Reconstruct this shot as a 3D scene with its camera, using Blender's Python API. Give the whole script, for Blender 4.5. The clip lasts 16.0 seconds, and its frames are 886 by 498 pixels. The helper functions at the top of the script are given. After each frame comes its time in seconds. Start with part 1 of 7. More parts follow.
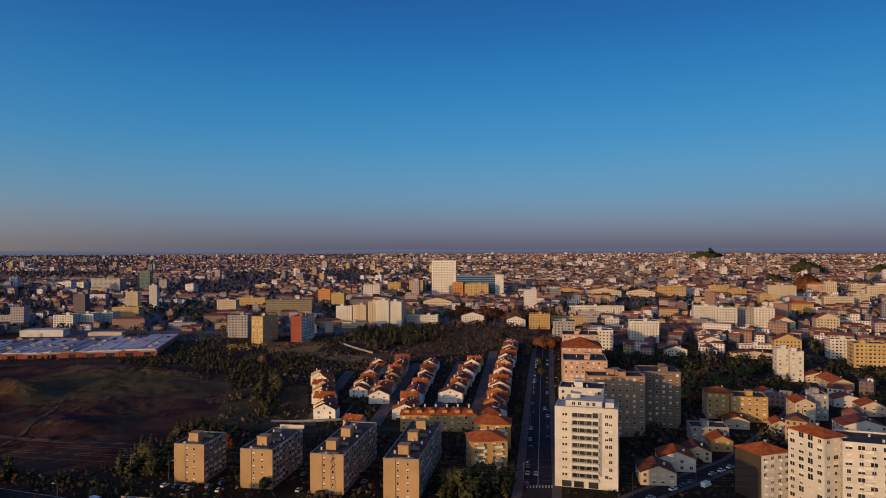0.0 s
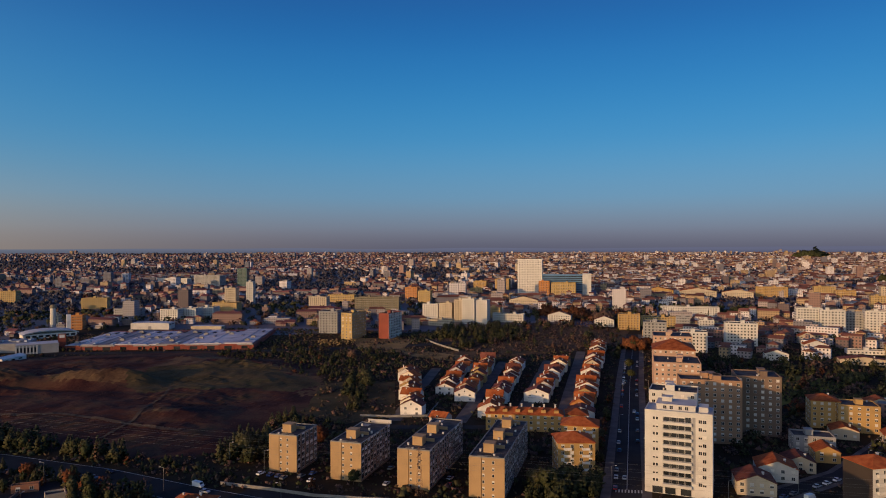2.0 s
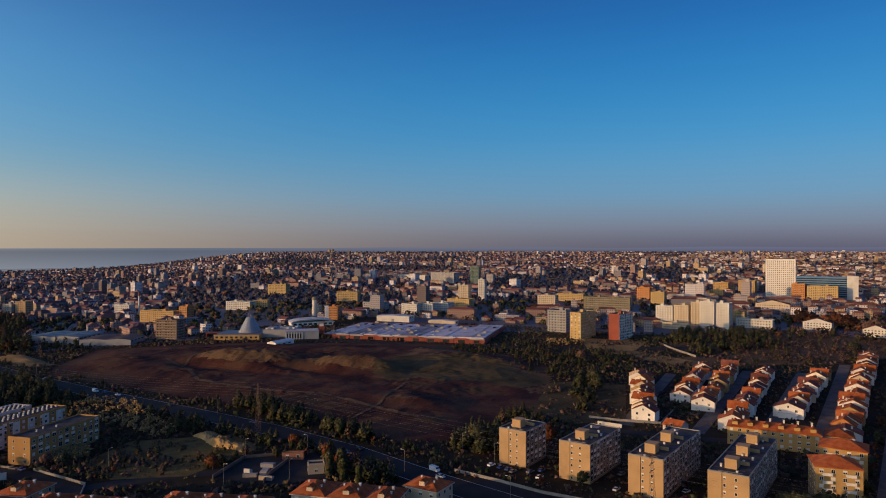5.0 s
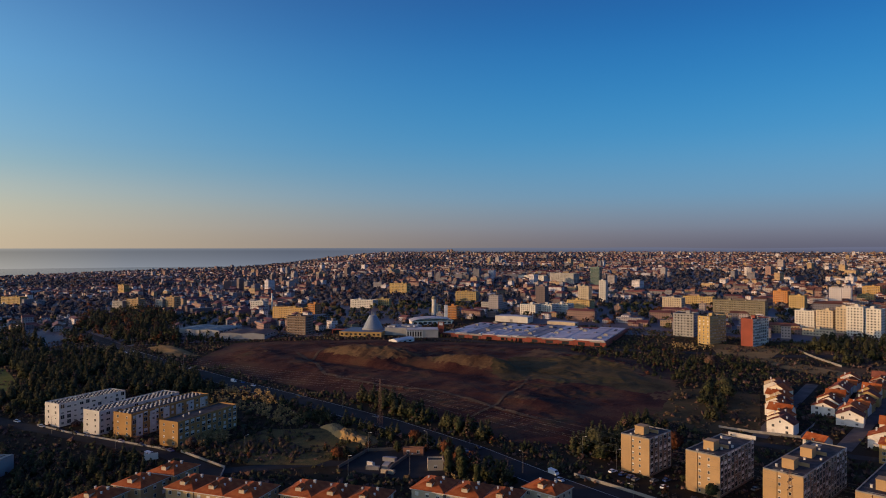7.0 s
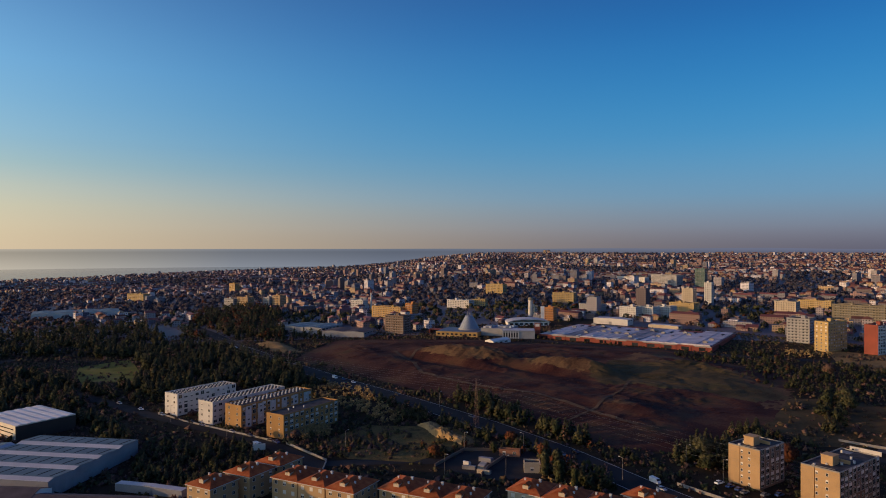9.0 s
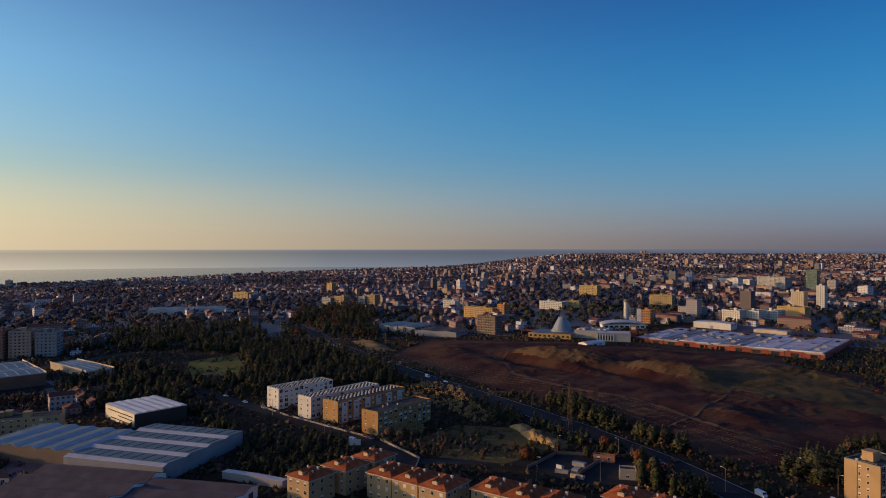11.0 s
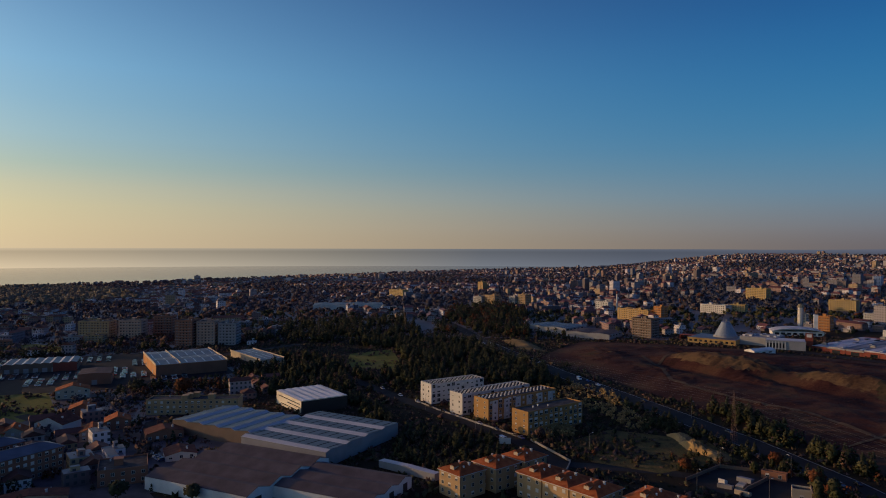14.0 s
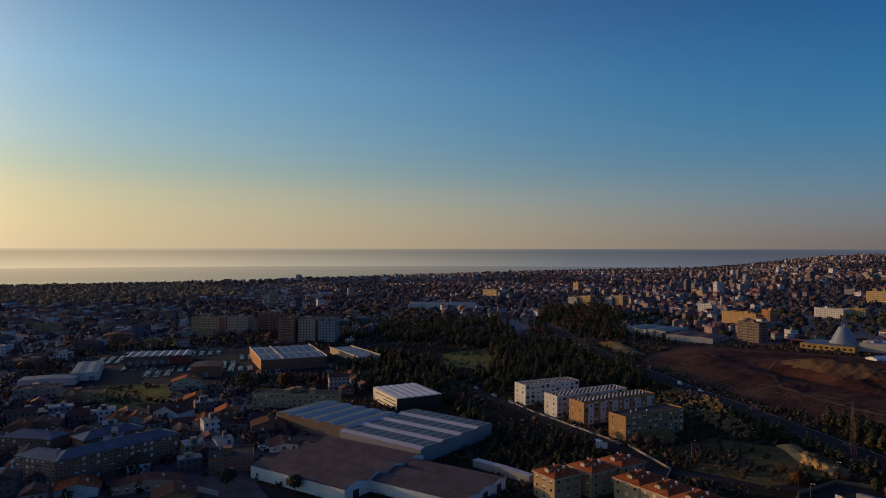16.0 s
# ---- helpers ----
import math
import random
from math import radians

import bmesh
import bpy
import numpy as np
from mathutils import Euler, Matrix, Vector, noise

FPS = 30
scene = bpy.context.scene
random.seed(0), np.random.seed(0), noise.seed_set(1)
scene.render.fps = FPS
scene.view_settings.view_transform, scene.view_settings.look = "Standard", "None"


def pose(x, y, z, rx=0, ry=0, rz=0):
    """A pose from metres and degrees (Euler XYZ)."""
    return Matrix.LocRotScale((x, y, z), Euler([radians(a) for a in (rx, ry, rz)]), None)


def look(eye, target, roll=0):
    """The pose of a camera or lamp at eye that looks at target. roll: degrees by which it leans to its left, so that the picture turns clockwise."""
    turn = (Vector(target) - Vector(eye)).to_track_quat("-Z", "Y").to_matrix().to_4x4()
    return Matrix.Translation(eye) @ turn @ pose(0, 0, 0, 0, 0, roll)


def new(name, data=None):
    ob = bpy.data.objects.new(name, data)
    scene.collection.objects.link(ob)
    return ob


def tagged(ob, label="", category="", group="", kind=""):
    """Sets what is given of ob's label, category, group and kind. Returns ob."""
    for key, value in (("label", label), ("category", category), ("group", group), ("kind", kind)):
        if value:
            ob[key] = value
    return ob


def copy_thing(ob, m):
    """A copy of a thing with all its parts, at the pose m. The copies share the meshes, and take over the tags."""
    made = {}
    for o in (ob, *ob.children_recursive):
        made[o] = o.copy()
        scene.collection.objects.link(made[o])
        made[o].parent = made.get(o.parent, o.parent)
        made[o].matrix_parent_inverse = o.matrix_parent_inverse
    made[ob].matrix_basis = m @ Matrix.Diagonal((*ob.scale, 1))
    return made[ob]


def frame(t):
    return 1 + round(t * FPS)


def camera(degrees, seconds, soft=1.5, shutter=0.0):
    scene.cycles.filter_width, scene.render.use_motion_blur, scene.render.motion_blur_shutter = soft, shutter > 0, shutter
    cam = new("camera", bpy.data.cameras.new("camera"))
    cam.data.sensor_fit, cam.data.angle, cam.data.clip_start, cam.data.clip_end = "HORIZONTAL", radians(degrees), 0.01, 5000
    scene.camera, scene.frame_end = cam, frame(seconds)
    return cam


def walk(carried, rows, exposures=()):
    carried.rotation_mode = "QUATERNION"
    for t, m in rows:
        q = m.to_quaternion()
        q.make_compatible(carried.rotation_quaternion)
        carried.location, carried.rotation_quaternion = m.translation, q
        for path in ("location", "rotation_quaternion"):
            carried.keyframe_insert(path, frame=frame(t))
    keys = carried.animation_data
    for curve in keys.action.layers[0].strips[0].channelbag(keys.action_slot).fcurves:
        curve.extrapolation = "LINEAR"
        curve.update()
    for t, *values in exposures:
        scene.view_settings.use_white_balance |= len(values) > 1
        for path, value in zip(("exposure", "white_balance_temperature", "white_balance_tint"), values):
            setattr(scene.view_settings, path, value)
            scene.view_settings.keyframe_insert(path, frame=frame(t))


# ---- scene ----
import functools

cam = camera(66.589, 16.0, soft=1.0)
EYE = (0.0, 0.0, 100.0)
PATH = [
    (0.0, look(EYE, (-0.00, 1000.00, 101.50), -0.133)),
    (0.5, look(EYE, (-33.40, 999.44, 100.93), -0.124)),
    (1.0, look(EYE, (-67.21, 997.74, 100.17), -0.14)),
    (1.5, look(EYE, (-97.43, 995.24, 99.51), -0.098)),
    (2.0, look(EYE, (-126.53, 991.96, 99.37), -0.078)),
    (2.5, look(EYE, (-154.35, 988.02, 99.04), -0.109)),
    (2.7, look(EYE, (-165.56, 986.20, 98.90), -0.085)),
    (2.8, look(EYE, (-173.61, 984.81, 98.83), -0.073)),
    (2.9, look(EYE, (-185.41, 982.66, 98.76), -0.061)),
    (3.0, look(EYE, (-211.00, 977.49, 98.69), -0.049)),
    (3.1, look(EYE, (-236.52, 971.63, 98.64), -0.058)),
    (3.2, look(EYE, (-261.08, 965.32, 98.60), -0.067)),
    (3.3, look(EYE, (-280.98, 959.71, 98.55), -0.076)),
    (3.4, look(EYE, (-296.56, 955.01, 98.52), -0.085)),
    (3.5, look(EYE, (-310.43, 950.60, 98.48), -0.094)),
    (3.7, look(EYE, (-330.63, 943.76, 98.38), -0.095)),
    (4.0, look(EYE, (-360.70, 932.68, 98.24), -0.096)),
    (4.2, look(EYE, (-378.10, 925.76, 98.22), -0.09)),
    (6.5, look(EYE, (-563.97, 825.79, 98.08), -0.018)),
    (7.0, look(EYE, (-595.50, 803.36, 98.53), -0.022)),
    (7.5, look(EYE, (-624.81, 780.78, 98.62), -0.029)),
    (8.0, look(EYE, (-652.40, 757.87, 98.95), -0.026)),
    (8.5, look(EYE, (-678.75, 734.37, 99.18), -0.021)),
    (9.0, look(EYE, (-703.37, 710.82, 99.42), -0.024)),
    (11.5, look(EYE, (-815.40, 578.90, 100.26), 0.008)),
    (12.0, look(EYE, (-837.31, 546.73, 99.84), 0.032)),
    (12.5, look(EYE, (-857.43, 514.60, 99.55), 0.041)),
    (13.0, look(EYE, (-875.57, 483.08, 99.58), 0.084)),
    (13.5, look(EYE, (-892.70, 450.64, 99.42), 0.129)),
    (14.0, look(EYE, (-908.09, 418.77, 99.41), 0.139)),
    (14.5, look(EYE, (-922.57, 385.83, 99.28), 0.163)),
    (15.0, look(EYE, (-935.44, 353.47, 99.13), 0.156)),
    (15.5, look(EYE, (-946.95, 321.37, 99.09), 0.113)),
    (16.0, look(EYE, (-957.29, 289.13, 99.35), 0.108)),
]
EXPO = [(0.0, -0.15), (3.5, -0.03), (7.0, 0.02), (9.0, 0.02), (12.5, -0.26), (16.0, -0.6)]
walk(cam, PATH, EXPO)

# ---- world, sun ----
SUN_TURN, SUN_HEIGHT = 138.0, 7.4      # degrees left of +y, degrees up
th, el = radians(SUN_TURN), radians(SUN_HEIGHT)
TO_SUN = Vector((-math.sin(th) * math.cos(el), math.cos(th) * math.cos(el), math.sin(el)))
lamp = new("sun", bpy.data.lights.new("sun", "SUN"))
lamp.data.energy, lamp.data.angle, lamp.data.color = 3.5, radians(0.6), (1.0, 0.57, 0.245)
lamp.matrix_world = look(TO_SUN * 100, (0, 0, 0))

world = bpy.data.worlds.new("sky")
scene.world = world
world.use_nodes = True
wn, wl = world.node_tree.nodes, world.node_tree.links
wn.clear()
w_out, w_bg = wn.new("ShaderNodeOutputWorld"), wn.new("ShaderNodeBackground")
sky = wn.new("ShaderNodeTexSky")
sky.sky_type, sky.sun_disc = "NISHITA", False
sky.sun_elevation, sky.sun_rotation = el, -th
sky.altitude, sky.air_density, sky.dust_density, sky.ozone_density = 100, 1.0, 0.6, 2.5
# evening haze low over the horizon, warmer towards the sun
w_tc, w_sep = wn.new("ShaderNodeTexCoord"), wn.new("ShaderNodeSeparateXYZ")
wl.new(w_tc.outputs["Generated"], w_sep.inputs[0])
w_dot = wn.new("ShaderNodeVectorMath")
w_dot.operation = "DOT_PRODUCT"
w_dot.inputs[1].default_value = (-math.sin(radians(154)), math.cos(radians(154)), 0)
wl.new(w_tc.outputs["Generated"], w_dot.inputs[0])
w_side = wn.new("ShaderNodeMapRange")
w_side.inputs["From Min"].default_value, w_side.inputs["From Max"].default_value = -0.9, 1.0
wl.new(w_dot.outputs["Value"], w_side.inputs["Value"])
w_pow = wn.new("ShaderNodeMath")
w_pow.operation = "POWER"
w_exp, w_cap = wn.new("ShaderNodeMath"), wn.new("ShaderNodeMath")
w_exp.operation, w_cap.operation = "MULTIPLY_ADD", "MINIMUM"
w_exp.inputs[1].default_value, w_exp.inputs[2].default_value, w_cap.inputs[1].default_value = 8.0, 1.5, 2.6
wl.new(w_sep.outputs["Z"], w_exp.inputs[0])
wl.new(w_exp.outputs[0], w_cap.inputs[0])
wl.new(w_cap.outputs[0], w_pow.inputs[1])
wl.new(w_side.outputs["Result"], w_pow.inputs[0])


def ramp(nodes, stops, mode="EASE"):
    r = nodes.new("ShaderNodeValToRGB")
    r.color_ramp.interpolation = mode
    e = r.color_ramp.elements
    while len(e) < len(stops):
        e.new(0.5)
    for k, (p, c) in zip(e, stops):
        k.position, k.color = p, (*c, 1)
    return r


SKY_AWAY = [(0.0, (0.092, 0.096, 0.161)), (0.03, (0.20, 0.215, 0.302)), (0.075, (0.165, 0.35, 0.53)), (0.16, (0.046, 0.32, 0.645)),
            (0.275, (0.014, 0.185, 0.53)), (0.36, (0.012, 0.12, 0.406)), (0.6, (0.030, 0.066, 0.27)), (1.0, (0.048, 0.050, 0.27))]
SKY_SUN = [(0.0, (1.36, 1.06, 0.63)), (0.03, (1.42, 1.13, 0.60)), (0.055, (1.42, 1.17, 0.58)), (0.08, (1.33, 1.16, 0.61)), (0.11, (1.040, 1.130, 0.760)), (0.145, (0.900, 1.160, 1.060)), (0.19, (0.710, 1.090, 1.220)), (0.235, (0.600, 1.060, 1.360)), (0.3, (0.440, 0.820, 1.150)), (0.36, (0.300, 0.620, 0.960)), (0.6, (0.120, 0.210, 0.430)), (1.0, (0.048, 0.050, 0.27))]
r_a, r_s = ramp(wn, SKY_AWAY, "B_SPLINE"), ramp(wn, SKY_SUN, "LINEAR")
wl.new(w_sep.outputs["Z"], r_a.inputs[0])
wl.new(w_sep.outputs["Z"], r_s.inputs[0])
w_mix = wn.new("ShaderNodeMix")
w_mix.data_type = "RGBA"
wl.new(w_pow.outputs[0], w_mix.inputs["Factor"])
wl.new(r_s.outputs["Color"], w_mix.inputs["B"])
# the sky is darkest a quarter turn from the sun
w_sq, w_ray, w_dim = wn.new("ShaderNodeMath"), wn.new("ShaderNodeMath"), wn.new("ShaderNodeMix")
w_sq.operation, w_ray.operation = "MULTIPLY", "MULTIPLY_ADD"
wl.new(w_dot.outputs["Value"], w_sq.inputs[0])
wl.new(w_dot.outputs["Value"], w_sq.inputs[1])
wl.new(w_sq.outputs[0], w_ray.inputs[0])
w_ray.inputs[1].default_value, w_ray.inputs[2].default_value = 0.2, 0.82
w_dim.data_type, w_dim.blend_type = "RGBA", "MULTIPLY"
w_dim.inputs["Factor"].default_value = 1.0
wl.new(r_a.outputs["Color"], w_dim.inputs["A"])
wl.new(w_ray.outputs[0], w_dim.inputs["B"])
wl.new(w_dim.outputs["Result"], w_mix.inputs["A"])
w_gain = wn.new("ShaderNodeMix")
w_gain.data_type, w_gain.blend_type = "RGBA", "MULTIPLY"
w_gain.inputs["Factor"].default_value = 1.0
w_gain.inputs["B"].default_value = (0.1, 0.1, 0.1, 1)
wl.new(sky.outputs[0], w_gain.inputs["A"])
w_both = wn.new("ShaderNodeMix")
w_both.data_type = "RGBA"
w_both.inputs["Factor"].default_value = 0.92
wl.new(w_gain.outputs["Result"], w_both.inputs["A"])
wl.new(w_mix.outputs["Result"], w_both.inputs["B"])
# the bright aureole round the sun, beyond the view
w_aim, w_up, w_fall, w_glow = wn.new("ShaderNodeVectorMath"), wn.new("ShaderNodeMath"), wn.new("ShaderNodeMath"), wn.new("ShaderNodeMix")
w_aim.operation, w_up.operation, w_fall.operation = "DOT_PRODUCT", "MAXIMUM", "POWER"
w_aim.inputs[1].default_value = TO_SUN
wl.new(w_tc.outputs["Generated"], w_aim.inputs[0])
wl.new(w_aim.outputs["Value"], w_up.inputs[0])
w_up.inputs[1].default_value, w_fall.inputs[1].default_value = 0.0, 18.5
wl.new(w_up.outputs[0], w_fall.inputs[0])
w_glow.data_type, w_glow.blend_type = "RGBA", "ADD"
w_glow.clamp_factor = True
wl.new(w_fall.outputs[0], w_glow.inputs["Factor"])
w_glow.inputs["B"].default_value = (3.6, 2.5, 1.35, 1)
wl.new(w_both.outputs["Result"], w_glow.inputs["A"])
wl.new(w_glow.outputs["Result"], w_bg.inputs["Color"])
w_bg.inputs["Strength"].default_value = 1.0
wl.new(w_bg.outputs[0], w_out.inputs[0])


# ---- materials ----
def material(name, colors, rough=0.8, metal=0.0, scale=0.6, fine=8.0, bump=0.15, island=0.0, vary=0.0, coords="Object", spec=0.5):
    """Two or three colours mixed by coarse and fine noise; island/vary: how far whole pieces differ in lightness."""
    m = bpy.data.materials.new(name)
    m.use_nodes = True
    n, l = m.node_tree.nodes, m.node_tree.links
    b = n["Principled BSDF"]
    b.inputs["Roughness"].default_value, b.inputs["Metallic"].default_value = rough, metal
    b.inputs["Specular IOR Level"].default_value = spec
    tc = n.new("ShaderNodeTexCoord")
    big, small = n.new("ShaderNodeTexNoise"), n.new("ShaderNodeTexNoise")
    big.inputs["Scale"].default_value, small.inputs["Scale"].default_value = scale, fine
    big.inputs["Detail"].default_value, small.inputs["Detail"].default_value = 5, 3
    geo = n.new("ShaderNodeNewGeometry")
    src = tc.outputs["Object"] if coords == "Object" else geo.outputs["Position"]
    l.new(src, big.inputs["Vector"])
    l.new(src, small.inputs["Vector"])
    add = n.new("ShaderNodeMath")
    add.operation = "MULTIPLY_ADD"
    add.inputs[1].default_value = 0.35
    l.new(small.outputs["Fac"], add.inputs[0])
    l.new(big.outputs["Fac"], add.inputs[2])
    k = len(colors)
    r = ramp(n, [(0.45 + 0.42 * i / max(1, k - 1), c) for i, c in enumerate(colors)], "LINEAR")
    l.new(add.outputs[0], r.inputs[0])
    out = r.outputs["Color"]
    if island or vary:
        hsv = n.new("ShaderNodeHueSaturation")
        mr = n.new("ShaderNodeMapRange")
        mr.inputs["To Min"].default_value, mr.inputs["To Max"].default_value = 1 - (island or vary), 1 + (island or vary)
        if island:
            l.new(geo.outputs["Random Per Island"], mr.inputs["Value"])
        else:
            oi = n.new("ShaderNodeObjectInfo")
            l.new(oi.outputs["Random"], mr.inputs["Value"])
        l.new(mr.outputs["Result"], hsv.inputs["Value"])
        l.new(out, hsv.inputs["Color"])
        out = hsv.outputs["Color"]
    l.new(out, b.inputs["Base Color"])
    if bump:
        bp = n.new("ShaderNodeBump")
        bp.inputs["Strength"].default_value = bump
        bp.inputs["Distance"].default_value = 0.1
        l.new(add.outputs[0], bp.inputs["Height"])
        l.new(bp.outputs["Normal"], b.inputs["Normal"])
    return m


def tones(c, spread=0.18):
    return [tuple(max(0, v * (1 - spread)) for v in c), c, tuple(min(1, v * (1 + spread * 0.7)) for v in c)]


WALL = {k: material("plaster_" + k, tones(c), 0.85, 0, 0.12, 2.5, 0.1, vary=0.06) for k, c in {
    "white": (0.518, 0.504, 0.475), "cream": (0.446, 0.374, 0.274), "yellow": (0.40, 0.28, 0.11), "ochre": (0.38, 0.24, 0.085),
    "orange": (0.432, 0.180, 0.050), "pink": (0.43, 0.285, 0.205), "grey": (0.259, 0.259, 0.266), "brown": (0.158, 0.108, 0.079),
    "brick": (0.245, 0.108, 0.065), "olive": (0.173, 0.151, 0.101), "red": (0.22, 0.05, 0.032), "tan": (0.374, 0.245, 0.122), "rust": (0.32, 0.175, 0.056), "chalk": (0.66, 0.64, 0.60), "ivory": (0.72, 0.66, 0.52), "umber": (0.045, 0.032, 0.026), "clay": (0.30, 0.180, 0.110)}.items()}
WALL["blue"] = material("blue_panels", [(0.07, 0.15, 0.27), (0.11, 0.21, 0.35)], 0.3, 0.0, 0.05, 0.5, 0.0)
WALL["glass"] = material("curtain_glass", [(0.072, 0.115, 0.108), (0.115, 0.173, 0.158)], 0.15, 0.0, 0.05, 0.5, 0.0)
TILE = material("clay_tiles", [(0.18, 0.040, 0.013), (0.31, 0.080, 0.023), (0.40, 0.125, 0.040)], 0.85, 0, 0.35, 6.0, 0.4, vary=0.2, spec=0.15)
TILE_DARK = material("weathered_tiles", [(0.090, 0.032, 0.023), (0.165, 0.054, 0.036), (0.22, 0.080, 0.050)], 0.85, 0, 0.35, 6.0, 0.4, vary=0.25, spec=0.15)
FLAT = material("roof_felt", [(0.025, 0.025, 0.029), (0.058, 0.056, 0.058), (0.094, 0.086, 0.086)], 0.85, 0, 0.3, 4.0, 0.2, spec=0.12)
FIBRE = material("fibre_cement_roof", [(0.068, 0.055, 0.058), (0.093, 0.076, 0.079), (0.122, 0.101, 0.103)], 0.9, 0, 0.15, 3.0, 0.2, spec=0.12)
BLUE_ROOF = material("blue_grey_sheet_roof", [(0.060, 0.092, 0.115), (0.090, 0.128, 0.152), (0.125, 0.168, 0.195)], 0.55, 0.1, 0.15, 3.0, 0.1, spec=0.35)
SLATE_SHEET = material("slate_grey_sheet_roof", [(0.07, 0.08, 0.10), (0.10, 0.115, 0.14), (0.14, 0.155, 0.18)], 0.5, 0.1, 0.15, 3.0, 0.1)
SKYLIGHT = material("milky_rooflight", [(0.324, 0.360, 0.396), (0.432, 0.461, 0.490)], 0.35, 0, 0.5, 5, 0.0)
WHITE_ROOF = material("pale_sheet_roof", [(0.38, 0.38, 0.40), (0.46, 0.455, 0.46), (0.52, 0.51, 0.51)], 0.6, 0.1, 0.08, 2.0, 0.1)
MALL_ROOF = material("mottled_pale_roof", [(0.27, 0.24, 0.26), (0.48, 0.44, 0.46), (0.62, 0.57, 0.59)], 0.6, 0, 0.06, 0.5, 0.1)
BRIGHT_ROOF = material("bright_ribbed_sheet", [(0.58, 0.55, 0.50), (0.68, 0.65, 0.60), (0.75, 0.72, 0.67)], 0.5, 0.0, 0.1, 2.0, 0.1)
GLASS = material("window_glass", [(0.015, 0.018, 0.022), (0.04, 0.045, 0.05)], 0.12, 0, 0.4, 3.0, 0.0, vary=0.5)
SHUTTER = material("roller_shutter", [(0.5, 0.48, 0.44), (0.62, 0.6, 0.56)], 0.6, 0, 0.6, 6.0, 0.1, vary=0.15)
FRAME = material("white_frames", tones((0.6, 0.58, 0.55)), 0.5, 0, 0.5, 6, 0.0)
CONCRETE = material("concrete", [(0.158, 0.151, 0.144), (0.230, 0.223, 0.209), (0.288, 0.274, 0.252)], 0.85, 0, 0.3, 5, 0.2)
ASPHALT = material("asphalt", [(0.015, 0.015, 0.016), (0.024, 0.023, 0.024), (0.034, 0.032, 0.033)], 0.85, 0, 0.08, 3, 0.1, coords="World", spec=0.12)
PAVING = material("paving", [(0.075, 0.065, 0.060), (0.105, 0.092, 0.085), (0.14, 0.123, 0.112)], 0.85, 0, 0.15, 3, 0.1, coords="World", spec=0.12)
PAINT_LINE = material("road_paint", tones((0.396, 0.396, 0.374)), 0.7, 0, 1, 6, 0)
STEEL = material("galvanised_steel", tones((0.180, 0.180, 0.180)), 0.5, 0.5, 1, 8, 0)
RUST_STEEL = material("painted_lattice", tones((0.15, 0.085, 0.065)), 0.6, 0.3, 1, 8, 0)
GROUND = material("ground_soil_grass", [(0.012, 0.009, 0.005), (0.025, 0.018, 0.009), (0.040, 0.027, 0.014)], 0.95, 0, 0.05, 1.1, 0.8, coords="World", spec=0.12)
# the purple-grey lift stands in for haze over the far streets
TOWN_GROUND = material("hazed_streets_and_gardens", [(0.050, 0.043, 0.048), (0.088, 0.076, 0.083), (0.125, 0.110, 0.116)], 0.62, 0, 0.01, 0.08, 0.0, coords="World", spec=0.4)
FIELD = material("heath_field", [(0.016, 0.006, 0.006), (0.035, 0.012, 0.011), (0.053, 0.020, 0.015), (0.080, 0.040, 0.024), (0.050, 0.034, 0.017)], 0.95, 0, 0.03, 0.7, 0.9, coords="World", spec=0.12)
LAWN = material("rough_grass", [(0.07, 0.082, 0.016), (0.14, 0.145, 0.028), (0.20, 0.17, 0.05)], 0.95, 0, 0.04, 0.8, 0.4, coords="World", spec=0.12)
DRY = material("dry_grass", [(0.12, 0.082, 0.032), (0.21, 0.140, 0.056), (0.29, 0.19, 0.08)], 0.95, 0, 0.05, 1.0, 0.5, coords="World", spec=0.12)
SAND = material("sandy_cut", [(0.31, 0.19, 0.065), (0.45, 0.285, 0.10)], 0.95, 0, 0.15, 2.0, 0.5, coords="World")
TRACK = material("bare_track", [(0.06, 0.042, 0.03), (0.10, 0.072, 0.048)], 0.95, 0, 0.1, 1.5, 0.3, coords="World", spec=0.12)
PINE = material("pine_foliage", [(0.034, 0.036, 0.019), (0.054, 0.055, 0.027), (0.082, 0.077, 0.036)], 0.8, 0, 0.5, 4, 0.3, island=0.28, spec=0.12)
LEAF = material("green_foliage", [(0.022, 0.027, 0.012), (0.037, 0.043, 0.018), (0.060, 0.061, 0.026)], 0.8, 0, 0.5, 4, 0.3, island=0.4, spec=0.12)
RUSSET = material("russet_foliage", [(0.062, 0.022, 0.012), (0.115, 0.040, 0.018), (0.16, 0.066, 0.026)], 0.85, 0, 0.5, 4, 0.3, island=0.4, spec=0.12)
TWIG = material("bare_twigs", [(0.066, 0.040, 0.032), (0.108, 0.066, 0.052), (0.15, 0.094, 0.072)], 0.9, 0, 0.5, 4, 0.3, island=0.4, spec=0.12)
PAMPAS = material("pampas_plumes", [(0.17, 0.115, 0.042), (0.28, 0.19, 0.07), (0.42, 0.30, 0.13)], 0.9, 0, 0.5, 4, 0.3, island=0.4)
BARK = material("bark", [(0.05, 0.035, 0.025), (0.1, 0.07, 0.05)], 0.95, 0, 1, 8, 0.5)
# paler and bluer than near foliage: distance haze mixed into the colour
HAZED_LEAF = material("far_hazed_foliage", [(0.048, 0.047, 0.058), (0.072, 0.070, 0.084), (0.096, 0.091, 0.104)], 0.9, 0, 0.5, 4, 0.0, island=0.4, spec=0.12)
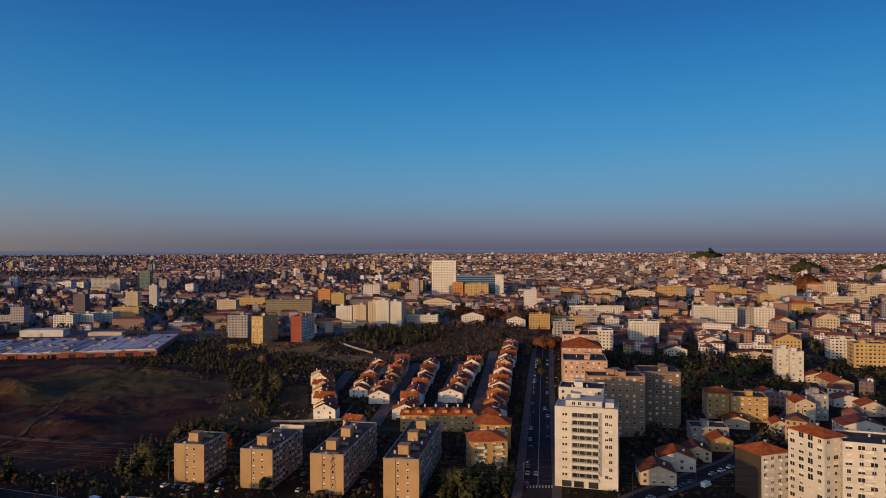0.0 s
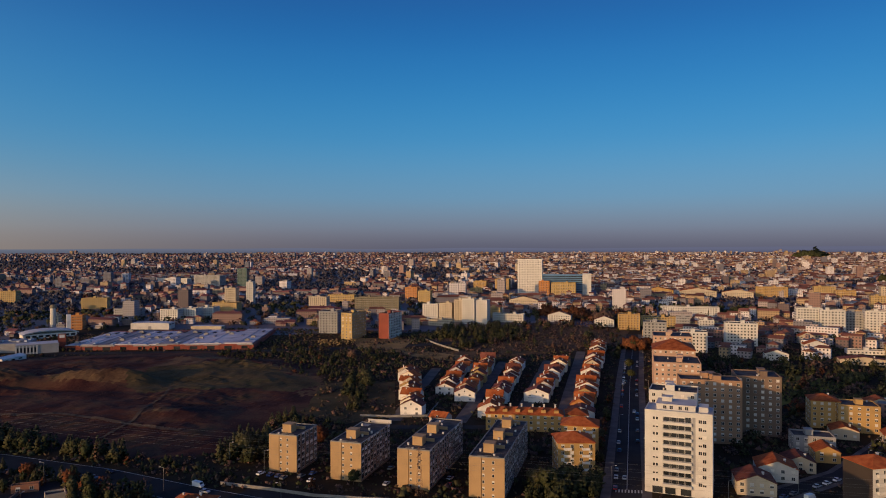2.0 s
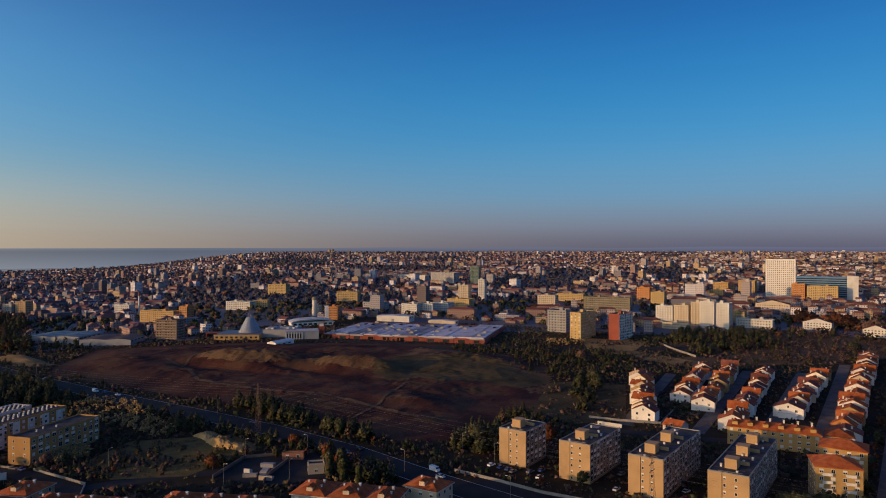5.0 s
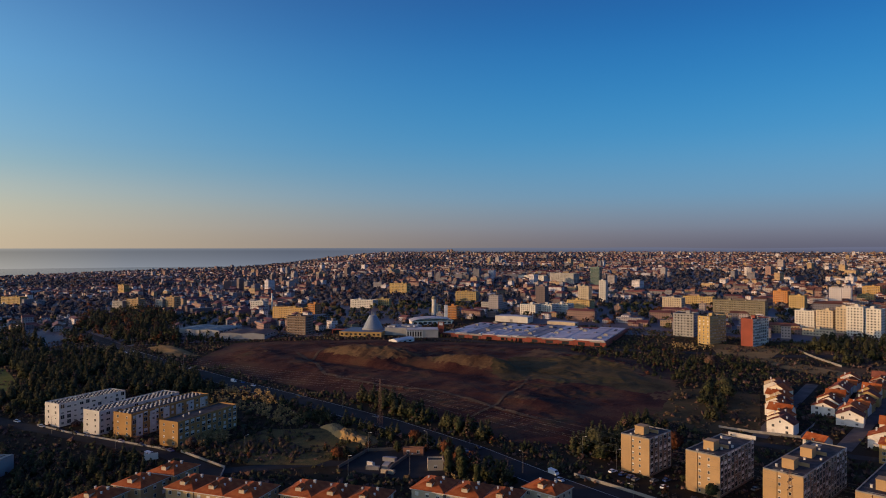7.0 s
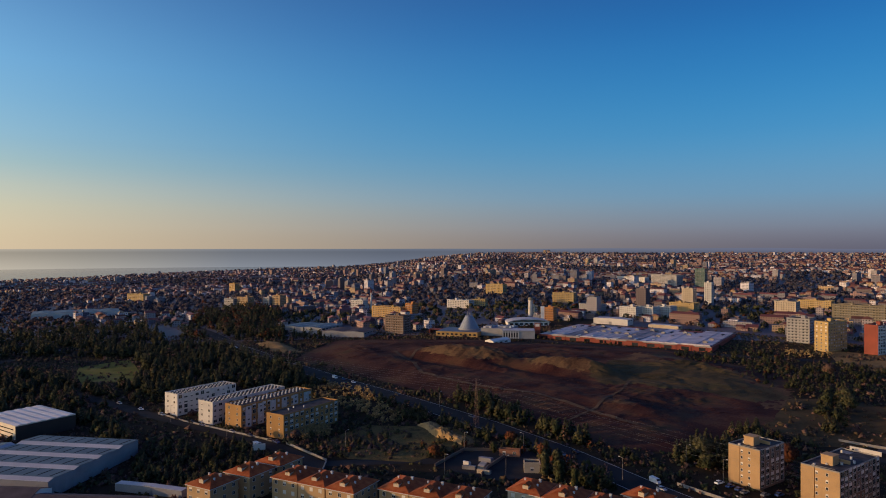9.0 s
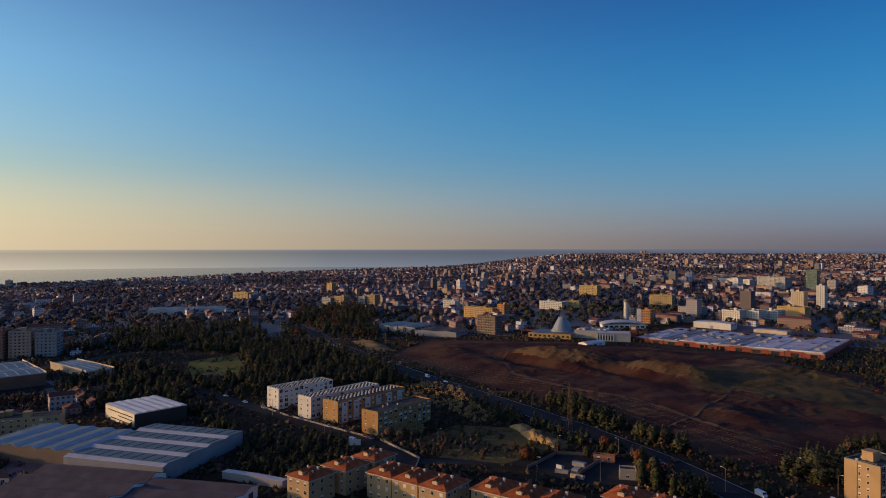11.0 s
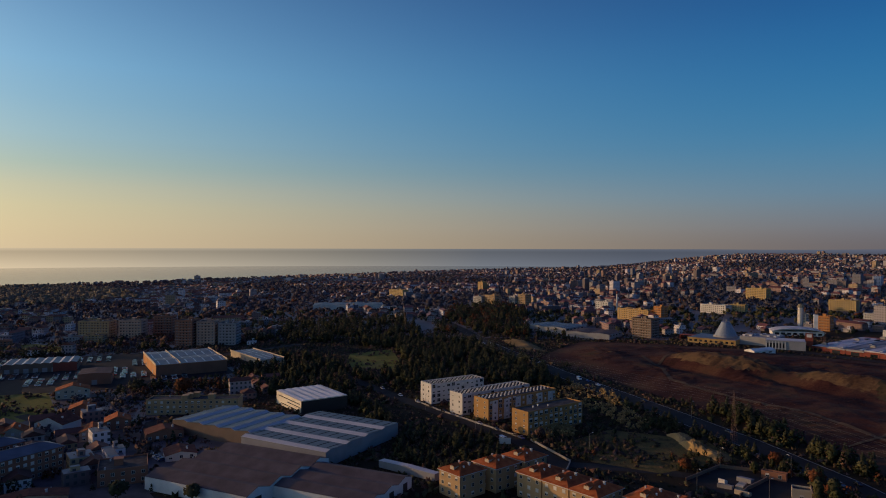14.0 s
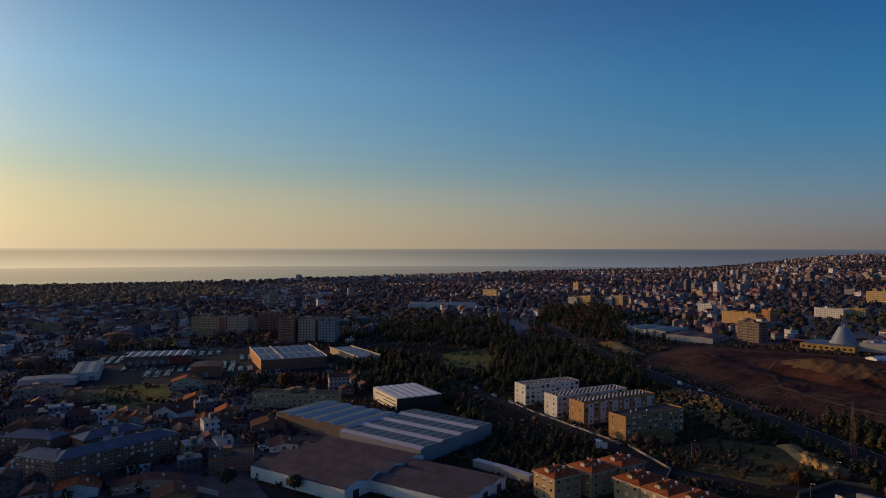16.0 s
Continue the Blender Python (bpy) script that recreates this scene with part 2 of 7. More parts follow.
HAZED_TWIG = material("far_hazed_bare_trees", [(0.068, 0.053, 0.057), (0.098, 0.076, 0.080), (0.12, 0.095, 0.096)], 0.9, 0, 0.5, 4, 0.0, island=0.4, spec=0.12)
# ridge trees lightened to dun: distance haze put into their colour
HAZED_RIDGE = material("hazed_ridge_scrub", [(0.16, 0.135, 0.092), (0.21, 0.18, 0.125), (0.26, 0.22, 0.155)], 0.9, 0, 0.5, 4, 0.0, island=0.25, spec=0.12)
HEAP = material("dry_grass_heaps", [(0.036, 0.019, 0.014), (0.075, 0.043, 0.024), (0.125, 0.077, 0.040), (0.060, 0.044, 0.022)], 0.95, 0, 0.05, 0.5, 0.8, coords="World", spec=0.12)
SLOPE = material("golden_rough_slope", [(0.030, 0.026, 0.010), (0.075, 0.058, 0.020), (0.15, 0.105, 0.036), (0.080, 0.074, 0.022), (0.19, 0.13, 0.05)], 0.95, 0, 0.10, 1.3, 0.9, coords="World", spec=0.12)
TURF = material("olive_winter_turf", [(0.030, 0.022, 0.010), (0.055, 0.043, 0.018), (0.085, 0.060, 0.028), (0.060, 0.052, 0.020)], 0.95, 0, 0.04, 0.6, 0.8, coords="World", spec=0.12)
DARK_LIGHT = material("grimy_rooflight", [(0.008, 0.010, 0.014), (0.016, 0.02, 0.028)], 0.7, 0, 0.5, 5, 0.0, spec=0.1)
GLAZING = material("shaded_glazing", [(0.06, 0.064, 0.075), (0.10, 0.105, 0.12)], 0.3, 0, 0.4, 3.0, 0.0, vary=0.4)


# ---- mesh tools ----
class Geo:
    """Collects faces, each with a material slot."""

    def __init__(self):
        self.v, self.f, self.s = [], [], []

    def face(self, pts, slot=0):
        k = len(self.v)
        self.v += [tuple(p) for p in pts]
        self.f.append(tuple(range(k, k + len(pts))))
        self.s.append(slot)

    def box(self, x0, x1, y0, y1, z0, z1, slot=0, bottom=False):
        k = len(self.v)
        self.v += [(x0, y0, z0), (x1, y0, z0), (x1, y1, z0), (x0, y1, z0), (x0, y0, z1), (x1, y0, z1), (x1, y1, z1), (x0, y1, z1)]
        fs = [(4, 5, 6, 7), (0, 1, 5, 4), (1, 2, 6, 5), (2, 3, 7, 6), (3, 0, 4, 7)] + ([(3, 2, 1, 0)] if bottom else [])
        self.f += [tuple(k + i for i in q) for q in fs]
        self.s += [slot] * len(fs)
        return self

    def gable(self, w, d, z0, rise, over=0.4, along="y", slot=0, thick=0.18):
        """A pitched roof slab over a w x d plan, ridge along an axis."""
        a, b = (w / 2 + over, d / 2 + over) if along == "y" else (d / 2 + over, w / 2 + over)
        drop = -over * rise / (a - over)
        sec = [(-a, z0 + drop), (0, z0 + rise), (a, z0 + drop), (a, z0 + drop + thick), (0, z0 + rise + thick), (-a, z0 + drop + thick)]
        put = (lambda u, v, z: (u, v, z)) if along == "y" else (lambda u, v, z: (v, -u, z))
        k = len(self.v)
        self.v += [put(u, -b, z) for u, z in sec] + [put(u, b, z) for u, z in sec]
        for q in [(0, 1, 4, 5), (1, 2, 3, 4), (7, 6, 11, 10), (8, 7, 10, 9), (5, 4, 10, 11), (4, 3, 9, 10), (3, 2, 8, 9), (0, 5, 11, 6), (1, 0, 6, 7), (2, 1, 7, 8)]:
            self.f.append(tuple(k + i for i in q))
            self.s.append(slot)
        return self

    def hip(self, w, d, z0, rise, over=0.5, slot=0, thick=0.2):
        a, b = w / 2 + over, d / 2 + over
        m = min(a, b)
        ra, rb = max(a - m, 0.15), max(b - m, 0.15)
        k = len(self.v)
        self.v += [(-a, -b, z0), (a, -b, z0), (a, b, z0), (-a, b, z0)]
        self.v += [(-a, -b, z0 + thick), (a, -b, z0 + thick), (a, b, z0 + thick), (-a, b, z0 + thick)]
        self.v += [(-ra, -rb, z0 + rise), (ra, -rb, z0 + rise), (ra, rb, z0 + rise), (-ra, rb, z0 + rise)]
        for q in [(3, 2, 1, 0), (0, 1, 5, 4), (1, 2, 6, 5), (2, 3, 7, 6), (3, 0, 4, 7), (4, 5, 9, 8), (5, 6, 10, 9), (6, 7, 11, 10), (7, 4, 8, 11), (8, 9, 10, 11)]:
            self.f.append(tuple(k + i for i in q))
            self.s.append(slot)
        return self

    def rod(self, p, q, r, n=4, slot=0, r2=None):
        p, q = Vector(p), Vector(q)
        ax = (q - p).normalized()
        u = ax.orthogonal().normalized()
        w = ax.cross(u)
        k = len(self.v)
        for c, rr in ((p, r), (q, r if r2 is None else r2)):
            for i in range(n):
                t = 2 * math.pi * i / n
                self.v.append(tuple(c + (u * math.cos(t) + w * math.sin(t)) * rr))
        for i in range(n):
            j = (i + 1) % n
            self.f.append((k + i, k + j, k + n + j, k + n + i))
            self.s.append(slot)
        self.f.append(tuple(k + n + i for i in range(n)))
        self.s.append(slot)
        return self

    def mesh(self, name, *mats):
        me = bpy.data.meshes.new(name)
        me.from_pydata(self.v, [], self.f)
        for m in mats:
            me.materials.append(m)
        if len(mats) > 1:
            me.polygons.foreach_set("material_index", self.s)
        return me


def part(name, geo, mats, parent, label="", at=None, turn=0.0, size=None):
    """Links a Geo or a ready mesh as one mesh object under a thing or part."""
    mats = mats if isinstance(mats, (list, tuple)) else [mats]
    ob = new(name, geo.mesh(name, *mats) if isinstance(geo, Geo) else geo)
    ob.parent = parent
    if at:
        ob.location = at
    if turn:
        ob.rotation_euler = (0, 0, radians(turn))
    if size:
        ob.scale = size
    if label:
        ob["label"] = label
    return ob


def smooth(a):
    q = min(1.0, max(0.0, a))
    return q * q * (3 - 2 * q)


def terrain(x, y):
    """Height of the land: a plain that climbs inland and sinks to the shore."""
    r, ph = math.hypot(x, y), math.degrees(math.atan2(-x, y))
    e = 1 - smooth((ph - 40) / 14) if ph > -150 else 1.0
    rc = float(np.interp(ph, [40, 54, 73, 89, 106, 140], [6500, 4790, 3400, 2817, 2626, 2500]))
    return e * 68 * max(0, (r - 400) / 4400) + (1 - e) * (-27 * smooth((r - 900) / (rc - 900)) - (30 * smooth((r - rc + 60) / 400) if r > rc - 60 else 0))


def base(name, x, y, turn=0.0, z=None):
    ob = new(name)
    ob.location = (x, y, terrain(x, y) if z is None else z)
    ob.rotation_euler = (0, 0, radians(turn))
    ob.empty_display_size = 1
    return ob


def inside(x, y, poly):
    c = False
    for i in range(len(poly)):
        (x1, y1), (x2, y2) = poly[i - 1], poly[i]
        if (y1 > y) != (y2 > y) and x < (x2 - x1) * (y - y1) / (y2 - y1) + x1:
            c = not c
    return c


LAYERS, PLOTS, ROADS = [], [], []


def sheet(name, poly, mat, lift=0.05, kind="structure", label="", category="ground"):
    """A flat patch of ground with its own surface, draped over the land."""
    LAYERS.append(name)
    PLOTS.append((name, poly))
    g = Geo()
    g.face([(x, y, terrain(x, y) + lift + 0.008 * len(LAYERS)) for x, y in poly])
    ob = new(name, g.mesh(name, mat))
    return tagged(ob, label, category, kind=kind)


def ribbon(name, pts, width, mat, lift=0.08, label="", category="road", over=terrain, step=15):
    """A road along a line of points, draped over the land."""
    ROADS.append((pts, width))
    line = []
    for (x1, y1), (x2, y2) in zip(pts, pts[1:]):
        n = max(1, int(math.hypot(x2 - x1, y2 - y1) / step))
        line += [(x1 + (x2 - x1) * i / n, y1 + (y2 - y1) * i / n) for i in range(n)]
    line.append(pts[-1])
    vs, fs = [], []
    for i, (x, y) in enumerate(line):
        (xa, ya), (xb, yb) = line[max(0, i - 1)], line[min(len(line) - 1, i + 1)]
        d = math.hypot(xb - xa, yb - ya)
        nx, ny = -(yb - ya) / d * width / 2, (xb - xa) / d * width / 2
        vs += [(x + nx, y + ny, over(x + nx, y + ny) + lift), (x - nx, y - ny, over(x - nx, y - ny) + lift)]
        if i:
            fs.append((2 * i - 2, 2 * i - 1, 2 * i + 1, 2 * i))
    me = bpy.data.meshes.new(name)
    me.from_pydata(vs, [], fs)
    me.materials.append(mat)
    return tagged(new(name, me), label, category, kind="structure")


def off_road(x, y, room=2.0):
    """Whether a place is clear of every road and track."""
    for pts, width in ROADS:
        for (x1, y1), (x2, y2) in zip(pts, pts[1:]):
            dx, dy = x2 - x1, y2 - y1
            t = min(1, max(0, ((x - x1) * dx + (y - y1) * dy) / (dx * dx + dy * dy)))
            if math.hypot(x - x1 - t * dx, y - y1 - t * dy) < width / 2 + room:
                return False
    return True


# ---- land, sea, distance ----
def land():
    radii = [0, 60, 120, 200, 300, 400, 500, 620, 760, 900, 1050, 1200, 1400, 1600, 1850, 2100, 2400, 2600, 2800, 3000, 3300, 3600, 4000, 4400, 4800, 4900]
    n = 180
    vs, fs = [(0, 0, 0)], []
    for r in radii[1:]:
        for i in range(n):
            t = 2 * math.pi * i / n
            x, y = r * math.sin(t), r * math.cos(t)
            vs.append((x, y, terrain(x, y)))
    for i in range(n):
        fs.append((0, 1 + (i + 1) % n, 1 + i))
    for k in range(len(radii) - 2):
        for i in range(n):
            j = (i + 1) % n
            a, b = 1 + k * n, 1 + (k + 1) * n
            fs.append((a + i, a + j, b + j, b + i))
    me = bpy.data.meshes.new("ground")
    me.from_pydata(vs, [], [f[::-1] for f in fs])
    me.materials.append(GROUND)
    me.materials.append(TOWN_GROUND)
    centre = [p.center for p in me.polygons]
    # haze-toned ground in the distance and under the old town
    me.polygons.foreach_set("material_index", [1 if math.hypot(c.x, c.y) > 780 + 60 * math.sin(c.x * 0.01) or (c.x < -340 and c.y < 70) else 0 for c in centre])
    tagged(new("ground", me), "dark soil and rough grass of the town's outskirts", "ground", kind="structure")


land()


def sea():
    m = bpy.data.materials.new("sea_water")
    m.use_nodes = True
    n, l = m.node_tree.nodes, m.node_tree.links
    b = n["Principled BSDF"]
    b.inputs["Base Color"].default_value = (0.05, 0.055, 0.06, 1)
    b.inputs["Roughness"].default_value = 0.105
    b.inputs["Specular IOR Level"].default_value = 0.4
    nz, bp, g = n.new("ShaderNodeTexNoise"), n.new("ShaderNodeBump"), n.new("ShaderNodeNewGeometry")
    nz.inputs["Scale"].default_value = 0.03
    l.new(g.outputs["Position"], nz.inputs["Vector"])
    l.new(nz.outputs["Fac"], bp.inputs["Height"])
    bp.inputs["Strength"].default_value = 0.01
    l.new(bp.outputs["Normal"], b.inputs["Normal"])
    geo = Geo()
    ring = [(4920 * math.sin(radians(-a)), 4920 * math.cos(radians(-a))) for a in range(36, 160, 3)]
    pts = [(1500 * math.sin(radians(-a)), 1500 * math.cos(radians(-a))) for a in range(159, 35, -3)]
    for i in range(len(ring) - 1):
        p, q = ring[i], ring[i + 1]
        u, v = pts[-1 - i], pts[-2 - i]
        geo.face([(*u, -27), (*p, -27), (*q, -27), (*v, -27)])
    tagged(new("water", geo.mesh("water", m)), "calm grey-blue ocean beyond the coast", "sea", kind="structure")


sea()


def distance():
    """The far rim: hazy hills inland, open sea towards the sun; it glows in their haze."""
    m = bpy.data.materials.new("far_haze")
    m.use_nodes = True
    n, l = m.node_tree.nodes, m.node_tree.links
    n.clear()
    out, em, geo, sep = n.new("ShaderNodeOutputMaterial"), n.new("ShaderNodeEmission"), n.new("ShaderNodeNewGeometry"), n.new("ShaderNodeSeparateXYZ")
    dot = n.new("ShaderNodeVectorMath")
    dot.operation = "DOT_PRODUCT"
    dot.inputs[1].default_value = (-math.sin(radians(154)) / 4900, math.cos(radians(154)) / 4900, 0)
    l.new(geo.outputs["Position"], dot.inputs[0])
    # haze and sea light set as emission, brighter towards the sun
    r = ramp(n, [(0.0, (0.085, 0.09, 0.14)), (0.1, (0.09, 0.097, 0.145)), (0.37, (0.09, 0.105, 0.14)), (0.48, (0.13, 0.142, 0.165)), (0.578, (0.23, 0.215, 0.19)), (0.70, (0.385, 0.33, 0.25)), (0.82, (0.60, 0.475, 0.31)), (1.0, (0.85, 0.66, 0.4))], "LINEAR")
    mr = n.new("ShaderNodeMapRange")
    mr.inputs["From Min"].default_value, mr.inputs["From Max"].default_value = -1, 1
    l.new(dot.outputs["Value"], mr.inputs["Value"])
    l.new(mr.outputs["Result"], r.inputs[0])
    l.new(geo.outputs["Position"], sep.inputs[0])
    # glow raised at the foot for bright water, at the rim for haze
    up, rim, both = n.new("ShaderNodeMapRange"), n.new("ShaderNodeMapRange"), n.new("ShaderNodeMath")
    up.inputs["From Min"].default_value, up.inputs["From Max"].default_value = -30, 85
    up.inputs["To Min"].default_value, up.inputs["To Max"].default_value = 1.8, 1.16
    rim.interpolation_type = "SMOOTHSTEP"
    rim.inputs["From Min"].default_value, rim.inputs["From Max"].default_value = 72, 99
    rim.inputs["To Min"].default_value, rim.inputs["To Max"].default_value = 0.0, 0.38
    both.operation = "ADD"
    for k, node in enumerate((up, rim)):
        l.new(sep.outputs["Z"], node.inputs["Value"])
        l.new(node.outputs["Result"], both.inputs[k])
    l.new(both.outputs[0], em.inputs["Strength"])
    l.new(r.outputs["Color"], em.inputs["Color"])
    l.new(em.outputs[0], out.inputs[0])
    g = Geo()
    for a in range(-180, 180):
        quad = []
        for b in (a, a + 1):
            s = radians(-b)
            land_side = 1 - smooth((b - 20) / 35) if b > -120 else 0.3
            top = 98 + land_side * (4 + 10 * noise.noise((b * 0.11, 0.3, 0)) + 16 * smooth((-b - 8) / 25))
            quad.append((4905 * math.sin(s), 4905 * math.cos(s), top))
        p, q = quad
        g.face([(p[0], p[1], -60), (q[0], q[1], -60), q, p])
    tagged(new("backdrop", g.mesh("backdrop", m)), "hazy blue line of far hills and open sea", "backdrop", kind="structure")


distance()

# ---- roads and ground surfaces ----
FIELD_EDGE = [(-527, 338), (-600, 440), (-570, 470), (-458, 534), (-296, 598), (-176, 551), (-147, 472), (-134, 408), (-149, 375), (-139, 320), (-176, 300), (-263, 316), (-339, 323), (-429, 331)]


HEAPS = ((-410, 430, 40, 16, 9.5), (-376, 442, 20, 13, 6.5), (-318, 447, 24, 11, 7.5), (-288, 455, 20, 11, 8.0), (-262, 460, 16, 14, -2.5), (-178, 412, 26, 50, -3.4), (-205, 372, 34, 13, 3.2), (-215, 530, 60, 26, 3.0), (-392, 404, 46, 9, -5.0), (-330, 424, 46, 8, -3.6), (-440, 408, 14, 9, -2.5), (-500, 400, 30, 22, 2.5))
EDGE_DOTS = np.array([(a[0] + (b[0] - a[0]) * t / 12, a[1] + (b[1] - a[1]) * t / 12) for a, b in zip(FIELD_EDGE, FIELD_EDGE[1:] + FIELD_EDGE[:1]) for t in range(12)])


def heap(x, y):
    return sum(top * math.exp(-((x - mx) / a) ** 2 - ((y - my) / b) ** 2) for mx, my, a, b, top in HEAPS)


def mounds(x, y):
    """Spoil heaps and hollows on the heath."""
    h = 3.2 + heap(x, y)
    h += 1.0 * noise.noise((x * 0.03, y * 0.03, 2)) + 0.75 * noise.noise((x * 0.09, y * 0.09, 5))
    rough = 0.35 + 0.65 * smooth(2.5 * noise.noise((x * 0.012, y * 0.02, 8)) + 0.4) + 0.9 * smooth((heap(x, y) - 1.0) / 2.5)
    return max(0.3, h + rough * (0.75 * noise.noise((x * 0.22, y * 0.22, 6)) + 0.55 * noise.noise((x * 0.5, y * 0.5, 3))))


def heath_height(x, y):
    k = smooth(float(np.hypot(EDGE_DOTS[:, 0] - x, EDGE_DOTS[:, 1] - y).min()) / 45)
    return terrain(x, y) + 0.06 + (k * mounds(x, y) if inside(x, y, FIELD_EDGE) else 0)


GREEN_BROW = [(-300, 478), (-300, 500), (-255, 530), (-215, 525), (-150, 476), (-160, 448), (-215, 442), (-262, 418), (-276, 445)]


def heath():
    step, vs, fs, slots, at = 2.5, [], [], [], {}
    for i in range(-244, -48):
        for j in range(115, 243):
            cx, cy = (i + 0.5) * step, (j + 0.5) * step
            if inside(cx, cy, FIELD_EDGE):
                q = []
                for key in ((i, j), (i + 1, j), (i + 1, j + 1), (i, j + 1)):
                    if key not in at:
                        px, py = key[0] * step, key[1] * step
                        at[key] = len(vs)
                        vs.append((px, py, heath_height(px, py)))
                    q.append(at[key])
                fs.append(tuple(q))
                # dry grass on the heaps and along the upper brow
                brow = 1 - abs(cy - (520 - 0.45 * (cx + 250))) / 34 if -300 < cx < -120 else -1
                if inside(cx + 14 * noise.noise((cx * 0.03, cy * 0.03, 7)), cy + 12 * noise.noise((cx * 0.04, cy * 0.04, 17)), GREEN_BROW):
                    slots.append(2)
                    continue
                slots.append(1 if max(heap(cx, cy) - 2.2, brow) + 1.3 * noise.noise((cx * 0.05, cy * 0.05, 4)) + 0.6 * noise.noise((cx * 0.3, cy * 0.3, 1)) > 0.45 else 0)
    me = bpy.data.meshes.new("heath")
    me.from_pydata(vs, [], fs)
    me.materials.append(FIELD)
    me.materials.append(HEAP)
    me.materials.append(TURF)
    me.polygons.foreach_set("material_index", slots)
    tagged(new("heath", me), "open heath of reddish brown scrub with low spoil heaps", "field", kind="structure")


heath()
AVENUE = [(6, 100), (40, 286), (72, 500), (100, 675), (112, 760)]
BYPASS = [(-1300, 520), (-900, 400), (-760, 372), (-625, 340), (-499, 319), (-401, 306), (-345, 300), (-252, 290), (-187, 276), (-133, 258), (-60, 238), (30, 222)]
HILL_STREET = [(60, 255), (81, 273), (137, 317), (204, 397), (257, 468), (319, 573), (360, 680)]
WEST_STREET = [(-520, 150), (-419, 163), (-364, 172), (-305, 183), (-262, 181), (-240, 166), (-215, 140)]
ribbon("pavement", AVENUE, 20, PAVING, 0.05, "grey paving along the tree-lined avenue", "pavement")
ribbon("road", AVENUE, 12, ASPHALT, 0.09, "dark asphalt avenue running straight uphill")
ribbon("road", BYPASS, 17, ASPHALT, 0.09, "wide dark asphalt bypass below the heath")
ribbon("pavement", HILL_STREET, 13, PAVING, 0.05, "narrow pavement along the side street", "pavement")
ribbon("road", HILL_STREET, 8, ASPHALT, 0.09, "grey asphalt side street between old houses")
ribbon("road", WEST_STREET, 9, ASPHALT, 0.09, "asphalt street past the white apartment blocks")
ribbon("road", [(-262, 181), (-235, 215), (-222, 225)], 8, ASPHALT, 0.085, "short asphalt spur to the walled yard")
ribbon("road", [(-98, 372), (-60, 372), (-20, 378), (40, 392)], 8, ASPHALT, 0.085, "residential street behind the apartment blocks")
ribbon("road", [(-118, 258), (-60, 250), (10, 246), (34, 262)], 22, ASPHALT, 0.07, "car park before the apartment blocks")
for k in ((-78, 385, -75, 545), (-40, 385, -22, 580), (-8, 385, 16, 590), (17, 385, 48, 640)):
    ribbon("road", [(k[0], k[1]), (k[2], k[3])], 8, PAVING, 0.085, "pale grey paved lane between terraced houses")
ribbon("road", [(-700, 160), (-620, -10), (-560, -150), (-520, -260)], 12, ASPHALT, 0.09, "road past the warehouses")
ribbon("road", [(-250, -20), (-330, -5), (-400, -20), (-470, -60)], 8, ASPHALT, 0.09, "old town street between low houses")
ribbon("road", [(-265, 30), (-300, 0), (-420, 10), (-460, 60)], 7, ASPHALT, 0.085, "lane behind the workshops")
ribbon("road", [(-620, 560), (-450, 560), (-240, 610), (-110, 660), (-20, 720)], 12, ASPHALT, 0.09, "road along the shopping centre")
ribbon("track", [(-470, 412), (-440, 400), (-414, 384), (-380, 360), (-345, 355), (-313, 355), (-270, 361), (-227, 350), (-185, 340)], 3, TRACK, 0.35, "pale vehicle track across the heath", "track", heath_height, 3)
ribbon("track", [(-440, 400), (-452, 424), (-446, 448), (-420, 462), (-385, 466)], 2.6, TRACK, 0.35, "rutted track curling round the spoil heap", "track", heath_height, 3)
ribbon("track", [(-222, 326), (-221, 354), (-236, 411), (-246, 440)], 2, TRACK, 0.35, "worn earth path up the heath", "track", heath_height, 3)
sheet("lawn", [(-545, 160), (-617, 188), (-630, 235), (-520, 205)], LAWN, 0.05, label="clearing of bright rough grass among pines", category="lawn")
sheet("meadow", [(-100, 600), (-60, 640), (-105, 690), (-30, 800), (11, 859), (114, 790), (90, 690), (40, 640), (-41, 595)], HEAP, 0.05, label="brown winter grass under bare park trees", category="meadow")
sheet("lawn", [(-566, -78), (-535, -52), (-471, -42), (-425, -50), (-432, -72), (-500, -98), (-530, -104)], LAWN, 0.05, label="sunlit green plot among old houses", category="lawn")
sheet("lawn", [(-800, -140), (-812, -90), (-752, -46), (-735, -60)], LAWN, 0.05, label="strip of sunlit grass beyond the warehouses", category="lawn")
sheet("lawn", [(90, 430), (150, 440), (235, 520), (180, 560), (120, 480)], LAWN, 0.05, label="shaded garden ground behind the towers", category="lawn")
sheet("meadow", [(-258, 196), (-232, 214), (-232, 262), (-262, 272), (-300, 240), (-290, 205)], SLOPE, 0.05, label="dry grass slope beside the walled yard", category="meadow")
sheet("meadow", [(-120, 640), (-50, 600), (-60, 575), (-110, 600), (-165, 640), (-190, 700), (-120, 700)], DRY, 0.05, label="brown dry grass slope below the apartment blocks", category="meadow")
sheet("meadow", [(-156, 466), (-135, 486), (-108, 492), (-98, 487), (-80, 400), (-104, 374), (-138, 396)], TURF, 0.05, label="strip of rough grass beside terraced houses", category="meadow")
sheet("yard", [(-220, 217), (-227, 244), (-201, 269), (-176, 240), (-189, 221)], ASPHALT, 0.06, label="walled asphalt works yard with stacked material", category="yard")
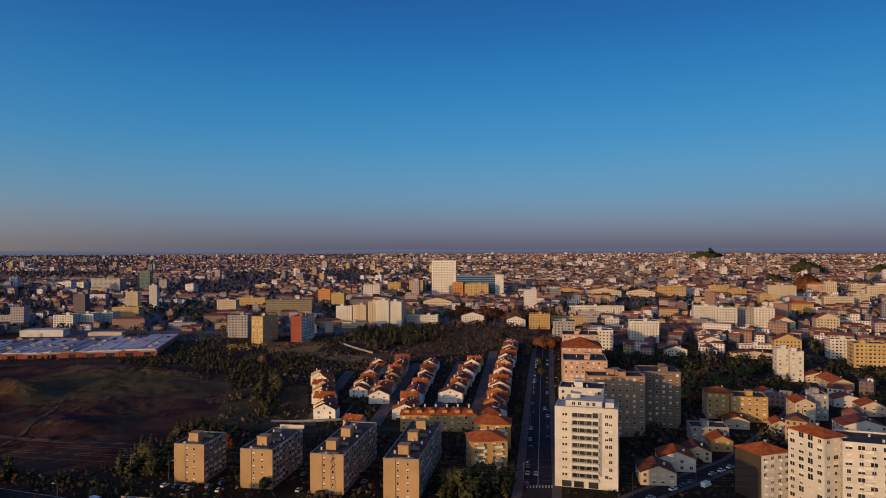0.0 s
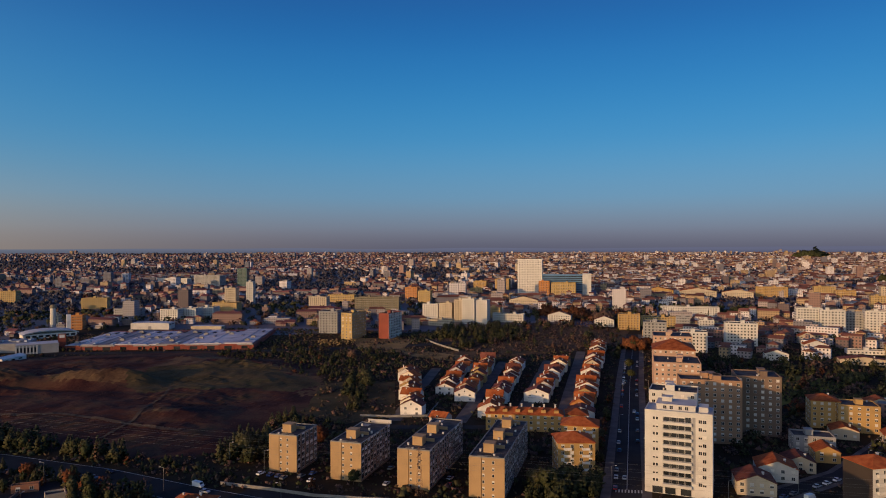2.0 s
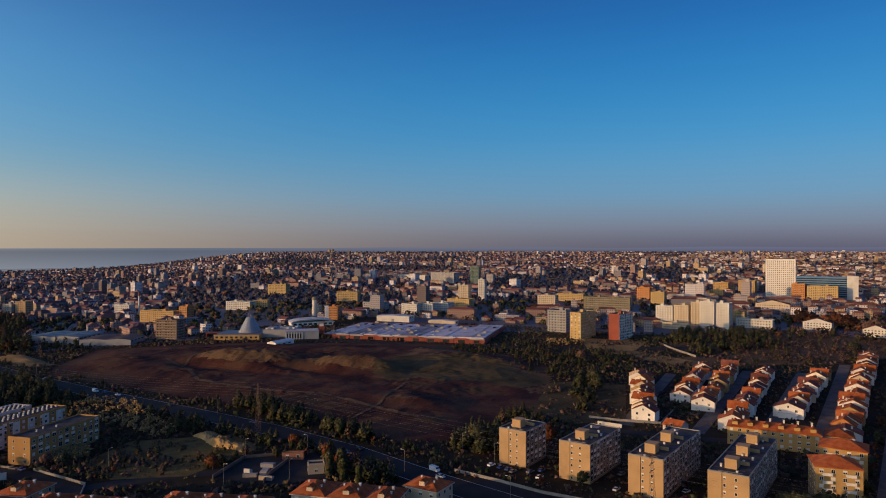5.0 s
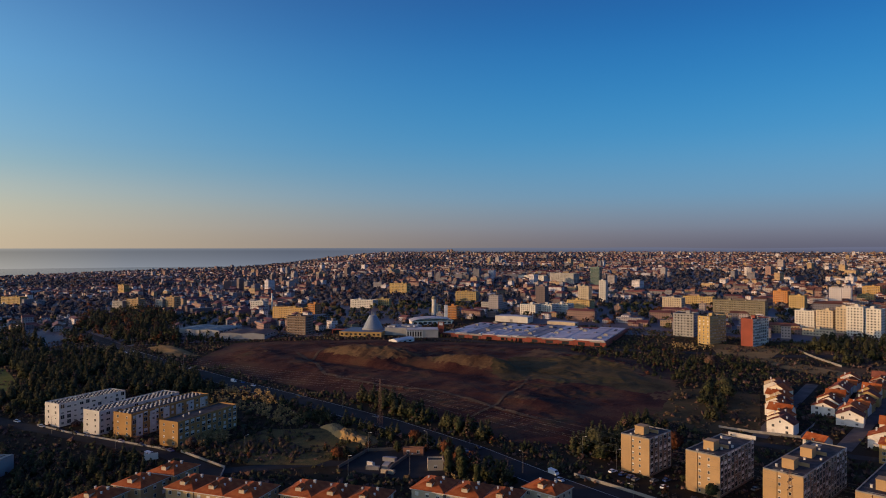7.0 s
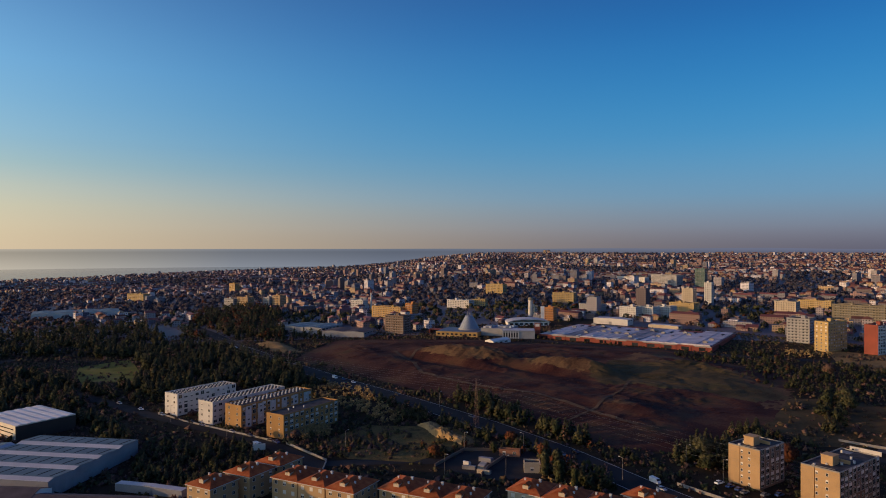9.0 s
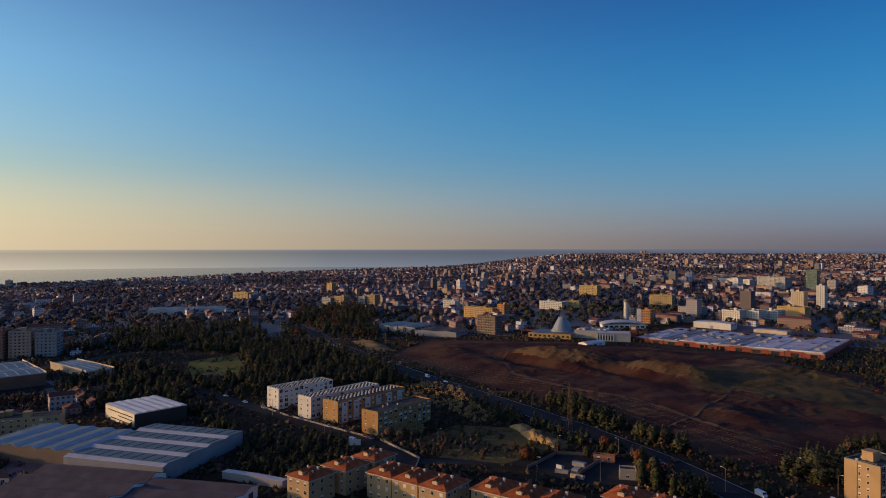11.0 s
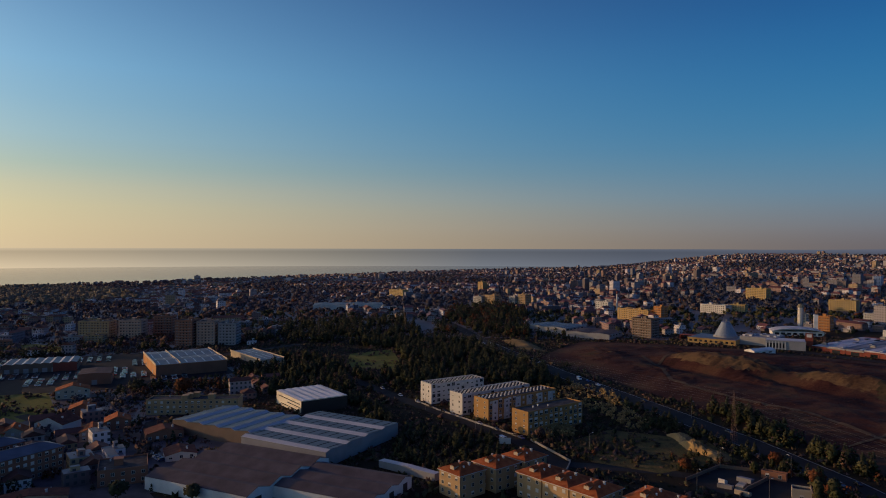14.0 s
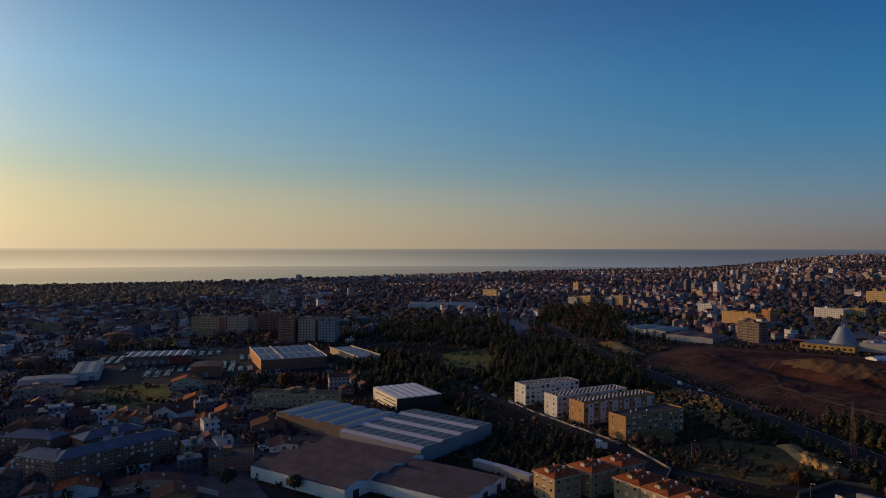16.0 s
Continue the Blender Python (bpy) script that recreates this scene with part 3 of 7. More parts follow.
sheet("yard", [(-460, -45), (-400, 5), (-330, 0), (-262, 15), (-235, -30), (-262, -110), (-330, -150), (-420, -110)], PAVING, 0.04, label="worn paving between old town houses", category="yard")
sheet("yard", [(-700, 60), (-560, 75), (-530, -10), (-545, -130), (-700, -130)], ASPHALT, 0.05, label="asphalt parking yard round the warehouses", category="yard")

# ---- windows shared by the facades ----


def window_mesh(w, h, shut=0.0):
    g = Geo()
    t = 0.09
    g.box(-w / 2 - t, w / 2 + t, -0.07, 0, -t, 0, 0, True)
    g.box(-w / 2 - t, w / 2 + t, -0.05, 0, h, h + t, 0, True)
    g.box(-w / 2 - t, -w / 2, -0.05, 0, 0, h, 0, True)
    g.box(w / 2, w / 2 + t, -0.05, 0, 0, h, 0, True)
    if w > 1.0:
        g.box(-0.04, 0.04, -0.035, 0, 0, h, 0, True)
    g.face([(-w / 2, -0.02, 0), (w / 2, -0.02, 0), (w / 2, -0.02, h), (-w / 2, -0.02, h)], 1)
    if shut:
        g.face([(-w / 2, -0.03, h * (1 - shut)), (w / 2, -0.03, h * (1 - shut)), (w / 2, -0.03, h), (-w / 2, -0.03, h)], 2)
    return g.mesh("window", FRAME, GLASS, SHUTTER)


WIN = [window_mesh(1.3, 1.35), window_mesh(1.3, 1.35, 0.45), window_mesh(1.3, 1.35, 0.95), window_mesh(1.3, 1.35)]
WIN_SMALL = [window_mesh(0.8, 1.1), window_mesh(0.8, 1.1, 0.5)]
WIN_DOOR = [window_mesh(2.2, 2.1), window_mesh(2.2, 2.1, 0.6), window_mesh(2.2, 2.1, 0.3)]
BAND = [Geo().box(-0.5, 0.5, -0.05, 0, 0, 1.4, 0, True).mesh("window_band", GLASS), Geo().box(-0.5, 0.5, -0.05, 0, 0, 1.4, 0, True).mesh("window_band", GLAZING)]
BALCONY = Geo().box(-1.7, 1.7, -1.1, 0, -0.15, 0, 0, True).box(-1.7, 1.7, -1.1, -1.0, 0, 0.95, 0).box(-1.7, -1.6, -1.0, 0, 0, 0.95, 0).box(1.6, 1.7, -1.0, 0, 0, 0.95, 0).mesh("balcony", FRAME)
CHIMNEY = Geo().box(-0.4, 0.4, -0.35, 0.35, 0, 1.5).box(-0.5, 0.5, -0.45, 0.45, 1.5, 1.65, 0, True).mesh("chimney", WALL["white"])
FACES = {"front": 0.0, "right": 90.0, "back": 180.0, "left": 270.0}
rnd = random.Random(4)


def fill(thing, side, w, d, z0, z1, floors, bays, kinds=None, step=1, margin=0.0, name="window"):
    """A row of windows a storey on one side of a w x d body."""
    span, off = (w, d / 2) if side in ("front", "back") else (d, w / 2)
    a = radians(FACES[side])
    fh = (z1 - z0) / floors
    for f in range(floors):
        for b in range(bays):
            u = -span / 2 + margin + (span - 2 * margin) * (b + 0.5) / bays
            p = Matrix.Rotation(a, 3, "Z") @ Vector((u, -off - 0.003, 0))
            kind = rnd.choice(kinds or WIN)
            part(name, kind, None, thing, at=(p.x, p.y, z0 + fh * f + 0.9 * min(1, fh / 2.8)), turn=FACES[side])


@functools.lru_cache(maxsize=None)
def window_row(span, strip=False):
    """One storey of a far facade: a run of separate panes over a sill, or one long strip of glass."""
    g = Geo()
    n = 1 if strip else max(1, round(span / 3.1))
    for i in range(n):
        u, half = -span / 2 + span * (i + 0.5) / n, (span / 2 if strip else (0.55, 0.8, 0.65)[(i * 7 + n) % 3])
        g.box(u - half, u + half, -0.06, 0, 0.1, 1.5, (i * 5 + n) % 4 == 1, True)
    if n > 3:
        g.box(-span / 2, span / 2, -0.22, 0, -0.12, 0.0, 2, True)
    return g.mesh("window_band", GLASS, GLAZING, FRAME)


def bands(thing, side, w, d, z0, z1, floors, share=0.92, strip=False):
    span, off = (w, d / 2) if side in ("front", "back") else (d, w / 2)
    a = radians(FACES[side])
    fh = (z1 - z0) / floors
    for f in range(floors):
        p = Matrix.Rotation(a, 3, "Z") @ Vector((0, -off - 0.003, 0))
        part("window_band", window_row(round(span * share), strip), None, thing, at=(p.x, p.y, z0 + fh * f + 0.8), turn=FACES[side], size=(1, 1, min(1, fh / 3.0)))


def flat_roof(thing, w, d, h, mat=None, heads=1, wall=None, seed=0):
    """Parapet, felt deck, stair heads and small vents."""
    q = random.Random(seed)
    g = Geo()
    g.box(-w / 2 + 0.25, w / 2 - 0.25, -d / 2 + 0.25, d / 2 - 0.25, h, h + 0.06, 0)
    part("roof", g, mat or FLAT, thing)
    g = Geo()
    for x0, x1, y0, y1 in ((-w / 2, w / 2, -d / 2, -d / 2 + 0.25), (-w / 2, w / 2, d / 2 - 0.25, d / 2), (-w / 2, -w / 2 + 0.25, -d / 2 + 0.25, d / 2 - 0.25), (w / 2 - 0.25, w / 2, -d / 2 + 0.25, d / 2 - 0.25)):
        g.box(x0, x1, y0, y1, h, h + 0.7)
    part("parapet", g, wall or CONCRETE, thing)
    for k in range(heads):
        hx, hy = q.uniform(-0.2, 0.2) * w, (k + 0.5) / heads * d * 0.8 - d * 0.4
        part("stair_head", Geo().box(-1.8, 1.8, -2.2, 2.2, 0, 2.6).box(-2.0, 2.0, -2.4, 2.4, 2.6, 2.8, 0, True), wall or CONCRETE, thing, at=(hx, hy, h + 0.06))
    for k in range(min(3, int(w * d / 110))):
        part("vent", CHIMNEY, None, thing, at=(q.uniform(-0.4, 0.4) * w, q.uniform(-0.4, 0.4) * d, h + 0.06), size=(0.8, 0.8, 0.6))


def block(x, y, w, d, turn, h, wall, roof="flat", label="", group="", name="apartment_block", corner=True, floors=None, far=False, heads=1, sides=("front",), kinds=None, bays=None, tile=None, balconies=False, category="building"):
    """A building; x, y is the left end of its front (or its middle), turn the way its front runs."""
    a = radians(turn)
    if corner:
        x, y = x + math.cos(a) * w / 2 - math.sin(a) * d / 2, y + math.sin(a) * w / 2 + math.cos(a) * d / 2
    b = base(name, x, y, turn)
    floors = floors or max(1, round(h / 3.0))
    eave = h
    if roof == "gable":
        eave = h - min(0.25 * w, 0.35 * h) if h > 4 else h * 0.8
    elif roof == "hip":
        eave = h
    g = Geo().box(-w / 2, w / 2, -d / 2, d / 2, -4, eave)
    if roof == "gable":
        for s in (-1, 1):
            tri = [(-w / 2, s * d / 2, eave), (w / 2, s * d / 2, eave), (0, s * d / 2, h)]
            g.face(tri if s < 0 else tri[::-1])
    part("wall", g, WALL[wall], b)
    seed = int(abs(x * 7 + y * 3))
    if roof == "gable":
        part("roof", Geo().gable(w, d, eave, h - eave, 0.35, "y"), tile or rnd.choice([TILE, TILE, TILE_DARK]), b)
        part("chimney", CHIMNEY, None, b, at=(w * 0.22, -d * 0.1, eave + (h - eave) * 0.4))
        floors = max(1, round(eave / 3.0))
    elif roof == "hip":
        part("roof", Geo().hip(w, d, h, min(w, d) * 0.22), tile or TILE, b)
        part("chimney", CHIMNEY, None, b, at=(w * 0.2, d * 0.1, h + min(w, d) * 0.1))
    else:
        flat_roof(b, w, d, h, None, heads, WALL[wall], seed)
    for side in sides:
        span = w if side in ("front", "back") else d
        if far:
            bands(b, side, w, d, 0.3, eave - 0.3, floors)
        else:
            fill(b, side, w, d, 0.3, eave, floors, bays if bays and side == "front" else max(1, int(span / 3.6)), kinds)
    if balconies:
        for f in range(1, floors):
            for u in (-0.25, 0.25):
                part("balcony", BALCONY, None, b, at=(u * w, -d / 2, eave / floors * f + 0.2))
    return tagged(b, label or f"{wall} plastered building with a {'flat roof' if roof == 'flat' else 'red clay tile roof'}", category, group)


# ---- the four tan apartment blocks with glazed flanks, shade painted onto these ----
for x, y, w, d, turn, heads in ((-116.6, 292.1, 13.9, 20, -9, 1), (-85.7, 284.5, 14.4, 34, -9.5, 1), (-54.9, 277.8, 14.3, 52, -9.5, 2), (-24.2, 270.9, 14.6, 60, -8.5, 3)):
    a = radians(turn)
    cx, cy = x + math.cos(a) * w / 2 - math.sin(a) * d / 2, y + math.sin(a) * w / 2 + math.cos(a) * d / 2
    b = base("apartment_block", cx, cy, turn)
    h = 16.2
    g = Geo()
    # the end wall is split by a deep slot
    g.box(-w / 2, -w / 2 + 5.0, -d / 2, d / 2, -3, h).box(-w / 2 + 5.3, w / 2, -d / 2, d / 2, -3, h).box(-w / 2 + 5.0, -w / 2 + 5.3, -d / 2 + 0.8, d / 2 - 0.8, -3, h)
    part("wall", g, WALL["tan"], b)
    part("roof", Geo().box(-w / 2 + 0.3, w / 2 - 0.3, -d / 2 + 0.3, d / 2 - 0.3, h, h + 0.08), FLAT, b)
    g = Geo()
    for x0, x1, y0, y1 in ((-w / 2, w / 2, -d / 2, -d / 2 + 0.3), (-w / 2, w / 2, d / 2 - 0.3, d / 2), (-w / 2, -w / 2 + 0.3, -d / 2 + 0.3, d / 2 - 0.3), (w / 2 - 0.3, w / 2, -d / 2 + 0.3, d / 2 - 0.3)):
        g.box(x0, x1, y0, y1, h, h + 0.5)
    part("parapet", g, CONCRETE, b)
    for k in range(heads):
        hy = -d / 2 + 9 + k * 20 if d > 25 else -d / 2 + 7
        part("stair_head", Geo().box(-2.2, 2.2, -2.4, 2.4, 0, 3.6).box(-2.4, 2.4, -2.6, 2.6, 3.6, 3.8, 0, True), WALL["tan"], b, "tan plastered lift tower", at=(-0.5, hy, h + 0.08))
        part("ridge_wall", Geo().box(-4.4, 4.4, -0.2, 0.2, 0, 1.4), WALL["tan"], b, at=(0.4, hy + 5, h + 0.08))
    for k in range(int(d / 5)):
        part("vent", CHIMNEY, None, b, at=(rnd.uniform(-5, 5), -d / 2 + 2 + k * 5 + rnd.uniform(-1, 1), h + 0.08), size=(0.9, 0.9, rnd.uniform(0.4, 0.8)))
    for f in range(6):
        z = 0.7 + f * 2.65
        part("window", WIN_SMALL[f % 2], None, b, at=(-w / 2 + 6.0, -d / 2 - 0.003, z))
        part("window", WIN_SMALL[(f + 1) % 2], None, b, at=(w / 2 - 4.6, -d / 2 - 0.003, z))
    # brown sheet over the tan wall stands in for the flank's shade
    part("flank", Geo().box(w / 2, w / 2 + 0.05, -d / 2 + 0.2, d / 2 - 0.2, -1, h - 0.3), WALL["brown"], b, "long side of the slab, its shade painted dark brown")
    fill(b, "right", w + 0.11, d, 0.2, h, 6, int(d / 3.4), WIN_DOOR + [WIN_DOOR[0], WIN[0]])
    part("pipe", Geo().rod((-4, -d / 2 + 1.5, h + 0.35), (4.5, -d / 2 + 2.2, h + 0.35), 0.12, 5), STEEL, b)
    part("roof_patch", Geo().box(-5, -1.5, d / 2 - 6, d / 2 - 2, h + 0.08, h + 0.14), CONCRETE, b)
    tagged(b, "tan plastered six-storey slab with dark flat roof", "apartment block", "row of tan slabs")

# ---- hipped ochre houses by the avenue ----
for x, y, w, d, turn in ((12.5, 298.3, 16.2, 15, 8), (15.2, 329, 17.5, 14, -6)):
    block(x, y, w, d, turn, 15, "ochre", "hip", "ochre five-storey house with red hipped roof and white balconies", "hipped houses", floors=5, sides=("front", "left"), bays=4, balconies=True, category="apartment house")

# ---- white tower by the avenue ----
b = base("tower_block", 0, 0, -15.8, 0)
a = radians(-15.8)
w, d, h = 26.0, 17, 33.0
b.location = (47.2 + math.cos(a) * w / 2 - math.sin(a) * d / 2, 286.1 + math.sin(a) * w / 2 + math.cos(a) * d / 2, 0)
part("wall", Geo().box(-w / 2, w / 2, -d / 2, d / 2, -3, h), WALL["white"], b)
part("setback_storey", Geo().box(-w / 2 + 4.2, w / 2 - 6.6, -d / 2 + 4.5, d / 2 - 1.5, h, h + 2.5).box(-w / 2 + 3.9, w / 2 - 6.3, -d / 2 + 4.2, d / 2 - 1.2, h + 2.5, h + 2.7, 0, True).box(w / 2 - 5.4, w / 2 - 1.8, -d / 2 + 5.5, d / 2 - 4, h, h + 2.2), WALL["white"], b)
part("plant_room", Geo().box(-7, -3, 1, 5, h + 2.7, h + 4.4).box(-7.2, -2.8, 0.8, 5.2, h + 4.4, h + 4.6, 0, True), WALL["white"], b)
part("railing", Geo().box(-w / 2, w / 2, -d / 2, -d / 2 + 0.12, h, h + 0.9).box(-w / 2, -w / 2 + 0.12, -d / 2 + 0.12, d / 2, h, h + 0.9).box(w / 2 - 0.12, w / 2, -d / 2 + 0.12, d / 2, h, h + 0.9), WALL["white"], b)
part("recess", Geo().box(5.4, 6.6, -d / 2 - 0.02, -d / 2 + 0.3, 5.5, h - 1), WALL["grey"], b, "grey vertical stair strip")
for f in range(9):
    z = 4.2 + f * 3.15
    part("balcony", Geo().box(-6.0, 5.2, -1.2, 0, -0.9, 0.25, 0, True), WALL["white"], b, at=(0, -d / 2, z))
    part("window_band", BAND[0], None, b, at=(-0.4, -d / 2 - 0.001, z + 0.35), size=(11, 1, 1.15))
    for u in (-4.4, -1.4, 1.4, 4.0):
        part("window", rnd.choice(WIN_DOOR), None, b, at=(u - 0.2, -d / 2 - 0.003, z + 0.3))
    for u in (-9.4, -8.2):
        part("window", WIN_SMALL[f % 2], None, b, at=(u, -d / 2 - 0.003, z + 0.6))
    for u in (8.4, 10.0):
        part("window", rnd.choice(WIN), None, b, at=(u, -d / 2 - 0.003, z + 0.5))
for u in (-5.5, -3, 0.5, 3):
    part("window", WIN[0], None, b, at=(u, -d / 2 + 4.497, h + 0.7))
fill(b, "right", w, d, 3, h, 9, 4, WIN_DOOR)
for u in (-8, -3, 3):
    part("shopfront", Geo().box(-2, 2, -0.1, 0, 0, 2.6), GLASS, b, at=(u, -d / 2 - 0.003, 0.2))
tagged(b, "cream-white ten-storey tower with long loggias beside the avenue", "tower block")

block(55, 322, 21, 16, -15, 34, "white", "flat", "white stepped block with roof terraces behind the tower", sides=("left", "front"), heads=2, category="apartment block")
for k, (x, y, h) in enumerate(((81, 455, 24.0), (88, 500, 25.5), (97, 548, 28))):
    block(x, y, 29, 30, -9, h, "pink", "flat", "salmon pink stepped apartment block beside the avenue", "pink blocks", sides=("front",), heads=2, category="apartment block") if k != 1 else block(x, y, 29, 30, -9, h, "pink", "hip", "salmon pink apartment block with an orange tiled roof", "pink blocks", sides=("front",), tile=TILE, category="apartment block")
block(77.5, 362, 30, 15, -6, 31.8, "clay", "flat", "ochre brown nine-storey block with rooftop huts", "brown blocks", sides=("front", "right"), heads=5, category="apartment block")
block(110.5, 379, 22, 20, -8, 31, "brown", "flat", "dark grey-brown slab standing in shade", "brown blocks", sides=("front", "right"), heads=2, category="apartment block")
# brick-flanked block and the large white block at the street corner
b = block(124.8, 264.9, 14.5, 14, 19, 19, "white", "hip", "white flats with balconies, dark flank and red roof", sides=("front",), bays=4, floors=6, balconies=True, category="apartment block")
part("flank", Geo().box(-0.04, 0, -7, 7, -3, 19), WALL["umber"], b, "dark brown clad end wall", at=(-7.25, 0, 0))
block(140.5, 248.8, 11, 16.6, 19, 30, "white", "hip", "large white ten-storey block with red tiled roof", "white corner blocks", sides=("left", "front"), floors=10, kinds=WIN_DOOR + WIN, category="apartment block")
block(145.5, 246.0, 32, 18, -20, 29.3, "white", "flat", "white ten-storey block with grey roof and balconies", "white corner blocks", sides=("front", "left"), floors=10, kinds=WIN_DOOR + WIN, balconies=True, category="apartment block")
# unseen block added to shade the side street and its houses
block(-6, 168, 42, 15, 0, 30, "white", "flat", "unseen white ten-storey block added to cast shade", "white corner blocks", sides=(), heads=2, category="apartment block")
# long ochre terrace with orange roof in front of the houses
b = block(-23.8, 372, 42, 13, -1, 9.0, "ochre", "hip", "long ochre terrace of flats with orange tiled roof", "ochre terraces", sides=("front",), floors=3, category="terrace")
for i in range(6):
    part("dormer", Geo().box(-1.3, 1.3, -1.6, 1.6, 0, 1.9).gable(2.6, 3.2, 1.9, 0.9, 0.25, "y", 1), [WALL["ochre"], TILE], b, at=(-17.5 + i * 7, -3.4, 9.6))
    part("chimney", CHIMNEY, None, b, at=(-14 + i * 6.2, 1.5, 11.2), size=(1.1, 1.0, 1.3))
block(20, 376, 12, 13, -1, 8.5, "ochre", "hip", "short ochre terrace of flats with orange tiled roof", "ochre terraces", sides=("front",), floors=3, category="terrace")


# ---- terraced houses in rows ----
def house(x, y, w, d, turn, h, wall, label, group, along="y", tile=None, annex=False):
    b = base("terraced_house", x, y, turn)
    eave = h * 0.66
    g = Geo().box(-w / 2, w / 2, -d / 2, d / 2, -2, eave)
    ends = [((-w / 2, s * d / 2), (w / 2, s * d / 2), (0, s * d / 2)) for s in (-1, 1)] if along == "y" else [((s * w / 2, d / 2), (s * w / 2, -d / 2), (s * w / 2, 0)) for s in (-1, 1)]
    for p, q, m in ends:
        g.face([(*p, eave), (*q, eave), (*m, h)])
    part("wall", g, WALL[wall], b)
    part("roof", Geo().gable(w, d, eave, h - eave, 0.45, along), tile or rnd.choice([TILE, TILE, TILE_DARK]), b)
    part("chimney", CHIMNEY, None, b, at=(rnd.choice([-0.28, 0.2]) * w, rnd.uniform(-0.2, 0.2) * d, eave + (h - eave) * 0.45), size=(0.9, 0.9, 1.1))
    for u in (-0.26, 0.26):
        part("window", rnd.choice(WIN), None, b, at=(u * w, -d / 2 - 0.003, 0.9))
        part("window", rnd.choice(WIN), None, b, at=(u * w, -d / 2 - 0.003, 3.6))
    part("window", WIN_SMALL[0], None, b, at=(0, -d / 2 - 0.003, eave + 0.1))
    if annex:
        part("porch", Geo().box(-w * 0.3, w * 0.3, -2.2, 0, -1, 2.6).box(-w * 0.33, w * 0.33, -2.5, 0, 2.6, 2.8, 0, True), WALL[wall], b, at=(0, -d / 2, 0))
    return tagged(b, label, "house", group)


ROWS = [((-70, 402), (-92, 512), 13, 12, -12), ((-56, 458), (-53, 556), 11, 11, -4), ((-42, 442), (-33, 566), 14, 11, -4), ((-23, 402), (-10, 556), 18, 11, -5), ((6, 446), (28, 572), 15, 12, -6), ((29, 402), (68, 668), 27, 12.5, -8)]
for (x0, y0), (x1, y1), n, w, turn in ROWS:
    for i in range(n):
        t = i / (n - 1)
        wall = rnd.choice(["chalk", "chalk", "white", "ivory", "cream", "yellow"]) if (x0, i) not in ((29, 1), (29, 3), (-42, 4), (-42, 5)) else ("orange" if x0 == 29 else "yellow")
        big = 1.25 if i == 0 else 1.0
        wall = "chalk" if i == 0 and wall != "orange" else wall
        tint = "white" if wall == "chalk" else wall
        house(x0 + (x1 - x0) * t + rnd.uniform(-1.5, 1.5), y0 + (y1 - y0) * t, (w + rnd.uniform(-1.5, 1.5)) * big, rnd.uniform(7.4, 9.4) * big, turn + rnd.uniform(-5, 5), rnd.uniform(7.4, 10.4), wall,
              f"{tint} terraced house with clay tiled gable roof", "terraced houses", "y" if i % 5 != 3 else "x", annex=rnd.random() < 0.4)
house(-50, 380, 10, 9, -20, 7.5, "white", "small white house with steep orange roof", "terraced houses", "x", TILE)

# ---- four long blocks west of the heath ----
for x, y, w, d, turn, wall, tint in ((-409, 172.7, 13, 42, 9, "white", "white"), (-374.1, 177.4, 12.8, 54, 10.5, "white", "white"), (-355.1, 184.1, 13.4, 55, 11.5, "rust", "rust brown"), (-319.7, 189.3, 12.6, 43, 12.5, "rust", "rust brown")):
    b = block(x, y, w, d, turn, 12.3, wall, "flat", f"{tint} four-storey slab with white-capped vents on its roof", "western slabs", sides=("right",), floors=4, heads=0, kinds=WIN + WIN_DOOR, category="apartment block")
    fill(b, "front", w, d, 0.3, 12.3, 4, 2, WIN_SMALL + WIN[:1])
    if y > 180 and y < 188:
        for i in range(6):
            part("bay", Geo().box(w / 2, w / 2 + 0.35, -d / 2 + 3 + i * 9, -d / 2 + 7 + i * 9, 0.3, 11.9, 0, True), WALL["white"], b, "white rendered bay")
            for f in range(4):
                part("window", WIN[(i + f) % 3], None, b, at=(w / 2 + 0.353, -d / 2 + 5 + i * 9, 1.2 + f * 2.95), turn=90)
    for i in range(int(d / 3.0)):
        for u in (-4.2, -1.4, 1.6, 4.4):
            if wall == "white" or u < 3 and y < 188:
                part("roof_vent", CHIMNEY, None, b, at=(u, -d / 2 + 2 + i * 3.0, 12.36), size=(1.0, 0.8, 0.42))

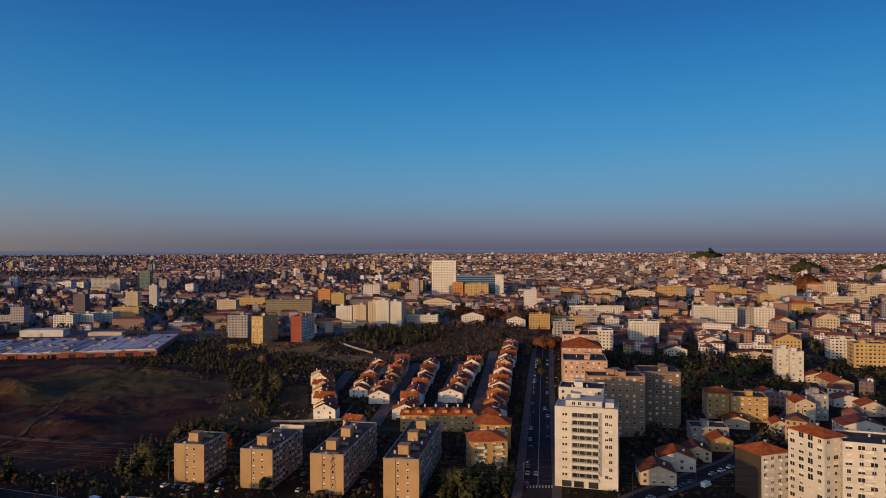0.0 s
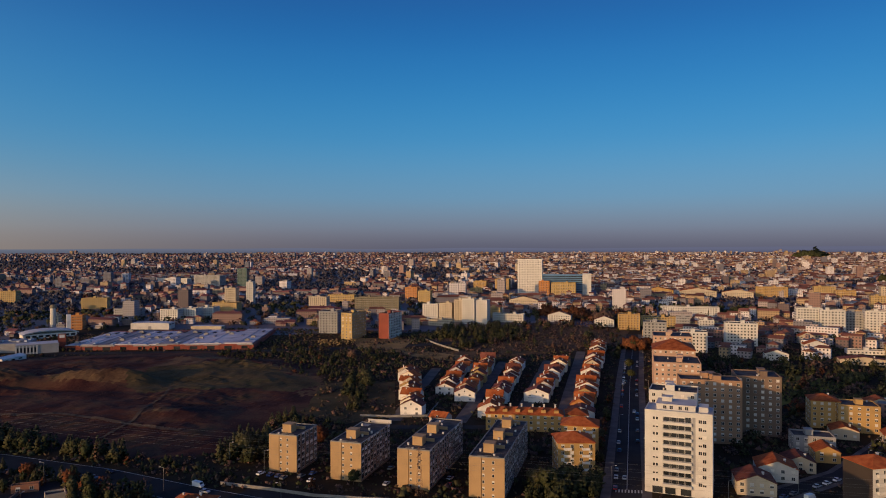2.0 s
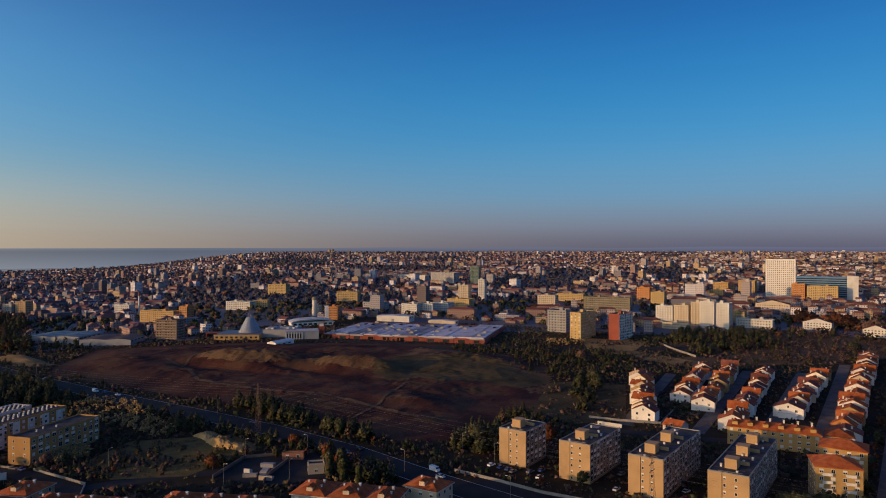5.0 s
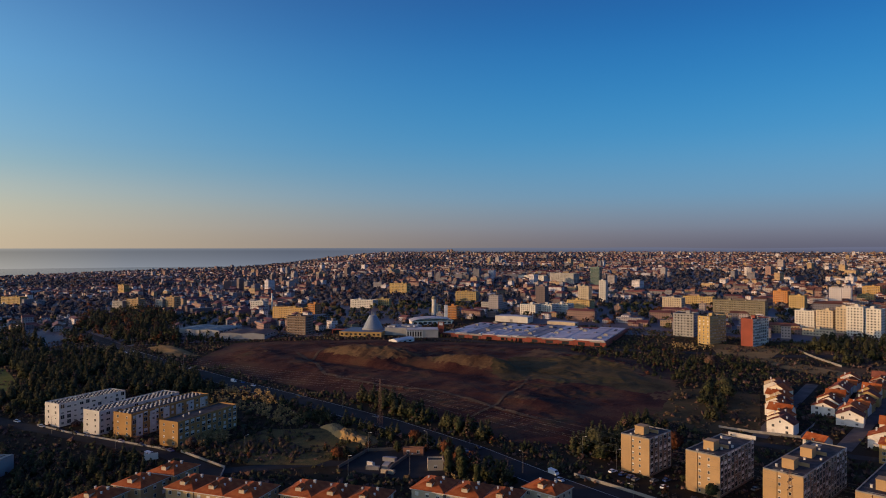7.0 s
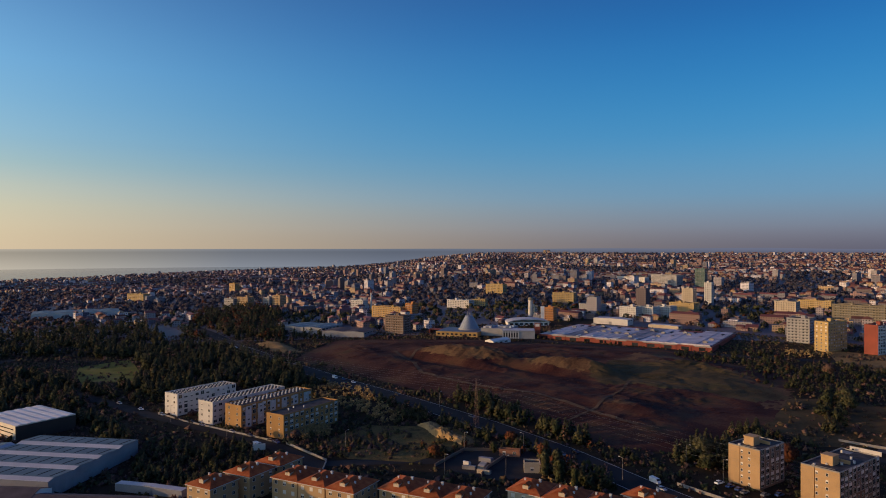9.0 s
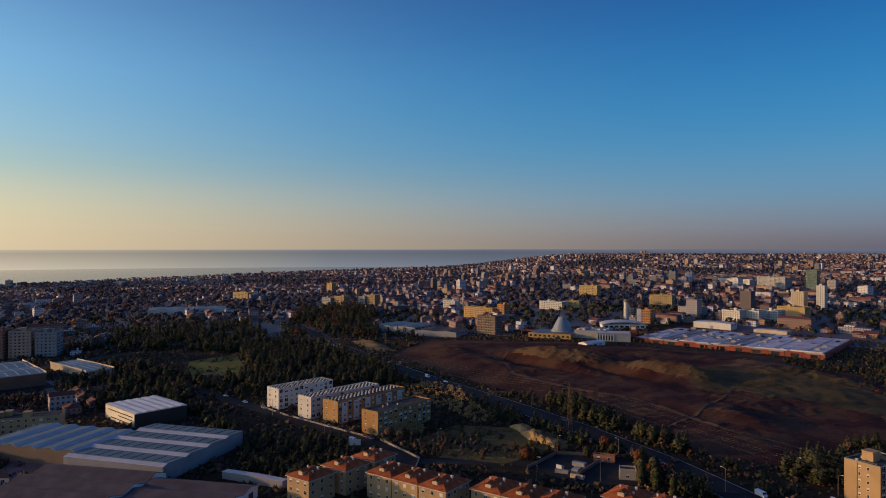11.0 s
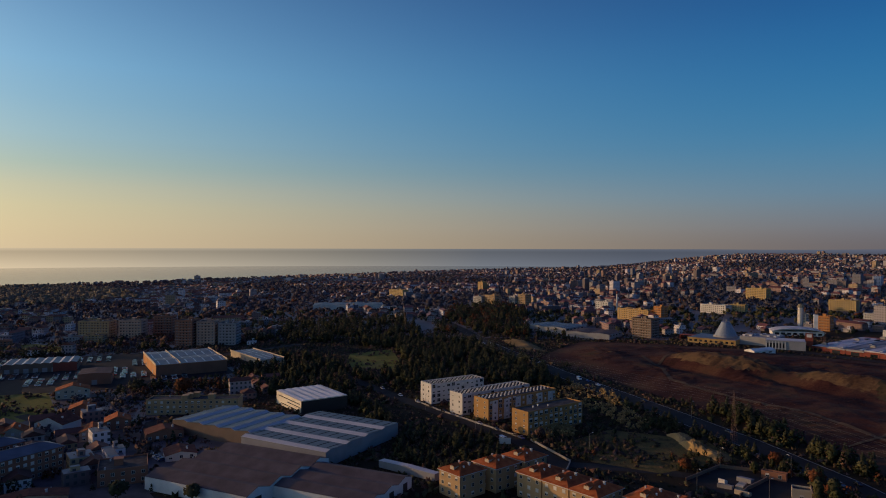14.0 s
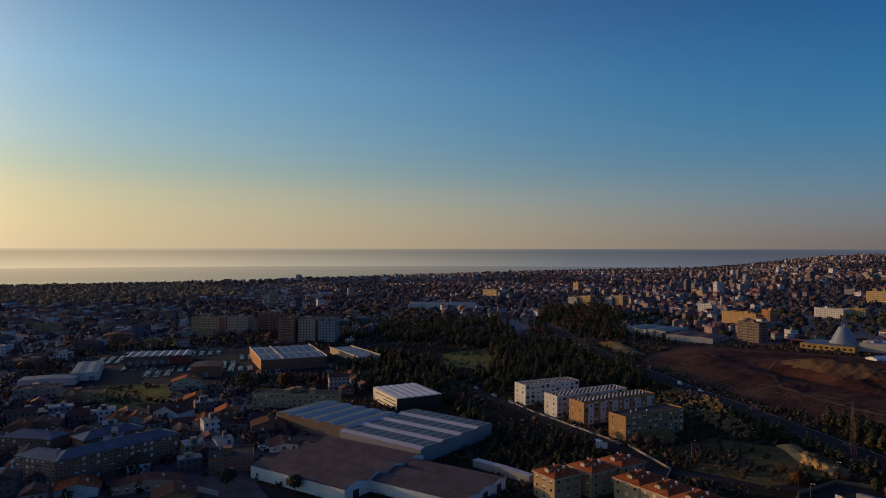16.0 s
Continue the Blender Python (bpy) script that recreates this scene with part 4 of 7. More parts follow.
# ---- red-roofed low flats ----
for x, y, w, d, turn in ((-251.3, 114.5, 12.5, 14, 16), (-254, 131.5, 13.5, 14, 16), (-257, 147.5, 13, 14, 16), (-235, 141.6, 12.6, 16, 17), (-222.4, 145.4, 12.6, 16, 17), (-209.8, 149.3, 12.6, 16, 17),
                      (-195, 163.0, 12.6, 16, 18), (-182.7, 167.0, 12.6, 16, 18), (-170.6, 171.0, 12.6, 16, 18), (-160, 196, 13, 15, 12), (-146, 199, 13, 15, 12), (-132, 202, 11, 15, 12), (-127, 222, 14, 12, -4)):
    b = block(x, y, w, d, turn, 10, "tan" if x < -165 else "cream", "hip", "tan three-storey flats under a dark red hipped roof", "red-roofed flats", sides=("front", "right"), floors=3, bays=3, tile=TILE, category="apartment house")
    part("cornice", Geo().box(-w / 2 - 0.6, w / 2 + 0.6, -d / 2 - 0.6, d / 2 + 0.6, 9.75, 9.98, 0, True), WALL["white"], b)
    for u, v in ((-0.28, 0.1), (0.25, -0.15)):
        part("chimney", CHIMNEY, None, b, at=(u * w, v * d, 11.0), size=(0.7, 0.7, 0.8))
    part("dormer", Geo().box(-1.2, 1.2, -1.5, 1.5, 0, 1.7).gable(2.4, 3.0, 1.7, 0.8, 0.2, "y", 1), [WALL["cream"], TILE], b, at=(0, -d * 0.3, 10.6))


# ---- workshops with sheet roofs ----
def shed(cx, cy, w, d, turn, h, wall, roof, label, bays=3, rise=1.2, lights=4, group="workshops", band=None, pane=None, ridge=0.5, flank=None, lit=None, step=0.0, pitch=0.0, gates=True):
    """A hall with a row of pitched bays, the ridge at a share of each bay, and strips of rooflights."""
    b = base("warehouse", cx, cy, turn)
    bw = w / bays
    for k in range(bays):
        x0, x1, s0 = -w / 2 + k * bw, -w / 2 + (k + 1) * bw, step * (k - (bays - 1) / 2)
        xr = x0 + bw * ridge
        g = Geo().box(x0, x1, -d / 2 + s0, d / 2 + s0, -2, h)
        if pitch and k in (0, bays - 1):
            xe = x0 if k == 0 else x1
            g.face([(xe, -d / 2, h), (xe, d / 2, h), (xe, d / 2, h + pitch)])
        if pitch:
            g.face([(x1, d / 2, h), (x0, d / 2, h), (x0, d / 2, h + pitch), (x1, d / 2, h + pitch)])
        for s in (-1, 1):
            hh = h + (pitch if s > 0 else 0)
            tri = [(x0, s * d / 2 + s0, hh), (x1, s * d / 2 + s0, hh), (xr, s * d / 2 + s0, hh + rise)]
            g.face(tri if s < 0 else tri[::-1])
        part("wall", g, WALL[wall], b)
        y0, y1 = -d / 2 + s0 - 0.1, d / 2 + s0 + 0.1
        r = None
        # lit: pale sheet on the narrow slopes, white strips and sunlight in one colour
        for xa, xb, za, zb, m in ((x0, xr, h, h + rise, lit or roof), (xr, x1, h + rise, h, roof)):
            g = Geo()
            g.face([(xa, y0, za + 0.14), (xb, y0, zb + 0.14), (xb, y1, zb + 0.14 + pitch), (xa, y1, za + 0.14 + pitch)])
            g.face([(xa, y0, za + 0.02), (xb, y0, zb + 0.02), (xb, y0, zb + 0.14), (xa, y0, za + 0.14)])
            g.face([(xb, y1, zb + 0.02 + pitch), (xa, y1, za + 0.02 + pitch), (xa, y1, za + 0.14 + pitch), (xb, y1, zb + 0.14 + pitch)])
            r = part("roof", g, m, b)
            for i in range(lights if abs(xb - xa) > 4 else 0):
                yy = y0 + (i + 0.5) * (y1 - y0) / lights
                p, q = 0.12, 0.88
                g = Geo()
                g.face([(xa + (xb - xa) * p, yy - 0.45, za + (zb - za) * p + 0.17), (xa + (xb - xa) * q, yy - 0.45, za + (zb - za) * q + 0.17), (xa + (xb - xa) * q, yy + 0.45, za + (zb - za) * q + 0.17), (xa + (xb - xa) * p, yy + 0.45, za + (zb - za) * p + 0.17)])
                part("rooflight", g, pane or SKYLIGHT, r)
        if lit:
            part("gutter", Geo().box(x0 - 0.12, x0 + 0.12, y0, y1, h + 0.15, h + 0.24, 0, True), FRAME, b)
        if gates:
            part("gate", Geo().box(-1.8, 1.8, -0.08, 0, 0, 3.6), WALL[band or "grey"], b, at=((x0 + x1) / 2, -d / 2 + s0 - 0.003, 0))
    for i in range(int(d / 8)):
        part("window", BAND[0], None, b, at=(w / 2 + 0.003, -d / 2 + 4 + i * 8, h - 2.2), turn=90, size=(4, 1, 0.8))
    if flank:
        part("flank", Geo().box(w / 2, w / 2 + 0.06, -d / 2, d / 2, -1, h - 0.05), WALL[flank], b, "dark side wall")
    return tagged(b, label, "warehouse", group)


hall = shed(-425, 104, 31, 38.5, 101, 8, "ivory", BRIGHT_ROOF, "tall hall with sunlit pale front and ribbed sheet roof", 6, 0.35, 0, gates=False)
# the long side is umber, far darker than the ivory walls
part("flank", Geo().box(-15.5, 15.5, -0.06, 0, -1, 7.7), WALL["umber"], hall, "dark side wall", at=(0, -19.25, 0))
for z, v0, v1 in ((5.6, -17, 15), (3.6, -17, 2), (1.4, -12, 12)):
    part("slot_window", Geo().box(-15.56, -15.5, v0, v1, z, z + 0.5), GLASS, hall)
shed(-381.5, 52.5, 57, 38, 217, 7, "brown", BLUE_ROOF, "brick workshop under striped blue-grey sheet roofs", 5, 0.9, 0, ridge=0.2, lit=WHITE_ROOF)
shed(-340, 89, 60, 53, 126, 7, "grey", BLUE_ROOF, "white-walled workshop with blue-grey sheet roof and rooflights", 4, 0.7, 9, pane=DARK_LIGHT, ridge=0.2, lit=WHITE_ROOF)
shed(-302, 43, 54, 54, 130, 5.2, "chalk", FIBRE, "low workshop with dull brown fibre cement roof and pale gables", 4, 2.0, 0, band="umber")
shed(-268, 79, 34, 45, 130, 4.6, "chalk", FIBRE, "low hall with dull brown fibre cement roof and pale gables", 3, 1.5, 0, band="umber")
shed(-279, 112, 32, 3.6, 29, 3, "grey", WHITE_ROOF, "long white site cabin beside the workshop", 1, 0.3, 0)
depot = shed(-606, 40, 74, 54, 6, 9, "orange", SLATE_SHEET, "depot with orange wall and dark sheet roof", 2, 1.0, 8, flank="brick")
for x0, x1, y0, y1 in ((-37.2, 37.2, -27.2, -26.8), (-37.2, 37.2, -9.2, -8.8), (-37.2, 37.2, 26.8, 27.2)):
    part("parapet", Geo().box(x0, x1, y0, y1, 8.5, 10.4), WALL["cream"], depot, "pale roof edge")
store = shed(-616, 101, 66, 21, 14, 5.4, "cream", SLATE_SHEET, "long narrow store with dark roof and pale parapets", 1, 0.5, 4)
for y0 in (-10.9, 10.6):
    part("parapet", Geo().box(-33.2, 33.2, y0, y0 + 0.3, 4.9, 6.6), WALL["cream"], store, "pale roof edge")
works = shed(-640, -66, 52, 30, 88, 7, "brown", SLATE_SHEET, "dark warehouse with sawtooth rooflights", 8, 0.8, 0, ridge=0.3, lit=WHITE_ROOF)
part("cladding", Geo().box(9, 26.05, -15.15, -15.0, 0, 6.9), WALL["red"], works, "orange-red clad end of the long front")
shed(-566, -24, 22, 26, 87, 8, "brick", FIBRE, "dark brick warehouse with flat roof", 1, 0.6, 0)
shed(-590, -114, 19, 55, 96, 6, "white", BLUE_ROOF, "hall with pale blue sheet roof", 2, 0.6, 0)
shed(-556, -133, 37, 16, 90, 5, "white", BLUE_ROOF, "low hall with blue-grey roof", 1, 0.6, 0)
shed(-690, 470, 58, 46, 22, 7, "grey", BLUE_ROOF, "grey warehouse with pale blue roof at the edge of the heath", 2, 1.0, 3)
shed(-625, 478, 52, 36, 28, 6, "grey", FIBRE, "low grey warehouse at the edge of the heath", 2, 1.0, 0)
shed(-436, 739, 44, 18, 8, 7, "white", WHITE_ROOF, "pale hall behind the shopping centre", 1, 0.6, 0)
shed(-370, 743, 36, 12, 4, 4, "cream", WHITE_ROOF, "low pale canopy building behind the shopping centre", 1, 0.5, 0, gates=False)
shed(-1090, 329, 114, 50, 73, 8, "white", BLUE_ROOF, "large pale blue superstore roof", 4, 0.8, 0)
# long flats and the house beside them in the old town
for x, y, w, turn, h, n, label in ((-312.9, -71.7, 54, 125, 11.6, 4, "long four-storey brick-brown flats under a dark slate roof"), (-328.4, -91.6, 24, 52, 11.3, 4, "end wing of the brick-brown flats under a slate roof"),
                                   (-369, -109, 27, 64, 9.6, 3, "brown three-storey flats under a dark slate roof"), (-352, -70, 30, 125, 9.2, 3, "brick-brown rear wing with a slate roof")):
    flats = block(x, y, w, 12, turn, h, "brick", "hip", label, "brick-brown flats", sides=("front",), floors=n, bays=int(w / 3), tile=SLATE_SHEET, category="apartment house")
    # ridge tiles toned pale: the glint along the ridge is put into colour
    part("ridge_cap", Geo().box(-w / 2 + 6, w / 2 - 6, -0.2, 0.2, h + 2.62, h + 2.86), CONCRETE, flats, "ridge tiles, pale for the glint on them")
block(-440.6, 8, 54, 12, 68.8, 8.5, "tan", "flat", "long tan three-storey flats with roof boxes", sides=("front",), heads=4, floors=3, category="apartment block")
block(-416.8, -47, 17, 14, 55, 10, "white", "gable", "grey-white three-storey house with gables", sides=("front",), floors=3, balconies=True, category="house")

# slabs added out of view, tall enough to shade the old town
for x, w, h in ((-508, 44, 33), (-456, 46, 36), (-402, 44, 32)):
    block(x, -186, w, 13, 3, h, "cream", "flat", "unseen cream slab added to shade the old town", "southern slabs", sides=(), heads=2, kinds=WIN_DOOR, category="apartment block")

# ---- town blocks farther off ----
EAST = [  # x, y, width, depth, turn, height, wall, roof
    (295.9, 792.7, 26.0, 14, -3.5, 25.9, 'white', 'flat'),
    (316.5, 781.4, 24.3, 14, -3.6, 24.9, 'white', 'flat'),
    (349.4, 799.6, 20.8, 12, -3.8, 20.8, 'grey', 'flat'),
    (363.3, 783.4, 21.6, 14, -3.9, 23.6, 'white', 'flat'),
    (375.8, 758.4, 21.5, 30, -3.9, 16.5, 'cream', 'gable'),
    (311.2, 630.3, 23.6, 14, -3.3, 15.8, 'yellow', 'gable'),
    (250.4, 504.8, 9.9, 10, -2.6, 22.4, 'white', 'flat'),
    (256.7, 496.4, 9.3, 12, -2.6, 21.6, 'white', 'flat'),
    (415.5, 746.3, 23.4, 18, -4.2, 21.9, 'cream', 'gable'),
    (338.3, 586.7, 20.0, 14, -3.3, 16.7, 'white', 'flat'),
    (334.4, 545.2, 24.2, 16, -3.2, 19.2, 'yellow', 'flat'),
    (268.6, 462.5, 14.3, 30, -2.6, 8.5, 'cream', 'gable'),
]
EASTFAR = [  # x, y, width, depth, turn, height, wall, roof
    (537.9, 1111.6, 42.6, 16, -5.8, 26.1, 'cream', 'flat'),
    (485.9, 936.0, 27.8, 18, -5.1, 14.1, 'ochre', 'hip'),
    (562.2, 990.4, 39.3, 16, -5.7, 17.4, 'cream', 'flat'),
    (615.7, 1010.1, 22.3, 14, -6.1, 19.5, 'cream', 'flat'),
    (481.4, 1023.2, 18.1, 14, -5.2, 19.7, 'yellow', 'flat'),
    (468.5, 1183.1, 31.6, 16, -5.4, 21.8, 'yellow', 'flat'),
    (487.3, 1148.0, 28.7, 16, -5.5, 18.3, 'ochre', 'flat'),
    (676.3, 1246.5, 29.5, 16, -7.0, 19.8, 'pink', 'hip'),
    (704.6, 1243.0, 20.5, 14, -7.2, 22.9, 'cream', 'flat'),
    (757.5, 1249.4, 23.4, 14, -7.6, 17.8, 'cream', 'flat'),
    (722.5, 1144.4, 30.3, 16, -7.1, 21.1, 'cream', 'flat'),
]
EASTHOUSE = [  # x, y, width, depth, turn, height, wall, roof
    (264.7, 704.5, 14.5, 10, -3.1, 11.2, 'cream', 'gable'),
    (249.1, 650.1, 20.3, 12, -2.9, 11.4, 'white', 'gable'),
    (201.4, 607.9, 18.6, 12, -2.5, 9.2, 'white', 'gable'),
    (255.2, 591.1, 35.8, 12, -2.9, 6.9, 'cream', 'gable'),
    (283.9, 644.9, 32.7, 10, -3.2, 3.2, 'white', 'flat'),
    (156.0, 396.1, 14.7, 14, -1.8, 14.9, 'ochre', 'hip'),
    (167.6, 388.4, 19.9, 16, -1.9, 14.0, 'ochre', 'flat'),
    (200.7, 431.5, 16.0, 12, -2.1, 9.0, 'cream', 'gable'),
    (200.3, 382.5, 11.0, 14, -2.0, 14.7, 'cream', 'gable'),
    (215.8, 390.4, 7.4, 14, -2.1, 14.7, 'grey', 'flat'),
    (212.8, 356.9, 21.9, 14, -2.1, 9.0, 'white', 'gable'),
    (129.1, 347.9, 18.6, 12, -0.5, 7.9, 'grey', 'flat'),
]
EASTSTREET = [  # x, y, width, depth, turn, height, wall, roof
    (98.5, 303.8, 16.0, 14, -0.4, 8.9, 'white', 'gable'),
    (84.5, 285.7, 14.8, 14, -0.4, 8.4, 'cream', 'gable'),
    (114.3, 317.5, 12.5, 12, -0.4, 7.4, 'cream', 'gable'),
    (133.2, 333.3, 10.6, 12, -0.4, 7.8, 'ochre', 'gable'),
    (179.6, 365.3, 8.4, 12, -1.9, 7.0, 'cream', 'gable'),
    (244.3, 419.6, 17.1, 12, -2.4, 7.7, 'white', 'gable'),
    (248.3, 397.9, 13.6, 14, -2.3, 8.7, 'cream', 'gable'),
    (266.0, 492.1, 16.1, 12, -2.7, 7.4, 'cream', 'gable'),
    (257.9, 504.4, 16.5, 12, -2.7, 7.2, 'ochre', 'gable'),
    (157.9, 374.7, 13.0, 12, -1.7, 6.9, 'cream', 'gable'),
]
CENTRE = [  # x, y, width, depth, turn, height, wall, roof
    (191.8, 688.5, 29.0, 18, -2.5, 21.3, 'white', 'flat'),
    (139.6, 644.6, 23.6, 16, -2.1, 18.4, 'white', 'flat'),
    (185.9, 769.0, 15.9, 14, -2.6, 14.8, 'white', 'flat'),
    (161.7, 770.0, 14.7, 14, -2.4, 18.1, 'grey', 'flat'),
    (110.8, 673.1, 21.9, 18, -1.9, 23.7, 'grey', 'flat'),
    (132.7, 826.8, 50.8, 14, -2.3, 11.1, 'yellow', 'flat'),
    (177.4, 942.5, 74.8, 14, -3.0, 11.8, 'white', 'flat'),
    (245.7, 756.9, 17.5, 14, -3.0, 9.5, 'brick', 'flat'),
    (209.3, 1275.9, 52.9, 16, -3.6, 15.0, 'ochre', 'gable'),
    (267.2, 1246.8, 61.7, 18, -4.0, 15.7, 'cream', 'gable'),
    (335.6, 1229.7, 50.4, 16, -4.5, 14.4, 'cream', 'gable'),
    (398.5, 1249.5, 50.9, 16, -5.0, 16.7, 'ochre', 'flat'),
]
PARKSIDE = [  # x, y, width, depth, turn, height, wall, roof
    (-113.2, 854.0, 17.2, 14, -0.2, 22.9, 'cream', 'flat'),
    (-93.3, 848.2, 11.4, 14, -0.3, 27.7, 'cream', 'flat'),
    (-81.7, 831.5, 16.0, 12, -0.4, 30.6, 'white', 'flat'),
    (-67.1, 831.3, 17.4, 14, -0.6, 29.2, 'white', 'flat'),
    (-136.5, 865.7, 21.0, 14, -0.0, 20.3, 'white', 'flat'),
    (-211.7, 1147.7, 21.1, 14, 0.2, 21.1, 'orange', 'flat'),
    (-179.8, 1088.6, 21.0, 14, 0.0, 19.1, 'yellow', 'flat'),
    (-103.9, 1190.5, 22.0, 14, -0.7, 16.9, 'yellow', 'flat'),
    (-52.0, 895.8, 15.0, 14, -0.8, 13.5, 'yellow', 'flat'),
    (-45.3, 853.5, 39.3, 12, -0.9, 10.0, 'white', 'flat'),
    (24.4, 863.9, 28.9, 14, -1.4, 13.0, 'white', 'gable'),
    (78.4, 823.2, 22.7, 14, -1.8, 12.4, 'white', 'gable'),
]
HOSPITAL = [  # x, y, width, depth, turn, height, wall, roof
    (102.5, 796.5, 24.6, 16, -2.0, 17.3, 'ochre', 'flat'),
    (-112.8, 1385.5, 26.7, 16, -0.9, 17.4, 'ochre', 'flat'),
    (-68.6, 1384.8, 29.0, 16, -1.3, 22.0, 'ochre', 'flat'),
    (41.0, 1262.0, 44.5, 14, -2.1, 22.7, 'yellow', 'flat'),
    (18.4, 1264.0, 19.8, 14, -1.9, 25.2, 'orange', 'flat'),
    (-121.0, 810.3, 29.9, 12, -0.1, 6.8, 'cream', 'flat'),
    (-42.9, 2126.7, 80.2, 14, -2.6, 24.9, 'cream', 'flat'),
    (-30.2, 1051.3, 44.0, 14, -1.2, 15.8, 'cream', 'gable'),
]
WESTPARK = [  # x, y, width, depth, turn, height, wall, roof
    (-233.1, 729.9, 21.3, 22, 0.9, 23.8, 'grey', 'flat'),
    (-253.6, 963.6, 66.1, 18, 0.6, 19.4, 'olive', 'flat'),
    (-488.1, 1036.6, 17.9, 16, 2.4, 24.3, 'cream', 'flat'),
    (-452.3, 1038.0, 11.1, 12, 2.2, 34.8, 'white', 'flat'),
    (-612.0, 1360.3, 20.1, 16, 2.9, 41.0, 'glass', 'flat'),
    (-467.1, 807.9, 23.8, 20, 2.3, 14.2, 'white', 'flat'),
    (-446.5, 824.9, 19.0, 20, 2.2, 13.8, 'white', 'flat'),
    (-437.7, 853.6, 19.7, 20, 2.2, 12.9, 'white', 'flat'),
    (-446.6, 909.4, 36.0, 18, 2.1, 13.7, 'yellow', 'flat'),
    (-335.3, 1000.3, 28.3, 16, 1.3, 15.9, 'cream', 'flat'),
    (-331.5, 1086.7, 45.3, 16, 1.1, 11.8, 'yellow', 'flat'),
    (-553.5, 842.6, 34.3, 18, 2.8, 9.9, 'grey', 'flat'),
]
WESTFAR = [  # x, y, width, depth, turn, height, wall, roof
    (-742.1, 1415.0, 71.5, 20, 3.6, 22.5, 'grey', 'flat'),
    (-863.6, 1474.6, 83.4, 16, 4.3, 11.1, 'white', 'flat'),
    (-516.9, 710.9, 11.8, 14, 36.2, 16.2, 'orange', 'flat'),
    (-561.3, 733.8, 9.3, 12, 36.4, 13.2, 'cream', 'flat'),
    (-596.2, 507.9, 24.9, 16, 30.9, 20.5, 'brown', 'flat'),
    (-702.9, 636.7, 12.1, 14, 28.8, 18.7, 'orange', 'flat'),
    (-757.9, 615.3, 55.4, 14, 27.8, 14.3, 'ochre', 'flat'),
    (-731.9, 748.1, 39.8, 16, 30.3, 11.3, 'white', 'flat'),
    (-654.4, 920.9, 35.9, 16, 36.0, 15.1, 'yellow', 'flat'),
    (-844.1, 969.2, 36.7, 16, 32.3, 18.2, 'yellow', 'flat'),
]
COAST = [  # x, y, width, depth, turn, height, wall, roof
    (-1079.9, 557.4, 23.2, 16, 20.2, 15.0, 'grey', 'flat'),
    (-1055.3, 568.4, 23.2, 16, 29.2, 18.3, 'tan', 'flat'),
    (-1502.4, 788.5, 22.6, 14, 13.5, 20.5, 'ochre', 'flat'),
    (-1025.9, 600.8, 16.5, 16, 19.6, 17.3, 'grey', 'flat'),
    (-1008.4, 608.5, 16.5, 16, 28.6, 21.1, 'tan', 'flat'),
    (-1371.0, 503.1, 45.6, 16, 24.8, 14.3, 'yellow', 'flat'),
    (-871.7, 669.0, 23.9, 14, 24.8, 15.9, 'white', 'flat'),
    (-702.6, 774.9, 21.1, 14, 31.9, 11.3, 'yellow', 'flat'),
    (-844.1, -53.5, 34.4, 18, 74.1, 18.0, 'tan', 'flat'),
    (-821.5, -12.7, 24.8, 18, 74.0, 19.5, 'pink', 'flat'),
    (-833.4, 23.1, 20.8, 16, 74.1, 21.6, 'brick', 'flat'),
    (-737.4, 40.8, 18.2, 20, 70.0, 25.7, 'brick', 'flat'),
    (-731.6, 61.2, 18.2, 20, 79.0, 24.1, 'pink', 'flat'),
    (-725.7, 81.6, 18.2, 20, 75.0, 22.1, 'grey', 'flat'),
    (-806.0, -66.5, 18.9, 14, 70.0, 6.2, 'grey', 'flat'),
    (-799.9, -45.4, 18.9, 14, 79.0, 7.6, 'tan', 'flat'),
]
OLDTOWN = [  # x, y, width, depth, turn, height, wall, roof
    (-374.3, -96.2, 14.3, 14, 73.6, 8.3, 'ochre', 'gable'),
    (-404.5, -72.8, 12.2, 14, 73.6, 8.3, 'ochre', 'gable'),
    (-407.5, -62.6, 11.5, 12, 73.6, 7.8, 'cream', 'gable'),
    (-394.3, -26.1, 12.4, 12, 73.6, 7.4, 'pink', 'gable'),
    (-412.6, -15.0, 13.1, 12, 73.6, 7.5, 'brick', 'gable'),
    (-317.4, -15.1, 19.5, 18, 73.5, 6.5, 'brick', 'flat'),
    (-395.4, -116.9, 11.5, 14, 73.6, 10.1, 'brick', 'gable'),
    (-404.6, -111.9, 17.8, 14, 73.6, 8.9, 'brick', 'gable'),
    (-301.7, -71.6, 15.7, 12, 73.5, 5.8, 'white', 'gable'),
    (-303.2, -50.1, 26.7, 9, 73.5, 5.5, 'pink', 'gable'),
    (-280.8, -33.8, 16.2, 12, 73.5, 6.1, 'rust', 'gable'),
    (-332.9, -98.4, 7.3, 12, 73.5, 7.3, 'tan', 'gable'),
]
